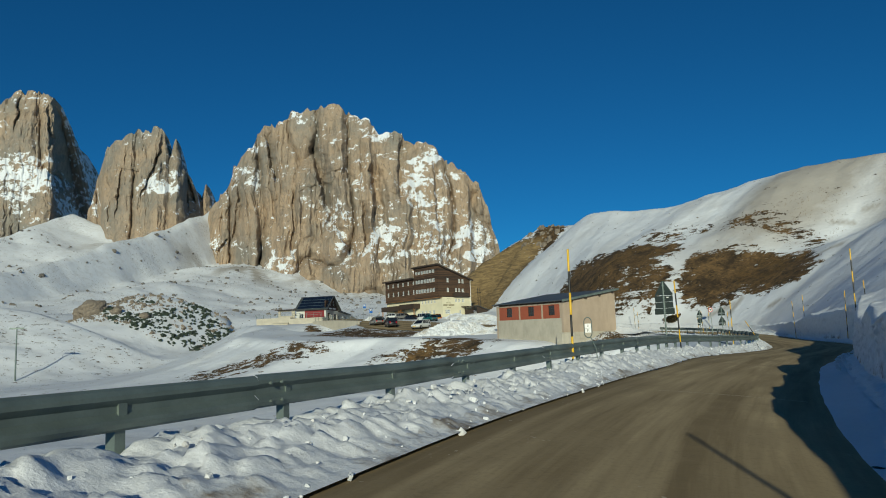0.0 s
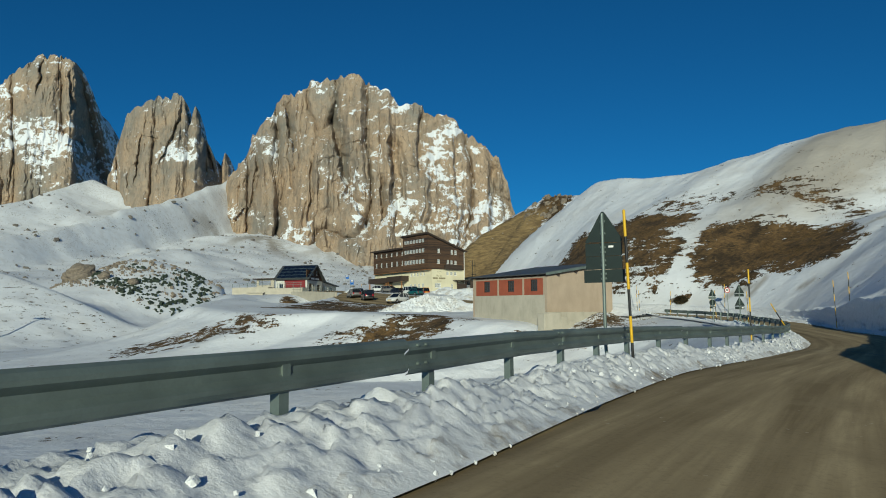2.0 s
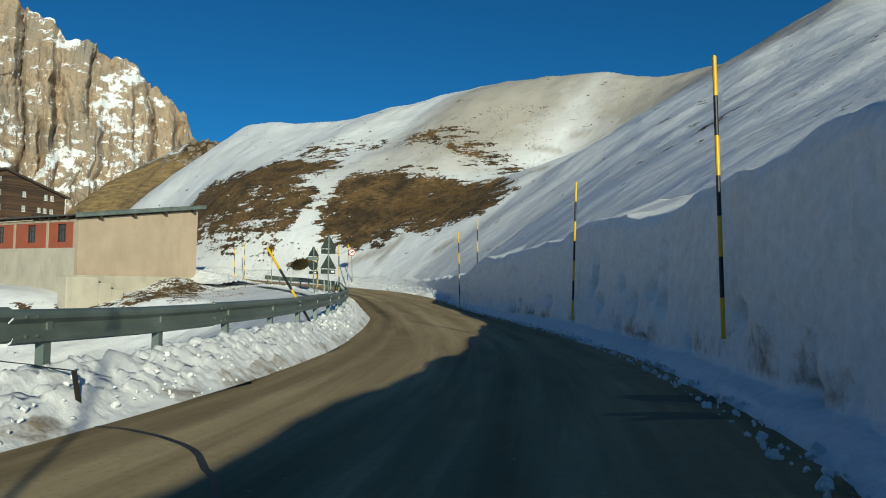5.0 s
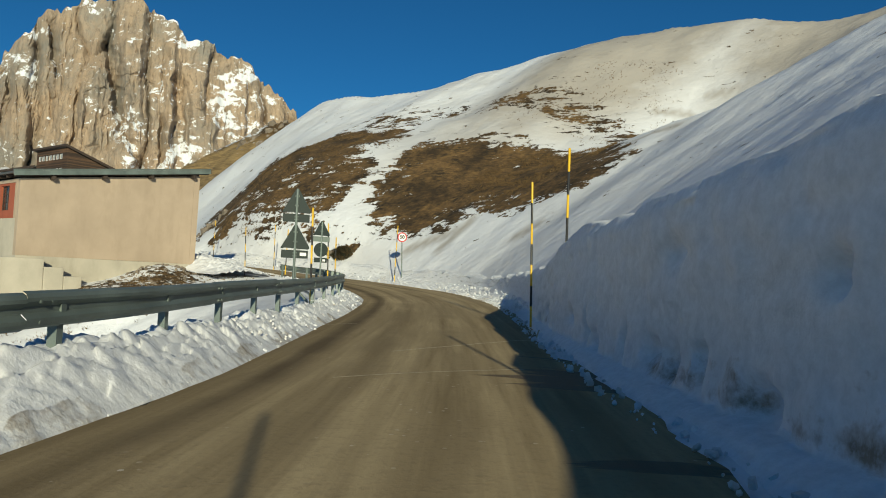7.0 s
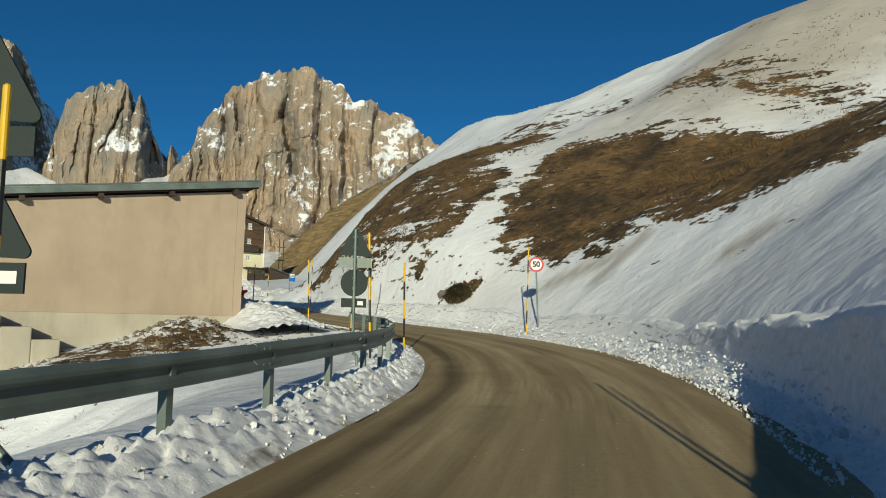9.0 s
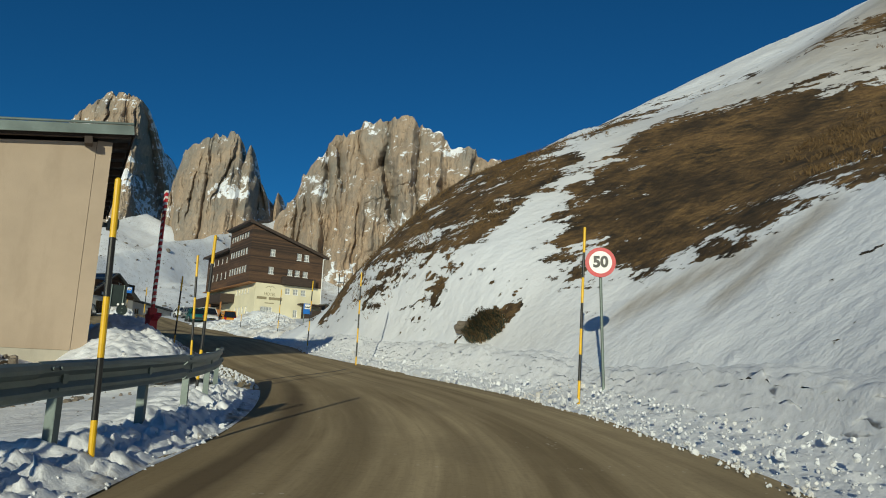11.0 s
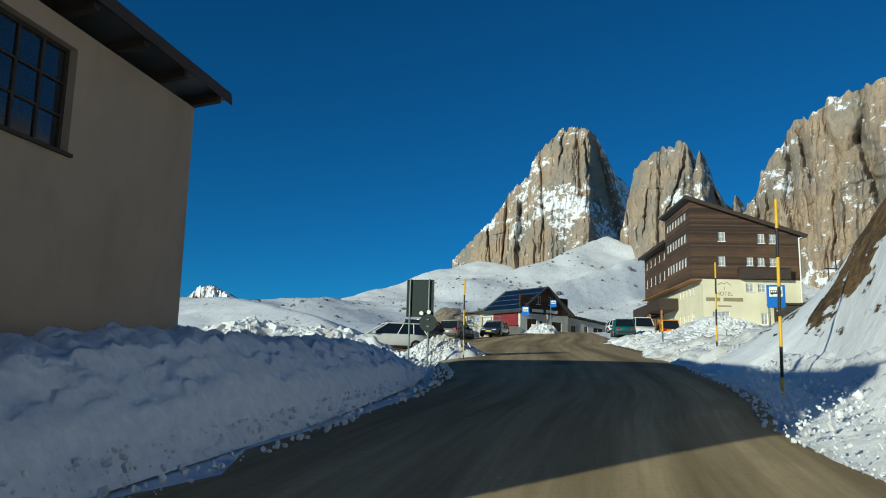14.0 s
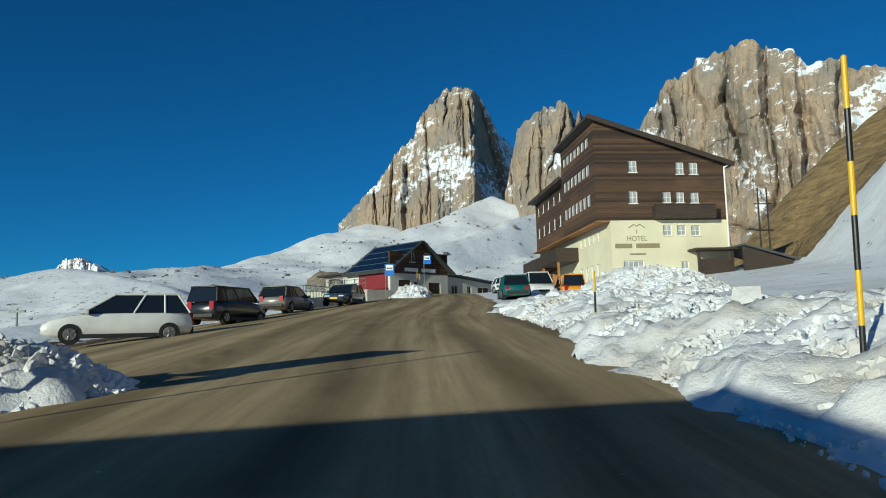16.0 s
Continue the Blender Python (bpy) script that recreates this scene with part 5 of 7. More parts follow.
# ---- guardrail ----
def build_guardrail():
    rail = thing("guardrail", pose(0, 0, 0), "galvanised steel guardrail with scratched dirty beams", "guardrail")
    wave = [(0.0, 0.0), (0.035, 0.02), (0.05, 0.055), (0.05, 0.085), (0.0, 0.13), (0.0, 0.18), (0.05, 0.225), (0.05, 0.255), (0.035, 0.29), (0.0, 0.31)]
    line = spline(ROAD[::4], 0.5)
    line = line[(line[:, 1] > -24) & (line[:, 1] < 98.6)]
    d = np.gradient(line[:, :2], axis=0)
    d /= np.linalg.norm(d, axis=1)[:, None]
    right = np.stack([d[:, 1], -d[:, 0]], 1)
    off = left_edge(line[:, 1]) + np.interp(line[:, 1], (0, 8, 16, 24, 34, 46, 60), (1.5, 1.28, 1.05, 0.91, 0.83, 0.78, 0.62))
    lift = np.interp(line[:, 1], (0, 8, 16, 24, 34, 46, 58, 66, 80, 90, 96), (0.17, 0.12, 0.26, 0.36, 0.30, 0.15, 0.16, 0.22, 0.25, 0.12, 0.03))
    P = np.stack([line[:, 0] - right[:, 0] * off, line[:, 1] - right[:, 1] * off, line[:, 2] + lift], 1)
    n, seg = len(P), 8
    for k, i0 in enumerate(range(0, n - 1, seg)):
        i1 = min(i0 + seg, n - 1)
        verts, faces = [], []
        m = len(wave)
        for i in range(i0, i1 + 1):
            sag = 0.012 * math.sin(k * 2.1) + 0.02 * math.sin(i * 0.05)
            for back in (0, 1):
                for o, z in wave:
                    oo = o - back * 0.006 + (0.004 if k % 2 else 0)
                    verts.append((P[i, 0] + right[i, 0] * oo, P[i, 1] + right[i, 1] * oo, P[i, 2] + 0.44 + z + sag))
        for j in range(i1 - i0):
            a, b = j * 2 * m, (j + 1) * 2 * m
            for q in range(m - 1):
                faces.append((a + q, b + q, b + q + 1, a + q + 1))
                faces.append((a + m + q, a + m + q + 1, b + m + q + 1, b + m + q))
            faces.append((a + m - 1, b + m - 1, b + 2 * m - 1, a + 2 * m - 1))
            faces.append((a, a + m, b + m, b))
        beam = mesh_object("beam", verts, faces, M_STEEL, rail)
        bm = bmesh.new()
        for z in (0.07, 0.24):
            for s in (0.3, 0.6):
                q = P[i0] + (P[i1] - P[i0]) / (i1 - i0) * s
                tube(bm, (q[0] + right[i0, 0] * 0.045, q[1] + right[i0, 1] * 0.045, q[2] + 0.44 + z), (q[0] + right[i0, 0] * 0.07, q[1] + right[i0, 1] * 0.07, q[2] + 0.44 + z), 0.016, n=6)
        tagged(part("bolts", bm, M_STEEL, beam), kind="stuff")
        for i in (i0 + 1, i0 + 5):
            if i < n:
                a = math.degrees(math.atan2(d[i, 1], d[i, 0]))
                bm = boxes((-0.05, 0.05, 0.005, 0.012, -0.7, 0.72), (-0.05, -0.043, 0.012, 0.09, -0.7, 0.72), (0.043, 0.05, 0.012, 0.09, -0.7, 0.72), (-0.04, 0.04, -0.02, 0.004, 0.46, 0.72))
                p = part("post", bm, M_STEEL, rail)
                p.matrix_basis = pose(P[i, 0], P[i, 1], P[i, 2], 0, 0, a)
    return rail


guardrail = build_guardrail()


# ---- snow poles ----
def build_pole():
    pole = thing("snow_pole", pose(0, 0, -50), "yellow and black banded snow marker pole", "snow pole", "snow poles along the road")
    for i in range(7):
        bm = bmesh.new()
        tube(bm, (0, 0, 3.0 - i * 0.5), (0, 0, 3.0 - (i + 1) * 0.5), 0.027, n=12)
        if i == 0:
            tube(bm, (0, 0, 3.0), (0, 0, 3.015), 0.027, 0.012, n=12)
        part("band", bm, M_YELLOW if i % 2 == 0 else M_BLACK, pole)
    return pole


POLE = build_pole()
POLE_TOPS = ((2.1, -3.4, 2.9), (1.52, 16.5, 2.88), (7.0, 29.9, 2.98), (12.83, 42.6, 2.58), (21.9, 74.1, 2.75), (26.34, 97.97, 4.32), (18.43, 107.98, 4.72), (0.52, 121.53, 5.43),
             (6.72, 126.63, 6.05), (17.4, 99.1, 3.82), (27.17, 71.3, 3.4), (27.28, 69.17, 3.86), (15.48, 33.3, 4.3), (24.84, 55.4, 3.44), (22.16, 46.4, 3.63), (22.68, 89.0, 2.87),
             (20.0, 95.0, 3.55), (22.35, 85.6, 3.25), (12.7, 105.7, 4.15), (12.75, 117.2, 5.49), (-0.4, 135.2, 4.95), (-29.5, 161.5, 8.2), (-32, 164.5, 8.4))
for _k, (_x, _y, _z) in enumerate(POLE_TOPS):
    m_ = pose(_x, _y, _z - 3.0, 1.5 * math.sin(_k * 2.3), 1.5 * math.cos(_k * 1.7), _k * 40)
    if _k == 0:
        POLE.matrix_basis = m_
    else:
        copy_thing(POLE, m_)
lean = copy_thing(POLE, look((17.62, 54.7, 0.4), (17.4, 56.6, 2.75)) @ pose(0, 0, 1.0, 180, 0, 0))
lean.matrix_basis = Matrix.Translation((18.2, 54.4, -0.1)) @ Vector((-0.65, -0.15, 1.08)).to_track_quat("Z", "Y").to_matrix().to_4x4() @ Matrix.Translation((0, 0, -1.1))


# ---- road signs ----
def triangle(w, h, r=0.05):
    pts = []
    for cx, cz, a0 in ((-w / 2 + r, r, 210), (w / 2 - r, r, 270), (0, h - r, 30)):
        for k in range(5):
            a = radians(a0 + k * 30 - (0 if a0 != 30 else 0))
            pts.append((cx + r * math.cos(a), cz + r * math.sin(a)))
    return pts


def disc(r, n=32):
    return [(r * math.cos(2 * math.pi * k / n), r * math.sin(2 * math.pi * k / n)) for k in range(n)]


def rect(w, h):
    return [(-w / 2, 0), (w / 2, 0), (w / 2, h), (-w / 2, h)]


def plate(parent, outline, x, z, mat, y=0.0, thick=0.025, name="plate", label="", rim=True):
    bm = bmesh.new()
    prism(bm, outline, thick)
    p = part(name, bm, mat, parent, label)
    p.matrix_basis = Matrix.Translation((x, y, z))
    if rim:
        zs = [q[1] for q in outline]
        xs = [q[0] for q in outline]
        w = max(xs) - min(xs)
        for f in (0.3, 0.68):
            zz = min(zs) + (max(zs) - min(zs)) * f
            part("clamp", boxes((-w * 0.07, w * 0.07, -thick / 2 - 0.03, -thick / 2 - 0.002, zz - 0.018, zz + 0.018)), M_STEEL, p)
    return p


def bent_post(parent, height, kick, top=0.0):
    bm = bmesh.new()
    pts = [(kick, 0.0, -0.8), (kick, 0.0, 0.05), (0.06 * kick, 0.0, 0.05 + abs(kick) * 0.95), (0, 0, 0.2 + abs(kick) * 1.1), (0, 0, height)]
    for a, b in zip(pts[:-1], pts[1:]):
        tube(bm, a, b, 0.034, n=12, caps=True)
    return part("post", bm, M_STEEL, parent)


def triangle_pair(m, label, tops, kick, sticker=False):
    s = thing("road_sign", m, label, "road sign", "road signs seen from behind")
    h = tops[0]
    bent_post(s, h - 0.02, kick)
    for k, top in enumerate(tops):
        plate(s, triangle(0.78, 0.68), 0, top - 0.68, M_SIGNBACK, 0.06, name="warning_plate")
        p = plate(s, rect(0.72, 0.22), 0, top - 0.93, M_SIGNBACK, 0.06, name="panel")
        if sticker and k == 1:
            part("sticker", boxes((0.14, 0.31, -0.0165, -0.0135, 0.07, 0.16)), M_WHITE, p)
    return s


triangle_pair(pose(21.4, 74.5, 0.15, 0, 0, 6), "pair of triangular warning signs seen from behind", (3.16, 2.17), 0.42, True)
s_ = thing("road_sign", pose(22.0, 85.3, 0.45, 0, 0, 14), "triangular and round road signs seen from behind", "road sign", "road signs seen from behind")
bent_post(s_, 2.85, 0.1)
plate(s_, triangle(0.72, 0.64), 0, 2.25, M_SIGNBACK, 0.06, name="warning_plate")
plate(s_, rect(0.72, 0.22), 0, 2.0, M_STEEL, 0.06, name="panel")
plate(s_, disc(0.30), 0, 1.66, M_SIGNBACK, 0.06, name="disc_plate")
p_ = plate(s_, rect(0.55, 0.2), 0, 1.12, M_SIGNBACK, 0.06, name="panel")
part("sticker", boxes((0.08, 0.2, -0.0165, -0.0135, 0.05, 0.14)), M_WHITE, p_)
s_ = thing("road_sign", pose(6.55, 30.35, -0.2, 0, 0, -20), "tall stacked road sign seen from behind", "road sign", "road signs seen from behind")
bent_post(s_, 3.2, 0.35)
plate(s_, triangle(0.74, 0.62), 0, 2.62, M_SIGNBACK, 0.06, name="warning_plate")
for z_, w_, h_ in ((2.36, 0.72, 0.25), (2.10, 0.72, 0.25), (1.84, 0.80, 0.25)):
    plate(s_, rect(w_, h_), 0, z_, M_SIGNBACK, 0.06, name="panel")
part("sticker", boxes((0.1, 0.2, -0.0165, -0.0135, 0.42, 0.46)), M_WHITE, s_.children[1])


def speed_sign():
    s = thing("speed_limit_sign", pose(26.8, 98.15, 1.3, 0, -2.0, 6), "round red-rimmed speed limit sign on a grey post", "road sign")
    bm = bmesh.new()
    tube(bm, (0, 0.05, -0.6), (0, 0.05, 2.6), 0.03, n=14)
    part("post", bm, M_STEEL, s)
    d = plate(s, disc(0.30, 48), 0, 2.36, M_RED, 0.0, 0.022, "disc_plate", rim=False)
    f = plate(d, disc(0.225, 48), 0, 0, M_WHITE, -0.0135, 0.004, "face", rim=False)
    words("numerals", "50", 0.30, Matrix.Translation((0, -0.006, 0.0)), M_BLACK, f, 0.30, bold=0.014)
    return s


speed_sign()


def bus_icon(parent, w, h):
    """White square with a bus outline on a blue stop sign."""
    part("white_square", boxes((w * 0.14, w * 0.86, -0.019, -0.0145, h * 0.48, h * 0.92)), M_WHITE, parent)
    bm = boxes((w * 0.20, w * 0.80, -0.023, -0.0195, h * 0.60, h * 0.76))
    for x in (0.30, 0.66):
        vs = prism(bm, disc(w * 0.05, 14), 0.004)
        bmesh.ops.translate(bm, verts=vs, vec=(w * x, -0.0215, h * 0.595))
    part("bus_symbol", bm, M_BLACK, parent)
    part("bus_windows", boxes(*[(w * (0.23 + 0.11 * k), w * (0.31 + 0.11 * k), -0.0265, -0.0235, h * 0.665, h * 0.74) for k in range(5)]), M_WHITE, parent)


def bus_stop(m, w, h, top, label):
    s = thing("bus_stop_sign", m, label, "bus stop sign", "bus stop signs")
    bm = bmesh.new()
    tube(bm, (0.06, 0.05, -1.6), (0.06, 0.05, top), 0.028, n=12)
    part("post", bm, M_STEEL, s)
    p = part("sign_plate", boxes((0, w, -0.014, 0.014, top - h, top), bevel=0.004), M_BLUE, s)
    e = part("sign_face", boxes((0.01, 0.012, -0.001, 0.001, 0, 0.002)), M_BLUE, p)
    e.matrix_basis = Matrix.Translation((0, 0, top - h))
    bus_icon(e, w, h)
    return s


bus_stop(pose(8.6, 126.1, 2.95, 0, 0, 30), 0.50, 0.66, 2.2, "blue bus stop sign on a slim steel post")
bus_stop(pose(-31.5, 159.8, 5.6, 0, 0, 35), 0.75, 0.95, 3.3, "blue bus stop sign beside the snow heap")
bus_stop(pose(-34.6, 168.0, 6.6, 0, 0, 35), 0.7, 0.8, 3.8, "blue bus stop sign in front of the hut")


def km_sign():
    s = thing("kilometre_sign", pose(2.05, 17.9, 0.19, 0, 0, -4) @ Matrix.Diagonal((0.62, 0.8, 0.8, 1)), "small white kilometre plate in an oval steel hoop", "road sign")
    bm = bmesh.new()
    ring = []
    for k in range(28):
        a = 2 * math.pi * k / 28
        ring.append((0.15 * math.cos(a), 0, 1.12 + (0.16 if math.sin(a) > 0 else -0.16) + 0.15 * math.sin(a)))
    for a, b in zip(ring, ring[1:] + ring[:1]):
        tube(bm, a, b, 0.017, n=8)
    tube(bm, (0.08, 0, 0.83), (0.28, 0, 0.45), 0.02, n=8)
    tube(bm, (0.28, 0, 0.45), (0.30, 0, -0.4), 0.02, n=8)
    part("hoop", bm, M_STEEL, s)
    p = part("sign_plate", boxes((-0.125, 0.125, -0.006, 0.006, 0.96, 1.24), bevel=0.003), M_WHITE, s)
    words("numerals", "II", 0.11, Matrix.Translation((0, -0.009, 1.17)), M_BLACK, p)
    words("numerals", "31", 0.13, Matrix.Translation((0, -0.009, 1.03)), M_BLACK, p)
    part("rule", boxes((-0.11, 0.11, -0.01, -0.0065, 1.097, 1.103)), M_BLACK, p)
    return s


km_sign()


def notice_board():
    s = thing("notice_board", pose(-0.72, 120.65, 3.0, 0, 0, 37), "dark notice board seen from behind on two posts", "sign board")
    for x in (-0.36, 0.30):
        bm = bmesh.new()
        tube(bm, (x, -0.06, -0.9), (x, -0.06, 2.46), 0.032, n=12)
        part("post", bm, M_STEEL, s)
    part("board", boxes((-0.46, 0.42, -0.02, 0.02, 1.2, 2.42), bevel=0.006), M_SIGNBACK, s)
    part("frame", boxes((-0.49, -0.463, -0.04, 0.03, 1.17, 2.45), (0.423, 0.45, -0.04, 0.03, 1.17, 2.45), (-0.463, 0.423, -0.04, 0.03, 2.423, 2.45), (-0.463, 0.423, -0.04, 0.03, 1.17, 1.197)), M_BLACK, s)
    p = plate(s, disc(0.30), 0.30, 0.98, M_SIGNBACK, -0.12, 0.02, "disc_plate")
    plate(p, disc(0.07, 20), -0.24, 0.32, M_WHITE, -0.02, 0.01, "reflector", rim=False)
    plate(p, disc(0.07, 20), 0.02, 0.36, M_WHITE, -0.02, 0.01, "reflector", rim=False)
    return s


notice_board()


def barrier():
    s = thing("road_barrier", pose(12.27, 104.95, 2.36, 0, 0, -35), "raised red and white striped road barrier arm", "barrier")
    base = bmesh.new()
    prism(base, [(-0.24, -0.5), (0.24, -0.5), (0.22, 0.18), (0.30, 0.26), (0.52, 0.36), (0.49, 0.44), (0.24, 0.36), (0.10, 0.42), (0.10, 0.62), (-0.10, 0.62), (-0.10, 0.34), (-0.24, 0.42), (-0.28, 0.36), (-0.20, 0.20)], 0.24)
    box(base, -0.46, -0.245, -0.10, 0.10, -0.3, 0.02, bevel=0.02)
    part("stand", base, M_RED, s)
    n, top = 19, 4.6
    for i in range(n):
        z0, z1 = 0.6 + (top - 0.6) * i / n, 0.6 + (top - 0.6) * (i + 1) / n
        for k, (a, b, mat) in enumerate(((z0, z0 + (z1 - z0) * 0.6, M_RED), (z0 + (z1 - z0) * 0.6, z1, M_WHITE))):
            bm = bmesh.new()
            prism(bm, [(-0.07, a - 0.03), (0.07, a + 0.03), (0.07, b + 0.03), (-0.07, b - 0.03)], 0.09)
            part("stripe", bm, mat, s)
    part("stiffener", boxes((0.075, 0.12, -0.02, 0.02, 3.0, 3.9)), M_RED, s)
    return s


b_ = barrier()
b_.matrix_basis = b_.matrix_basis @ Matrix.Rotation(radians(0.8), 4, "Y")


# ---- the hotel ----
def build_hotel():
    hotel = thing("hotel", pose(-16.2, 166.3, 0, 0, 0, 44.8), "hotel with dark timber storeys over a cream ground floor", "hotel")
    I = Matrix.Identity(4)
    W, D, WING = 9.9, 9.4, 22.5
    z_br, z0 = 11.3, 5.2
    up = [(2.55, 3.22, 14.88, 15.78), (6.18, 6.82, 14.74, 15.66), (7.21, 7.89, 14.72, 15.62),
          (2.48, 3.16, 12.55, 13.48), (5.06, 5.71, 12.60, 13.41), (6.07, 6.73, 12.59, 13.40), (7.17, 7.85, 12.56, 13.36)]
    low = [(4.96, 5.63, 10.15, 10.93), (6.03, 6.71, 10.15, 10.90), (7.11, 7.79, 10.12, 10.88), (1.85, 3.40, 7.40, 8.33), (6.22, 6.80, 7.2, 8.22)]
    part("timber_wall", wall(bmesh.new(), W, (18.75, 15.5), up, 0.3, I, z_br), M_BROWN, hotel)
    part("cream_wall", wall(bmesh.new(), W - 1.0, (z_br - 0.004, z_br - 0.004), [(a - 1.0, b - 1.0, c, d) for a, b, c, d in low], 0.3, Matrix.Translation((1.0, 0.02, 0)), z0), M_CREAM, hotel)
    for o in up:
        window(hotel, I, *o, 2, 2, M_WHITE, M_LIGHTGLASS, 0.10)
    for o in low:
        window(hotel, I, *o, 4 if o[1] - o[0] > 1 else 2, 2, M_WHITE, M_LIGHTGLASS, 0.10)
    # long side, towards the pass road
    s = Matrix.Translation((0, D, 0)) @ Matrix.Rotation(radians(-90), 4, "Z")
    strips = []
    for za, zb in ((17.2, 17.95), (15.0, 15.85), (12.65, 13.55)):
        for k in range(7):
            a = 0.55 + k * 1.09
            strips.append((a, a + 0.92, za, zb))
    part("timber_wall", wall(bmesh.new(), D - 0.31, (18.85, 18.85), strips, 0.3, s, z_br), M_BROWN, hotel)
    for o in strips:
        window(hotel, s, *o, 1, 1, M_WHITE, M_LIGHTGLASS, 0.08, False)
    w = Matrix.Translation((0.6, WING, 0)) @ Matrix.Rotation(radians(-90), 4, "Z")
    wl = [(1.0 + k * 2.15, 1.55 + k * 2.15, 15.05, 15.85) for k in range(6)] + [(1.0 + k * 2.15, 1.6 + k * 2.15, 12.75, 13.75) for k in range(6)]
    part("timber_wall", wall(bmesh.new(), WING - D - 0.01, (16.5, 16.5), wl, 0.3, w, z_br), M_BROWN, hotel)
    for o in wl:
        window(hotel, w, *o, 1, 1, M_WHITE, M_LIGHTGLASS, 0.06)
    c = Matrix.Translation((1.0, WING, 0)) @ Matrix.Rotation(radians(-90), 4, "Z")
    gl = [(WING - 8.2 + k * 1.5, WING - 7.4 + k * 1.5, 7.3, 8.4) for k in range(4)] + [(WING - 8.0 + k * 1.2, WING - 7.4 + k * 1.2, 10.1, 10.8) for k in range(5)]
    part("cream_wall", wall(bmesh.new(), WING - 0.33, (z_br - 0.004, z_br - 0.004), gl, 0.3, c, z0), M_CREAM, hotel)
    for o in gl:
        window(hotel, c, *o, 2, 2, M_WHITE, M_LIGHTGLASS, 0.08)
    part("soffit", boxes((0.02, 0.99, 0.02, WING - 0.5, z_br - 0.08, z_br - 0.006)), M_ORANGE, hotel, "orange larch soffit")
    # far walls
    b = Matrix.Translation((W, WING, 0)) @ Matrix.Rotation(radians(180), 4, "Z")
    part("cream_wall", wall(bmesh.new(), W - 0.9, (15.4, 15.4), [], 0.3, b, z0), M_CREAM, hotel)
    e = Matrix.Translation((W, 0.33, 0)) @ TURN90
    part("cream_wall", wall(bmesh.new(), WING - 0.64, (15.3, 15.3), [], 0.3, e, z0), M_CREAM, hotel)
    # the upper wall between the tall block and the wing
    t = Matrix.Translation((W - 0.31, D, 0)) @ Matrix.Rotation(radians(180), 4, "Z")
    part("timber_wall", wall(bmesh.new(), W - 0.62, (15.6, 18.7), [], 0.3, t, 15.2), M_BROWN, hotel)
    # roofs
    a = math.atan2(18.75 - 15.5, W)
    roof = part("roof", boxes((-0.55, W / math.cos(a) + 0.6, -0.5, D + 0.45, 0.02, 0.24)), M_ROOF, hotel, "dark single-pitch roof with thin snow edge")
    roof.matrix_basis = Matrix.Translation((0, 0, 18.76)) @ Matrix.Rotation(a, 4, "Y")
    part("bargeboard", boxes((-0.57, W / math.cos(a) + 0.62, -0.54, -0.503, -0.10, 0.26)), M_TIMBER, roof)
    part("fascia", boxes((-0.60, -0.553, -0.5, D + 0.45, -0.10, 0.26)), M_TIMBER, roof)
    roof2 = part("roof", boxes((-0.1, W + 0.3, D + 0.46, WING + 0.4, 0.0, 0.22)), M_ROOF, hotel)
    roof2.matrix_basis = Matrix.Translation((0, 0, 16.51)) @ Matrix.Rotation(radians(6), 4, "Y")
    part("fascia", boxes((-0.14, -0.103, D + 0.46, WING + 0.4, -0.15, 0.24)), M_TIMBER, roof2)
    # flower balcony on the gable, porch and drainpipe
    bal = part("balcony", boxes((4.2, 8.75, -0.75, -0.66, 11.35, 12.3), (4.2, 4.29, -0.66, -0.01, 11.35, 12.3), (8.66, 8.75, -0.66, -0.01, 11.35, 12.3), (4.29, 8.66, -0.66, -0.01, 11.35, 11.45)), M_TIMBER, hotel, "weathered board balcony front")
    part("rail_cap", boxes((4.15, 8.8, -0.8, -0.6, 12.302, 12.36)), M_TIMBER, bal)
    porch = part("porch", boxes((6.95, 7.12, -1.2, -1.03, z0, 8.9), (9.45, 9.62, -1.2, -1.03, z0, 8.9), (7.13, 9.44, -1.15, -1.08, z0, 8.3)), M_TIMBER, hotel)
    part("porch_roof", boxes((6.7, 9.9, -1.5, -0.01, 8.92, 9.06)), M_TIMBER, porch)
    bm = bmesh.new()
    tube(bm, (W - 0.02, -0.1, 15.3), (W - 0.02, -0.1, 6.0), 0.06)
    tube(bm, (W + 0.45, -0.3, 15.5), (W - 0.02, -0.1, 15.2), 0.05)
    part("drainpipe", bm, M_WHITE, hotel)
    # entrance balconies on the long side
    for y0, y1, z in ((8.6, 14.6, 9.15), (14.9, 22.4, 9.0)):
        p = part("balcony", boxes((-0.95, -0.86, y0, y1, z, z + 1.15), (-0.86, 0.99, y0, y0 + 0.09, z, z + 1.15), (-0.86, 0.99, y1 - 0.09, y1, z, z + 1.15), (-0.86, 0.99, y0 + 0.09, y1 - 0.09, z, z + 0.12)), M_TIMBER, hotel)
        for y in (y0 + 0.3, y1 - 0.3):
            part("post", boxes((-0.8, -0.62, y - 0.09, y + 0.09, z0, z - 0.004)), M_ORANGE, p)
    part("entrance", boxes((0.2, 0.98, 15.2, 19.5, z0, 8.6)), M_ORANGE, hotel, "orange timber entrance porch")
    # lettering on the gable
    words("lettering", "HOTEL", 0.55, Matrix.Translation((2.95, 0.012, 9.93)), M_TEXT, hotel, 1.5)
    part("lettering_bar", boxes((1.27, 2.55, 0.006, 0.018, 9.24, 9.58)), M_TEXT, hotel)
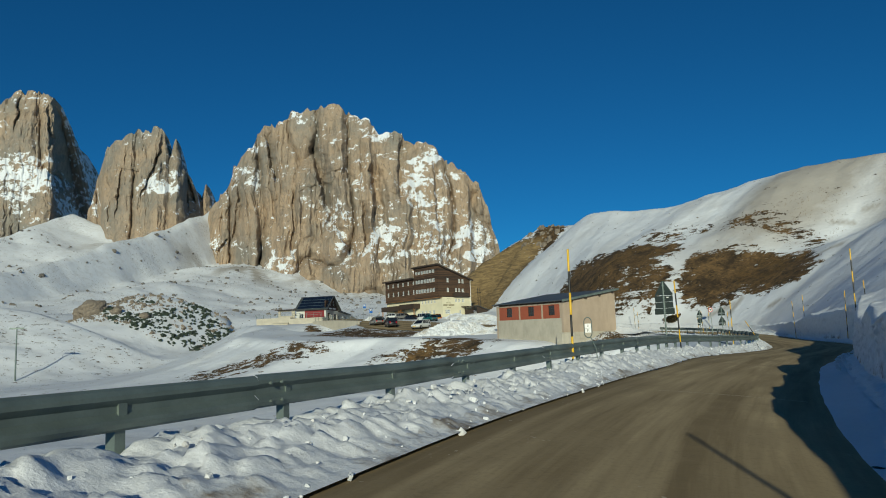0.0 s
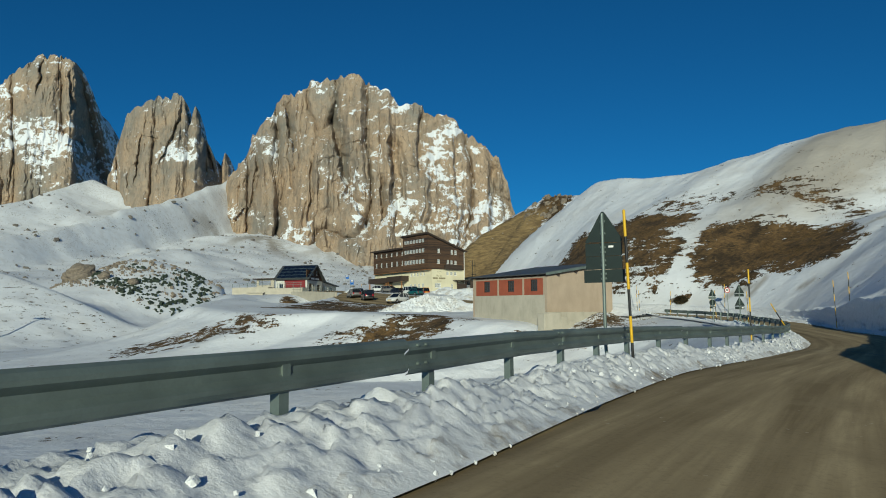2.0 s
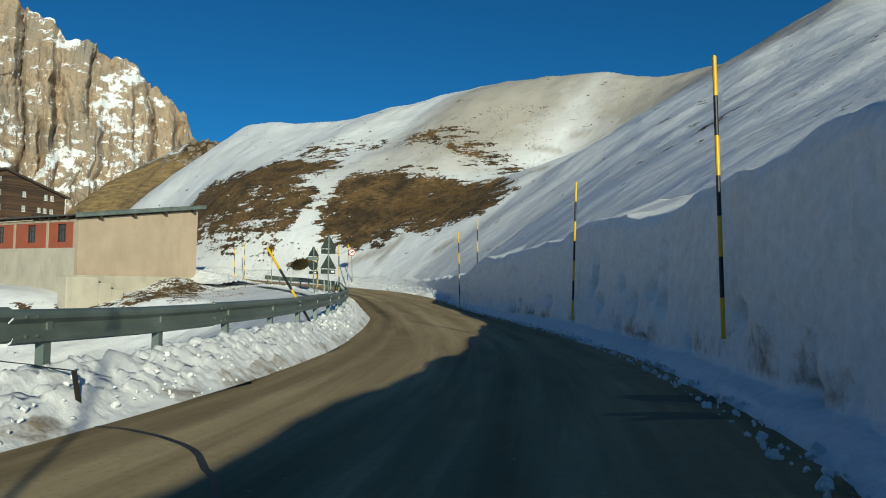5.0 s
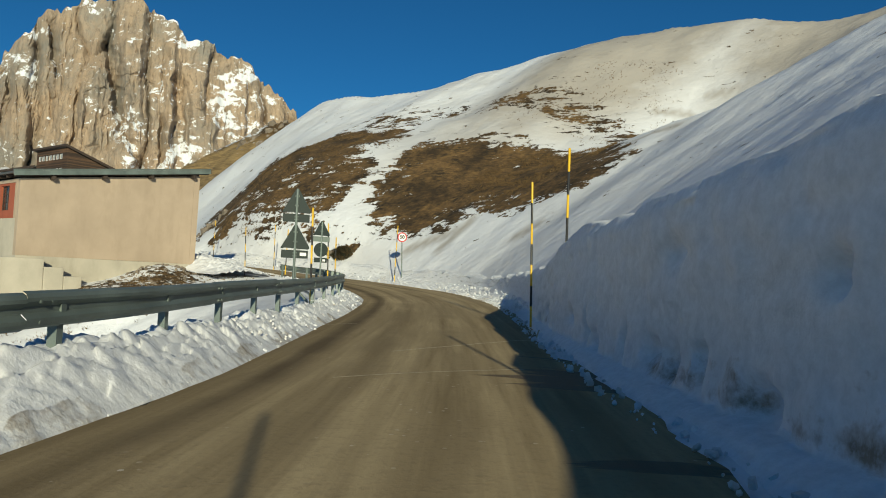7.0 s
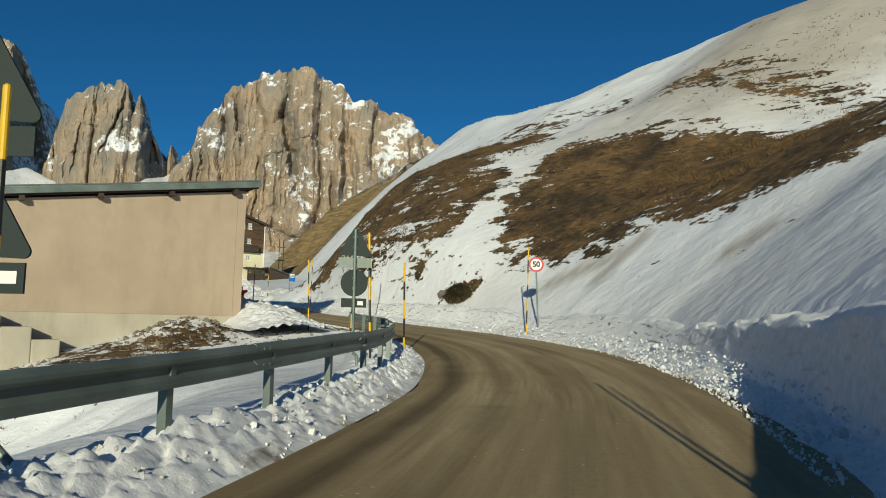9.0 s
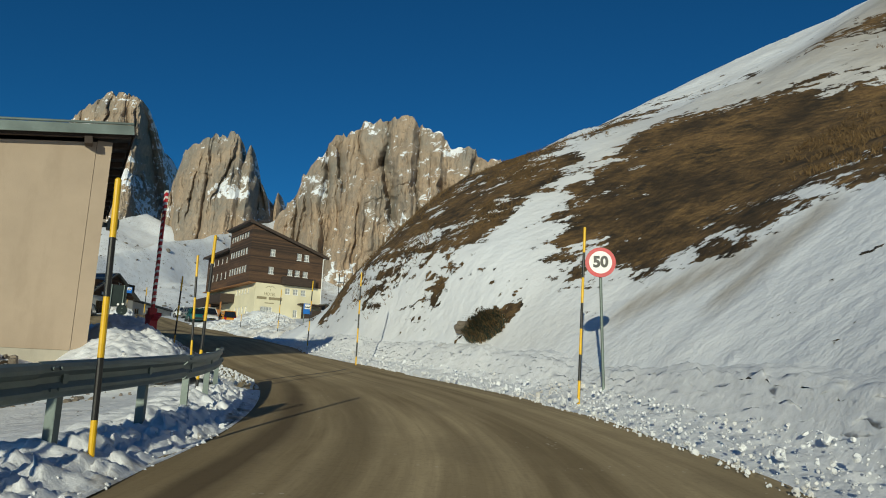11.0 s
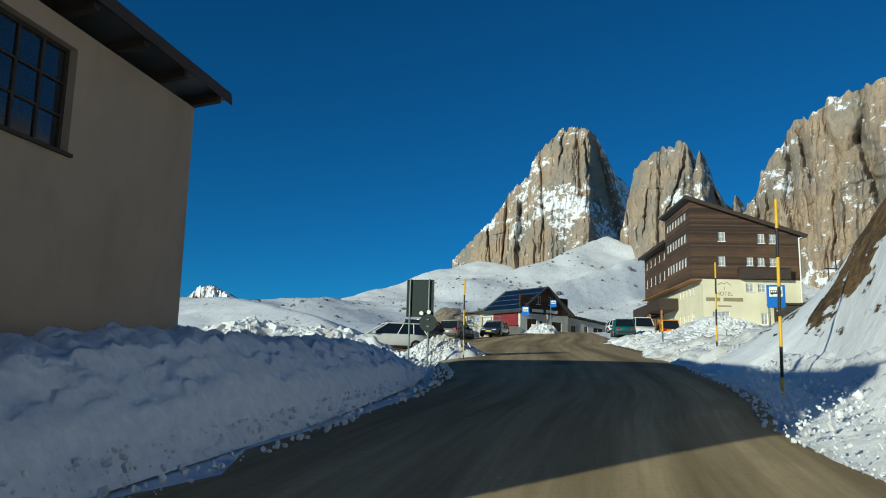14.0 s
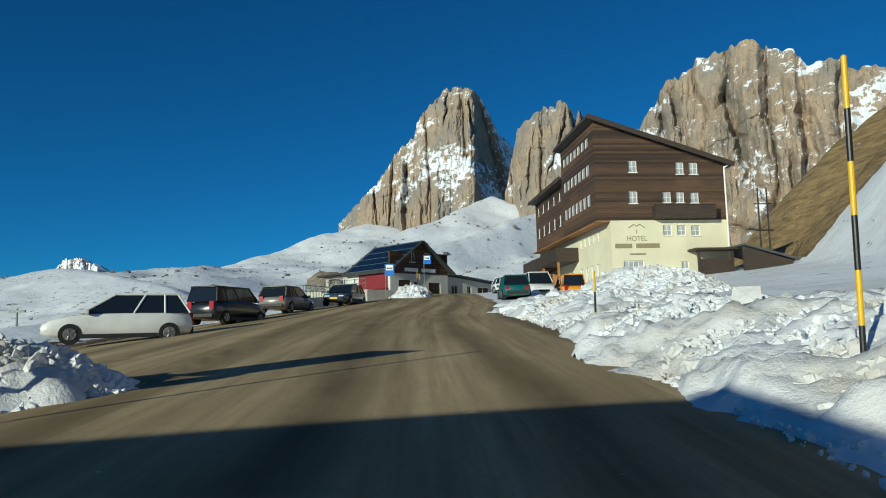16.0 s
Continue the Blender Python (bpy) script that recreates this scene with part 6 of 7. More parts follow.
    part("lettering_bar", boxes((2.85, 4.63, 0.006, 0.018, 9.24, 9.58)), M_TEXT, hotel)
    part("lettering_bar", boxes((2.35, 3.55, 0.006, 0.018, 8.74, 8.86)), M_TEXT, hotel)
    bm = bmesh.new()
    for a_, b_ in (((2.35, 10.75), (2.75, 11.0)), ((2.75, 11.0), (2.95, 10.85)), ((2.95, 10.85), (3.2, 11.02)), ((3.2, 11.02), (3.6, 10.72)), ((2.95, 10.3), (2.95, 10.6))):
        tube(bm, (a_[0], 0.012, a_[1]), (b_[0], 0.012, b_[1]), 0.03, n=6)
    part("emblem", bm, M_TEXT, hotel)
    return hotel


build_hotel()
bm = bmesh.new()
for x_ in (-0.35, 0.35):
    tube(bm, (x_, 0, -2), (x_, 0, 6.2), 0.06, n=8)
for z_ in (1.0, 3.0, 5.0):
    tube(bm, (-0.7, 0, z_), (0.7, 0, z_), 0.05, n=8)
p_ = tagged(part("utility_mast", bm, M_BLACK), "dark steel ladder mast behind the hotel", "mast")
p_.matrix_basis = pose(-7.2, 175.5, 7.5, 0, 0, 44)
# dark lean-to beside the hotel
l_ = thing("lean_to", pose(-7.6, 171.5, 0, 0, 0, 44.8), "dark timber lean-to with a snowy roof", "shed")
part("wall", wall(bmesh.new(), 3.6, (9.0, 8.0), [], 0.2, Matrix.Identity(4), 6.0), M_TIMBER, l_)
part("wall", wall(bmesh.new(), 4.0, (8.0, 8.0), [], 0.2, Matrix.Translation((3.6, 0.21, 0)) @ TURN90, 6.0), M_TIMBER, l_)
r_ = part("roof", boxes((-0.1, 4.1, -0.3, 4.3, 0, 0.14)), M_ROOF, l_)
r_.matrix_basis = Matrix.Translation((0, 0, 9.06)) @ Matrix.Rotation(radians(15.5), 4, "Y")


# ---- the hut with solar panels ----
def build_hut():
    hut = thing("pass_hut", pose(-45.0, 179.3, 0, 0, 0, -7), "pass hut with a solar panel roof and red front", "hut")
    W, L, z0, ez, rz = 4.3, 7.6, 5.5, 10.35, 13.5
    g = Matrix.Translation((0, -W, 0)) @ TURN90          # gable, outside towards +x
    part("gable_wall", wall(bmesh.new(), 2 * W, (9.9, 9.9), [(1.2, 2.9, 6.6, 9.2), (3.4, 3.9, 7.6, 9.0), (5.6, 7.4, 7.4, 9.0)], 0.25, g, z0), M_WHITEWALL, hut)
    for o in ((1.2, 2.9, 6.6, 9.2), (3.4, 3.9, 7.6, 9.0), (5.6, 7.4, 7.4, 9.0)):
        window(hut, g, *o, 2, 1, M_TIMBER, M_GLASS, 0.1, False)
    for a, b, ta, tb in ((0.0, W, ez, rz), (W, 2 * W, rz, ez)):
        op = [(W - a - 1.5, W - a - 0.7, 11.2, 12.3)] if a == 0 else [(0.7, 1.5, 11.2, 12.3)]
        part("gable_wall", wall(bmesh.new(), b - a, (ta, tb), op, 0.25, g @ Matrix.Translation((a, 0, 0)), 9.904), M_BROWN, hut)
        for o in op:
            window(hut, g @ Matrix.Translation((a, 0, 0)), *o, 2, 1, M_WHITE, M_GLASS, 0.08)
    f = Matrix.Translation((-L, -W, 0))
    part("front_wall", wall(bmesh.new(), L - 0.26, (ez, ez), [(0.6, 1.6, 7.0, 9.2), (2.6, 3.8, 8.0, 9.3), (4.6, 5.8, 8.0, 9.3)], 0.25, f, z0), M_WHITEWALL, hut)
    for o in ((0.6, 1.6, 7.0, 9.2), (2.6, 3.8, 8.0, 9.3), (4.6, 5.8, 8.0, 9.3)):
        window(hut, f, *o, 2, 1, M_WHITE, M_GLASS, 0.1)
    part("red_panel", boxes((-L + 2.0, -0.4, -W - 0.05, -W - 0.004, 8.0, 10.0)), M_DARKRED, hut, "dark red front boarding")
    part("back_wall", wall(bmesh.new(), L - 0.26, (ez, ez), [], 0.25, Matrix.Translation((-0.26, W, 0)) @ Matrix.Rotation(radians(180), 4, "Z"), z0), M_WHITEWALL, hut)
    part("end_wall", wall(bmesh.new(), 2 * W, (ez, ez), [], 0.25, Matrix.Translation((-L - 0.26, W, 0)) @ Matrix.Rotation(radians(-90), 4, "Z"), z0), M_WHITEWALL, hut)
    a = math.atan2(rz - ez, W)
    run = W / math.cos(a) + 0.7
    for k, sgn in enumerate((-1, 1)):
        r = part("roof", boxes((-L - 0.6, 0.7, 0.0, run, 0.02, 0.2)), M_ROOF, hut, "steep dark roof")
        r.matrix_basis = Matrix.Translation((0, 0, rz)) @ (Matrix.Rotation(radians(180), 4, "Z") @ Matrix.Translation((L - 0.1, 0, 0)) if sgn < 0 else Matrix.Identity(4)) @ Matrix.Rotation(-a, 4, "X")
        if sgn < 0:
            for i in range(8):
                for j in range(4):
                    x, y = -L - 0.4 + i * 1.01 + 0.0, 0.35 + j * 1.32
                    p = part("solar_panel", boxes((x, x + 0.96, y, y + 1.22, 0.205, 0.24)), M_SOLAR, r)
                    part("panel_frame", boxes((x - 0.02, x + 0.98, y + 1.222, y + 1.262, 0.205, 0.25)), M_STEEL, p)
    part("name_board", boxes((0.02, 0.06, -2.6, 2.6, 9.95, 10.75)), M_TIMBER, hut, "board with pale lettering that cannot be read")
    for y0, y1 in ((-2.3, -0.3), (0.2, 2.3)):
        part("lettering_bar", boxes((0.064, 0.07, y0, y1, 10.15, 10.55)), M_WHITE, hut)
    # low annexe behind
    an = part("annexe", wall(bmesh.new(), 9.5, (9.9, 9.0), [(1.0, 2.0, 7.6, 8.8), (3.6, 4.3, 7.8, 8.8), (5.4, 7.4, 7.8, 8.7)], 0.25, Matrix.Translation((-0.4, W + 0.01, 0)) @ TURN90, z0), M_WHITEWALL, hut)
    for o in ((1.0, 2.0, 7.6, 8.8), (3.6, 4.3, 7.8, 8.8), (5.4, 7.4, 7.8, 8.7)):
        window(an, Matrix.Translation((-0.4, W + 0.01, 0)) @ TURN90, *o, 2, 1, M_WHITE, M_GLASS, 0.1)
    part("annexe_wall", boxes((-6, -0.4, W + 9.27, W + 9.51, z0, 9.0)), M_WHITEWALL, hut)
    r = part("annexe_roof", boxes((-6.2, 0.2, 0, 10.4, 0, 0.18)), M_ROOF, hut)
    r.matrix_basis = Matrix.Translation((0, W, 10.0)) @ Matrix.Rotation(radians(-5.5), 4, "X")
    # terrace and kiosk on the valley side
    part("terrace", boxes((-17, -L - 0.3, -W - 3.5, W, 4.0, 8.3), (-L - 0.3, 0.5, -W - 3.5, -W - 0.3, 4.0, 8.0)), M_CONCRETE, hut, "pale concrete terrace")
    k = part("kiosk", wall(bmesh.new(), 4.5, (10.3, 10.3), [(0.6, 3.6, 8.9, 10.0)], 0.2, Matrix.Translation((-13.0, -W + 0.5, 0)), 8.304), M_CONCRETE, hut)
    part("kiosk_roof", boxes((-13.6, -7.9, -W - 0.4, 1.0, 10.304, 10.5)), M_TIMBER, k)
    for i in range(10):
        x = -17 + i * 1.9
        p = part("railing_post", boxes((x - 0.04, x + 0.04, -W - 3.45, -W - 3.37, 8.0, 9.25)), M_STEEL, hut)
    for z in (8.7, 9.15):
        part("railing_bar", boxes((-17, 0.3, -W - 3.43, -W - 3.39, z, z + 0.05)), M_STEEL, hut)
    return hut


build_hut()


def retaining_wall():
    """Concrete wall with a railing that holds the yard up over the slope."""
    s = thing("retaining_wall", pose(0, 0, 0), "pale concrete retaining wall with a steel railing", "retaining wall")
    line = [Vector((-47.0, 168.5, 7.0)), Vector((-40.0, 160.5, 6.7)), Vector((-32.5, 152.0, 6.1))]
    for a, b in zip(line[:-1], line[1:]):
        d = (b - a).xy
        m = Matrix.Translation((a.x, a.y, 0)) @ Matrix.Rotation(math.atan2(d.y, d.x), 4, "Z")
        p = part("wall", wall(bmesh.new(), d.length - 0.004, (a.z, b.z), [], 0.4, m, 1.5), M_CONCRETE, s)
        n = int(d.length / 1.6)
        for k in range(n):
            q = a.lerp(b, (k + 0.5) / n)
            post = part("railing_post", boxes((-0.03, 0.03, -0.03, 0.03, -0.1, 0.95)), M_STEEL, s)
            post.matrix_basis = Matrix.Translation((q.x, q.y, q.z)) @ m.to_3x3().to_4x4() @ Matrix.Translation((0, 0.2, 0))
        for up in (0.5, 0.92):
            bm = bmesh.new()
            side = (m.to_3x3() @ Vector((0, 0.2, 0)))
            tube(bm, a + side + Vector((0, 0, up)), b + side + Vector((0, 0, up)), 0.028, n=8)
            part("railing_bar", bm, M_STEEL, s)
    return s


retaining_wall()


def stone_house(m, w, d, h):
    s = thing("stone_store", m, "small square concrete store with a flat roof", "store", "concrete stores below the hut")
    part("wall", wall(bmesh.new(), w, (h, h), [(w * 0.55, w * 0.8, 0.2, h * 0.75)], 0.2, Matrix.Identity(4), -2.0), M_CONCRETE, s)
    part("wall", boxes((0, 0.2, 0.201, d, -2.0, h)), M_CONCRETE, s)
    part("wall", boxes((w - 0.2, w, 0.201, d, -2.0, h)), M_CONCRETE, s)
    part("wall", boxes((0.201, w - 0.201, d - 0.2, d, -2.0, h)), M_CONCRETE, s)
    part("roof", boxes((-0.2, w + 0.2, -0.2, d + 0.2, h + 0.004, h + 0.22), bevel=0.02), M_CONCRETE, s)
    return s


stone_house(pose(-55.0, 163.5, 3.2, 0, 0, 15), 3.2, 3.0, 3.4)
stone_house(pose(-60.0, 163.8, 2.2, 0, 0, 15), 3.0, 3.0, 2.2)


def board_sign(m, w, h, z, mat, label):
    s = thing("sign_board", m, label, "sign board")
    for x in (-w * 0.36, w * 0.36):
        bm = bmesh.new()
        tube(bm, (x, 0.06, -1.5), (x, 0.06, z + h), 0.06, n=10)
        part("post", bm, M_STEEL, s)
    p = part("board", boxes((-w / 2, w / 2, -0.03, 0.03, z, z + h), bevel=0.01), mat, s)
    for k in range(3):
        part("lettering_bar", boxes((-w * 0.38, w * 0.38, -0.038, -0.032, z + h * (0.2 + 0.26 * k), z + h * (0.32 + 0.26 * k))), M_WHITE, p)
    return s


board_sign(pose(-57, 205, 7.0, 0, 0, 38), 2.2, 2.4, 1.8, grained("brown_red_board", (0.16, 0.035, 0.025), 0.5, 0.2, 2.0), "brown sign board with pale unreadable lines")


# ---- parked cars ----
M_TYRE = grained("tyre_rubber", (0.012, 0.012, 0.012), 0.85, 0.3, 6.0)
M_RIM = grained("alloy_rim", (0.35, 0.35, 0.36), 0.35, 0.2, 4.0, metal=0.8)
M_TAIL = material("red_tail_light", (0.35, 0.01, 0.012), 0.2)
M_HEAD = material("clear_head_light", (0.6, 0.62, 0.64), 0.12)
M_CARGLASS = material("tinted_car_glass", (0.012, 0.015, 0.018), 0.06, 0.0, 0.8)
M_TRIM = grained("black_plastic_trim", (0.018, 0.018, 0.019), 0.6, 0.3, 5.0)


def car_paint(name, c):
    m = grained(name, c, 0.3, 0.12, 1.5, bump=0.0)
    m.node_tree.nodes["Principled BSDF"].inputs["Coat Weight"].default_value = 0.6
    return m


def car(m, paint, label, length=4.5, width=1.8, height=1.55, van=False, group="cars in the yard"):
    """A parked car, nose towards +x."""
    c = thing("car", m, label, "car", group)
    hw, belt = width / 2, height * 0.60
    nose = length / 2
    # stations: x, lower z, upper z, half width
    st = [(-nose, 0.42, belt * 0.80, 0.78), (-nose + 0.12, 0.30, belt * 0.96, 0.93), (-nose + 0.9, 0.22, belt, 1.0), (0, 0.20, belt, 1.0), (nose * 0.36, 0.20, belt * 0.985, 1.0),
          (nose * 0.62, 0.21, belt * 0.93, 0.99), (nose - 0.30, 0.26, belt * 0.80, 0.93), (nose - 0.05, 0.34, belt * 0.64, 0.80), (nose, 0.40, belt * 0.55, 0.70)]
    verts, faces = [], []
    for x, a, b, k in st:
        w = hw * k
        verts += [(x, y, z) for y, z in ((-w * 0.86, a), (-w, a + 0.12), (-w, (a + b) / 2), (-w * 0.965, b - 0.06), (-w * 0.90, b), (w * 0.90, b), (w * 0.965, b - 0.06), (w, (a + b) / 2), (w, a + 0.12), (w * 0.86, a))]
    for i in range(len(st) - 1):
        for j in range(10):
            faces.append((i * 10 + j, i * 10 + (j + 1) % 10, i * 10 + 10 + (j + 1) % 10, i * 10 + 10 + j))
    faces += [tuple(range(9, -1, -1)), tuple(range(len(st) * 10 - 10, len(st) * 10))]
    body = mesh_object("body", verts, faces, paint, c, True)
    # glasshouse and roof
    x0, x1, x2, x3 = (-nose + 0.10, -nose + 0.48, nose * 0.06, nose * 0.50) if van == "suv" else (-nose + 0.12, -nose + 0.30, nose * 0.30, nose * 0.62) if van else (-nose + 0.22, -nose + 0.85, nose * 0.10, nose * 0.52)
    gv = []
    for f, z in ((0.0, belt - 0.01), (1.0, height - 0.06)):
        w = hw * (0.90 - 0.14 * f)
        xa, xb = x0 + (x1 - x0) * f, x3 + (x2 - x3) * f
        gv += [(xa, -w, z), (xb, -w, z), (xb, w, z), (xa, w, z)]
    glass = mesh_object("glasshouse", gv, [(0, 1, 5, 4), (1, 2, 6, 5), (2, 3, 7, 6), (3, 0, 4, 7), (4, 5, 6, 7), (3, 2, 1, 0)], M_CARGLASS, c)
    bm = bmesh.new()
    w = hw * 0.76
    box(bm, x1 - 0.10, x2 + 0.08, -w - 0.02, w + 0.02, height - 0.075, height, bevel=0.03)
    part("roof", bm, paint, c, smooth_faces=True)
    for y in (-1, 1):
        for xa, xb in ((x0, x1), (x3, x2), ((x0 + x3) * 0.5 + 0.1, (x1 + x2) * 0.5 + 0.05), (x0 + (x3 - x0) * 0.24, x1 + (x2 - x1) * 0.22)):
            bm = bmesh.new()
            tube(bm, (xa, y * hw * 0.905, belt), (xb, y * hw * 0.765, height - 0.05), 0.035, n=6)
            part("pillar", bm, paint, c)
        bm = bmesh.new()
        box(bm, nose * 0.40, nose * 0.46, y * hw * 0.96, y * hw * 1.12, belt - 0.02, belt + 0.14, bevel=0.02)
        part("mirror", bm, paint, c)
        part("sill", boxes((-nose * 0.5, nose * 0.5, y * hw * 1.0 - 0.02, y * hw * 1.0 + 0.02, 0.2, 0.34), bevel=0.01), M_TRIM, c)
        part("head_light", boxes((nose - 0.24, nose - 0.06, y * hw * 0.52 - 0.18, y * hw * 0.52 + 0.18, belt * 0.62, belt * 0.74), bevel=0.03), M_HEAD, c)
        part("tail_light", boxes((-nose - 0.01, -nose + 0.10, y * hw * 0.66 - 0.12, y * hw * 0.66 + 0.12, belt * 0.66, belt * (1.0 if van else 0.84)), bevel=0.02), M_TAIL, c)
        for x in (-nose + 0.78, nose - 0.86):
            r = 0.34
            bm = bmesh.new()
            tube(bm, (x, y * (hw - 0.20), r), (x, y * (hw + 0.012), r), r, n=24)
            wheel = part("wheel", bm, M_TYRE, c)
            bm = bmesh.new()
            tube(bm, (x, y * (hw + 0.0), r), (x, y * (hw + 0.024), r), 0.21, 0.19, n=20)
            for k in range(5):
                a = k * 1.2566
                tube(bm, (x, y * (hw + 0.03), r), (x + 0.19 * math.cos(a), y * (hw + 0.03), r + 0.19 * math.sin(a)), 0.03, n=6)
            part("rim", bm, M_RIM, wheel)
    part("grille", boxes((nose - 0.03, nose + 0.012, -hw * 0.42, hw * 0.42, belt * 0.44, belt * 0.56), bevel=0.01), M_TRIM, c)
    part("bumper", boxes((-nose - 0.04, -nose + 0.1, -hw * 0.74, hw * 0.74, 0.34, 0.52), bevel=0.03), M_TRIM, c)
    part("number_plate", boxes((nose + 0.013, nose + 0.02, -0.25, 0.25, 0.42, 0.53)), M_YELLOW, c)
    return c


def on_ground(x, y, heading, up=0.0):
    i = int(np.argmin((ROAD[:, 0] - x) ** 2 + (ROAD[:, 1] - y) ** 2))
    p, d, r = road_frame(i)
    side = abs((x - p[0]) * r[0] + (y - p[1]) * r[1])
    z = p[2] - float(yard_drop(side)) if side < left_edge(p[1]) else float(land(x, y))
    return pose(x, y, z + up, 0, 0, heading)


P_WHITE = car_paint("white_car_paint", (0.72, 0.72, 0.70))
P_GREY = car_paint("grey_car_paint", (0.20, 0.19, 0.175))
P_BLUE = car_paint("slate_blue_car_paint", (0.05, 0.075, 0.10))
P_BLACK = car_paint("black_car_paint", (0.012, 0.012, 0.014))
P_GREEN = car_paint("teal_green_car_paint", (0.01, 0.10, 0.10))
P_ORANGE = car_paint("orange_machine_paint", (0.65, 0.26, 0.02))
car(on_ground(-16.3, 131.1, -113), P_WHITE, "white sport utility car parked in the yard", 4.65, 1.88, 1.68, "suv")
car(on_ground(-27.6, 147.2, 118), P_GREY, "grey coupe-like utility car seen from behind", 4.7, 1.9, 1.6, "suv")
car(on_ground(-27.9, 152.2, -60), P_BLUE, "slate-blue estate car with its nose to the road", 4.7, 1.8, 1.5)
car(on_ground(-23.4, 140.2, 112), P_BLACK, "black box-shaped van with red tail lights", 4.6, 1.85, 1.85, True)
car(on_ground(-17.6, 157.2, 130), P_GREEN, "teal-green estate car parked by the hotel", 4.5, 1.75, 1.55, False, "cars by the hotel")
car(on_ground(-19.0, 162.2, -45), P_WHITE, "white delivery van beside the hotel entrance", 4.6, 1.8, 2.0, True, "cars by the hotel")
car(on_ground(-17.2, 163.6, 130), P_ORANGE, "orange utility vehicle beside the hotel entrance", 4.0, 1.7, 1.9, True, "cars by the hotel")
for k_, (x_, y_, pp) in enumerate(((-22.5, 166.5, P_BLACK), (-25.0, 169.0, P_GREY), (-27.6, 171.5, P_WHITE))):
    car(on_ground(x_, y_, -40 + 6 * k_), pp, ("black", "grey", "white")[k_] + " car parked along the hotel terrace", 4.4, 1.75, 1.5, False, "cars by the hotel")


# ---- rocks, shrubs and dry grass ----
def stones(name, label, places, mat, category="rocks"):
    return scatter(name, label, places, mat, category)


rng_ = np.random.default_rng(8)
far_rocks = []
for _ in range(6000):
    x_, y_ = rng_.uniform(-1250, 60), rng_.uniform(330, 1260)
    far_rocks.append(((x_, y_, float(0)), 0.7 + 5.5 * rng_.random() ** 7))
_z = land(np.array([p[0][0] for p in far_rocks]), np.array([p[0][1] for p in far_rocks]))
far_rocks = [((p[0][0], p[0][1], _z[i] + 0.1), p[1]) for i, p in enumerate(far_rocks)]
stones("boulders", "grey boulders strewn over the snow slopes", far_rocks, grained("grey_rock", (0.16, 0.145, 0.13), 0.95, 0.4, 0.2, bump=0.5, distance=0.2))

M_PINE = grained("dwarf_pine_needles", (0.03, 0.045, 0.03), 0.9, 0.4, 2.0)
shrubs, mound_rocks = [], []
while len(shrubs) < 1100:
    a_, r_ = rng_.uniform(0, 6.28), math.sqrt(rng_.random())
    x_, y_ = -132 + 55 * r_ * math.cos(a_), 276 + 26 * r_ * math.sin(a_)
    thick_ = 0.62 - 0.24 * smooth(-165, -105, x_) + 0.10 * smooth(255, 290, y_)
    if float(fbm(np.array(x_ / 7), np.array(y_ / 7), 3, 19)) > thick_:
        shrubs.append(((x_, y_, 0.0), 0.5 + 1.3 * rng_.random() ** 3))
    elif len(mound_rocks) < 1500:
        mound_rocks.append(((x_, y_, 0.0), 0.25 + 1.3 * rng_.random() ** 4))
for name_, label_, list_, mat_, cat_ in (("dwarf_pines", "dark dwarf pine clumps on a snowy mound", shrubs, M_PINE, "shrubs"), ("mound_rocks", "grey stones poking through snow on the mound", mound_rocks, M_STONE, "rocks")):
    _z = land(np.array([p[0][0] for p in list_]), np.array([p[0][1] for p in list_]))
    stones(name_, label_, [((p[0][0], p[0][1], _z[i] + 0.15), p[1]) for i, p in enumerate(list_)], mat_, cat_)

near = []
for cx_, cy_, rr_, n_, sz_ in ((13.0, 96.0, 1.8, 160, 0.20), (16.5, 96.5, 1.8, 110, 0.12), (12.0, 93.5, 2.5, 60, 0.16), (9.5, 131, 2.5, 70, 0.6), (10, 194, 6, 60, 1.2)):
    for _ in range(n_):
        a_, r_ = rng_.uniform(0, 6.28), math.sqrt(rng_.random()) * rr_
        near.append(((cx_ + r_ * math.cos(a_), cy_ + r_ * math.sin(a_), 0.0), sz_ * (0.25 + rng_.random() ** 2)))
_z = land(np.array([p[0][0] for p in near]), np.array([p[0][1] for p in near]))
stones("stones", "brown stones lying in the thawed turf", [((p[0][0], p[0][1], _z[i]), p[1]) for i, p in enumerate(near)], M_STONE)

M_GRASS = grained("dry_grass", (0.17, 0.105, 0.045), 0.9, 0.4, 0.6)


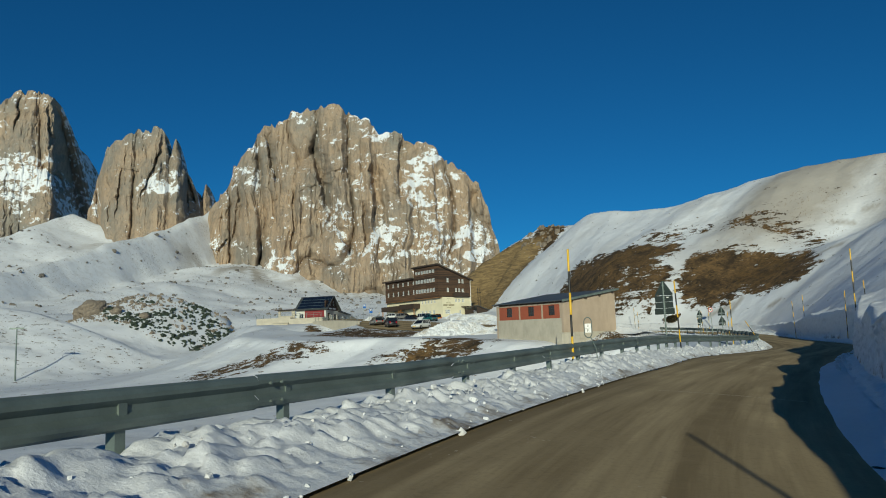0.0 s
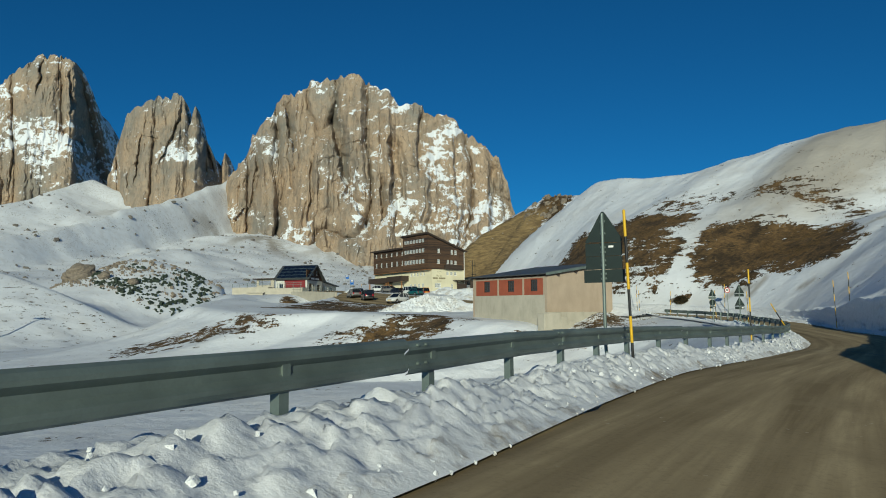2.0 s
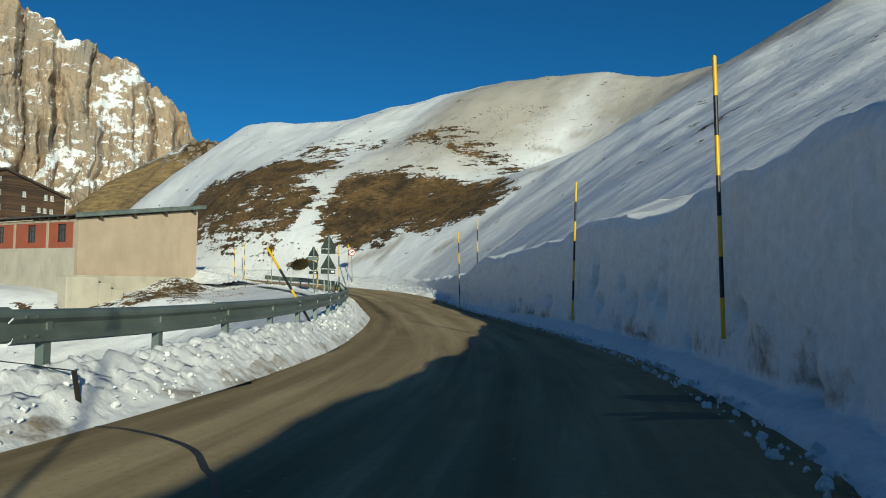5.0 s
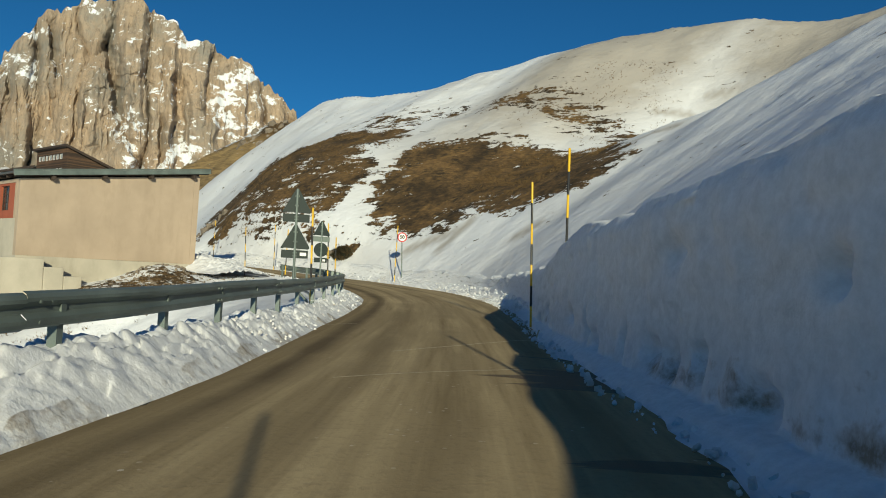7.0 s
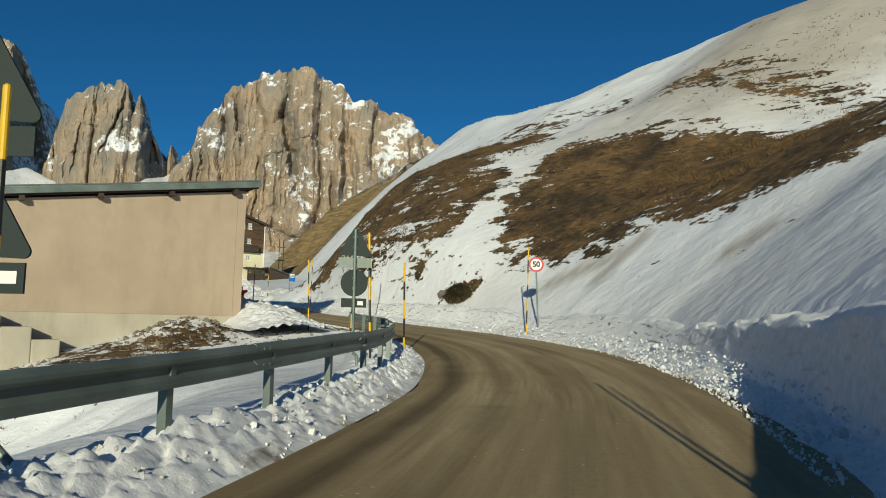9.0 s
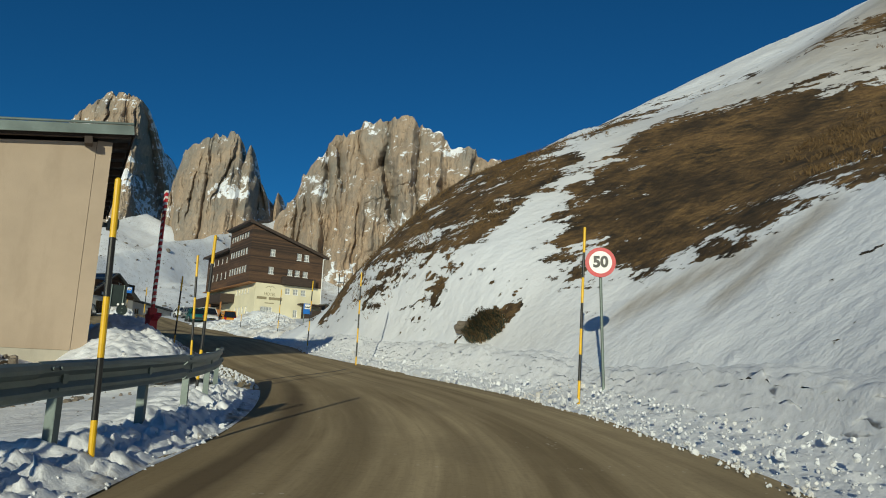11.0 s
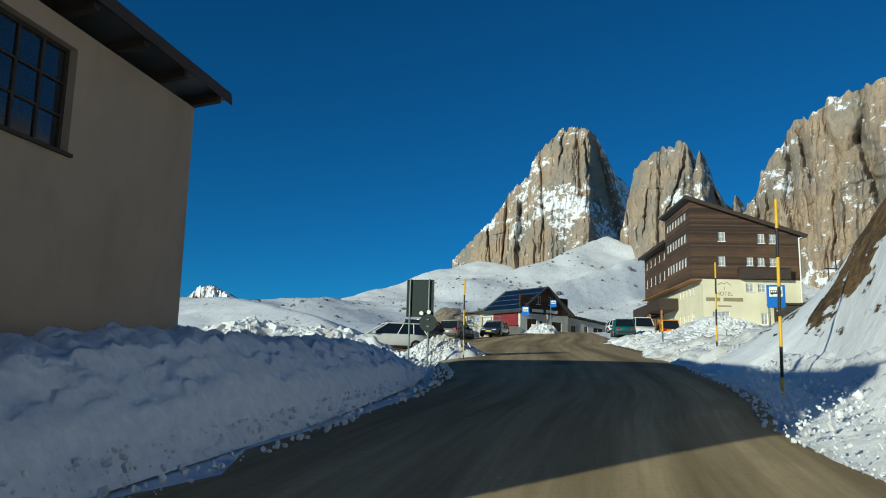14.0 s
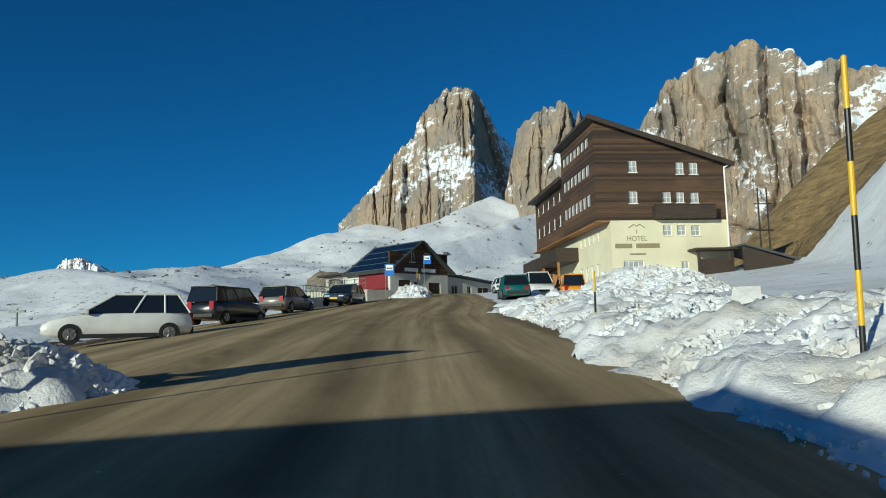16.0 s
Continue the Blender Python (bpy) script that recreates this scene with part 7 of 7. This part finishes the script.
def build_grass():
    """Dry tufts where the turf is bare."""
    rng = np.random.default_rng(4)
    gx, gy, k = [], [], 0
    spots = ((37, 104, 5.5, 5, 5200), (20, 123, 6, 11, 5200), (26, 121, 3, 4, 900), (12, 92, 6, 4, 900), (46, 114, 8, 6, 900), (22, 114, 3, 3, 1500))
    for cx, cy, rx, ry, n in spots:
        a, r = rng.uniform(0, 6.283, n), np.sqrt(rng.random(n))
        gx.append(cx + rx * r * np.cos(a))
        gy.append(cy + ry * r * np.sin(a))
    X, Y = np.concatenate(gx), np.concatenate(gy)
    keep = fbm(X / 1.7, Y / 1.7, 3, 15) > 0.47
    X, Y = X[keep], Y[keep]
    Z = land(X, Y)
    n = len(X)
    V = np.zeros((n, 9, 3))
    for b in range(3):
        a = rng.uniform(0, 6.283, n)
        h = rng.uniform(0.04, 0.17, n)
        lean_x, lean_y = rng.normal(0, 0.09, n), rng.normal(-0.06, 0.09, n)
        c, s = np.cos(a) * 0.018, np.sin(a) * 0.018
        V[:, b * 3 + 0] = np.stack([X - c, Y - s, Z - 0.03], 1)
        V[:, b * 3 + 1] = np.stack([X + c, Y + s, Z - 0.03], 1)
        V[:, b * 3 + 2] = np.stack([X + lean_x, Y + lean_y, Z + h], 1)
    F = np.arange(n * 9).reshape(-1, 3)
    return tagged(mesh_object("dry_grass", V.reshape(-1, 3), F, M_GRASS), "dry yellow-brown grass tufts on thawed slopes", "grass", kind="stuff")


build_grass()

distant = build_peak("distant_peak", "far snow-streaked rocky summit beyond the valley", [(-3120, 200), (-2960, 270), (-2860, 305), (-2720, 300), (-2600, 262), (-2500, 205)], [(-3120, 190), (-2500, 190)], 1300, 9, 200, 99, 0.55, 0.5)
bm = bmesh.new()
tube(bm, (0, 0, -2), (0, 0, 13), 0.22, 0.14, n=8)
box(bm, -1.6, 1.6, -0.15, 0.15, 12.4, 12.8)
p_ = tagged(part("ski_lift_pylon", bm, M_STEEL), "slender steel ski lift pylon standing in snow", "pylon")
p_.matrix_basis = pose(-120, 165, float(land(-120, 165)), 0, 0, 25)


def shrub(cx, cy, length, width, turn, seed):
    """A low juniper shrub hanging over a bank, dry grass growing through it."""
    s = thing("shrub", pose(cx, cy, float(land(cx, cy))), "dark juniper shrub with dry grass on the bank", "shrub")
    rng = np.random.default_rng(seed)
    base = Vector((cx, cy, float(land(cx, cy))))
    for name, count, mat, hi, wide in (("needles", 1500, M_PINE, 0.17, 0.012), ("dry_blades", 1500, M_GRASS, 0.20, 0.007)):
        a, r = rng.uniform(0, 6.283, count), np.sqrt(rng.random(count))
        lx, ly = length / 2 * r * np.cos(a), width / 2 * r * np.sin(a)
        c, d = math.cos(radians(turn)), math.sin(radians(turn))
        X, Y = cx + lx * c - ly * d, cy + lx * d + ly * c
        Z = land(X, Y) + 0.16 * (1 - r ** 2) * (0.5 + fbm(lx * 2, ly * 2, 2, seed))
        t = rng.uniform(0, 6.283, count)
        h = hi * rng.uniform(0.4, 1.0, count)
        dx, dy = rng.normal(-0.10, 0.14, count), rng.normal(-0.12, 0.14, count)
        wx, wy = np.cos(t) * wide, np.sin(t) * wide
        V = np.stack([np.stack([X - wx, Y - wy, Z - 0.12], 1), np.stack([X + wx, Y + wy, Z - 0.12], 1),
                      np.stack([X + dx * 0.6 + wx, Y + dy * 0.6 + wy, Z + h * 0.7], 1), np.stack([X + dx * 0.6 - wx, Y + dy * 0.6 - wy, Z + h * 0.7], 1),
                      np.stack([X + dx * 1.5, Y + dy * 1.5, Z + h * 0.75], 1)], 1) - np.array(base)
        q = np.arange(count)[:, None] * 5
        F = [tuple(f) for f in (q + np.array([0, 1, 2, 3]))] + [tuple(f) for f in (q + np.array([3, 2, 4]))]
        mesh_object(name, V.reshape(-1, 3), F, mat, s)
    return s


def boulder(x, y, size, squash, seed, mat, label):
    bm = bmesh.new()
    bmesh.ops.create_icosphere(bm, subdivisions=4, radius=size)
    for v in bm.verts:
        p = v.co / size
        n = float(fbm(np.array(p.x * 1.3 + seed), np.array(p.y * 1.3 + p.z * 2.1), 4, seed))
        v.co = v.co * (0.62 + 0.75 * n)
        v.co.z *= squash
    ob = tagged(part("boulder", bm, mat), label, "boulder")
    ob.matrix_basis = pose(x, y, float(land(x, y)) + size * squash * 0.25, 8, -6, seed * 37)
    return ob


shrub(23.3, 105.75, 2.1, 0.62, -50, 3)
boulder(22.45, 106.7, 0.30, 0.85, 5, M_STONE, "grey boulder bedded in the snow bank")
for x_, y_, r_, q_ in ((-163, 268, 5.5, 3), (-172, 275, 3.5, 4), (-150, 262, 2.2, 6), (-139, 262, 1.8, 7)):
    boulder(x_, y_, r_, 0.8, q_, M_STONE, "tan boulder on the snowy mound of dwarf pines")


def crack_seal(points, wide, mat=None, label="thin dark line on the asphalt"):
    """A thin coloured line laid just over the asphalt."""
    line = spline([(*p, 0) for p in points], 0.12)
    line[:, 0] += (fbm(line[:, 1] * 1.7, line[:, 1] * 0, 3, 6) - 0.5) * 0.16
    V, F = [], []
    bvh = BVH_ROAD
    for i, p in enumerate(line):
        d = line[min(i + 1, len(line) - 1)] - line[max(i - 1, 0)]
        d /= max(np.linalg.norm(d), 1e-6)
        for s_ in (-1, 1):
            x, y = p[0] - d[1] * wide / 2 * s_, p[1] + d[0] * wide / 2 * s_
            hit = bvh.ray_cast(Vector((x, y, 30)), Vector((0, 0, -1)))[0]
            V.append((x, y, (hit.z if hit else 0) + 0.004))
        if i:
            F.append((2 * i - 2, 2 * i, 2 * i + 1, 2 * i - 1))
    ob = mesh_object("crack_seal", V, F, mat or M_DARKLINE)
    return tagged(ob, label, "road crack", kind="structure")


M_SAND = grained("sand_filled_crack", (0.55, 0.46, 0.32), 0.95, 0.3, 6.0)
M_DARKLINE = grained("dark_asphalt_line", (0.02, 0.017, 0.013), 0.6, 0.3, 4.0)
BVH_ROAD = BVHTree.FromPolygons([v.co.copy() for v in road.data.vertices], [tuple(p.vertices) for p in road.data.polygons])
# two thin dark lines on the asphalt
crack_seal([(13.6, 47.6), (14.8, 46.2), (16.1, 44.4), (16.3, 42.0), (16.1, 40.2), (16.6, 39.2)], 0.05)
crack_seal([(19.4, 98.5), (19.5, 100.5), (19.5, 102.6), (19.2, 105.0)], 0.05)
for ends in (((2.6, 12.9), (4.9, 12.2)), ((1.4, 15.6), (3.4, 16.4)), ((23.3, 65.3), (25.0, 66.9), (26.6, 68.6)), ((22.4, 62.6), (24.2, 63.4), (24.9, 63.7)), ((20.6, 70.2), (23.0, 70.9))):
    crack_seal(ends, 0.035, M_SAND, "pale sand-filled crack across the asphalt")


def stone_steps():
    s = thing("stone_steps", pose(6.8, 93.3, 0, 0, 0, 38.3), "pale weathered stone blocks stepped against the shed base", "stone blocks")
    for x0, x1, z in ((-1.2, 1.05, 1.32), (1.054, 2.0, 0.92), (2.004, 2.9, 0.48)):
        bm = boxes((x0, x1, -1.15, -0.06, -1.6, z), bevel=0.05)
        part("block", bm, M_CONCRETE, s)
    return s


stone_steps()
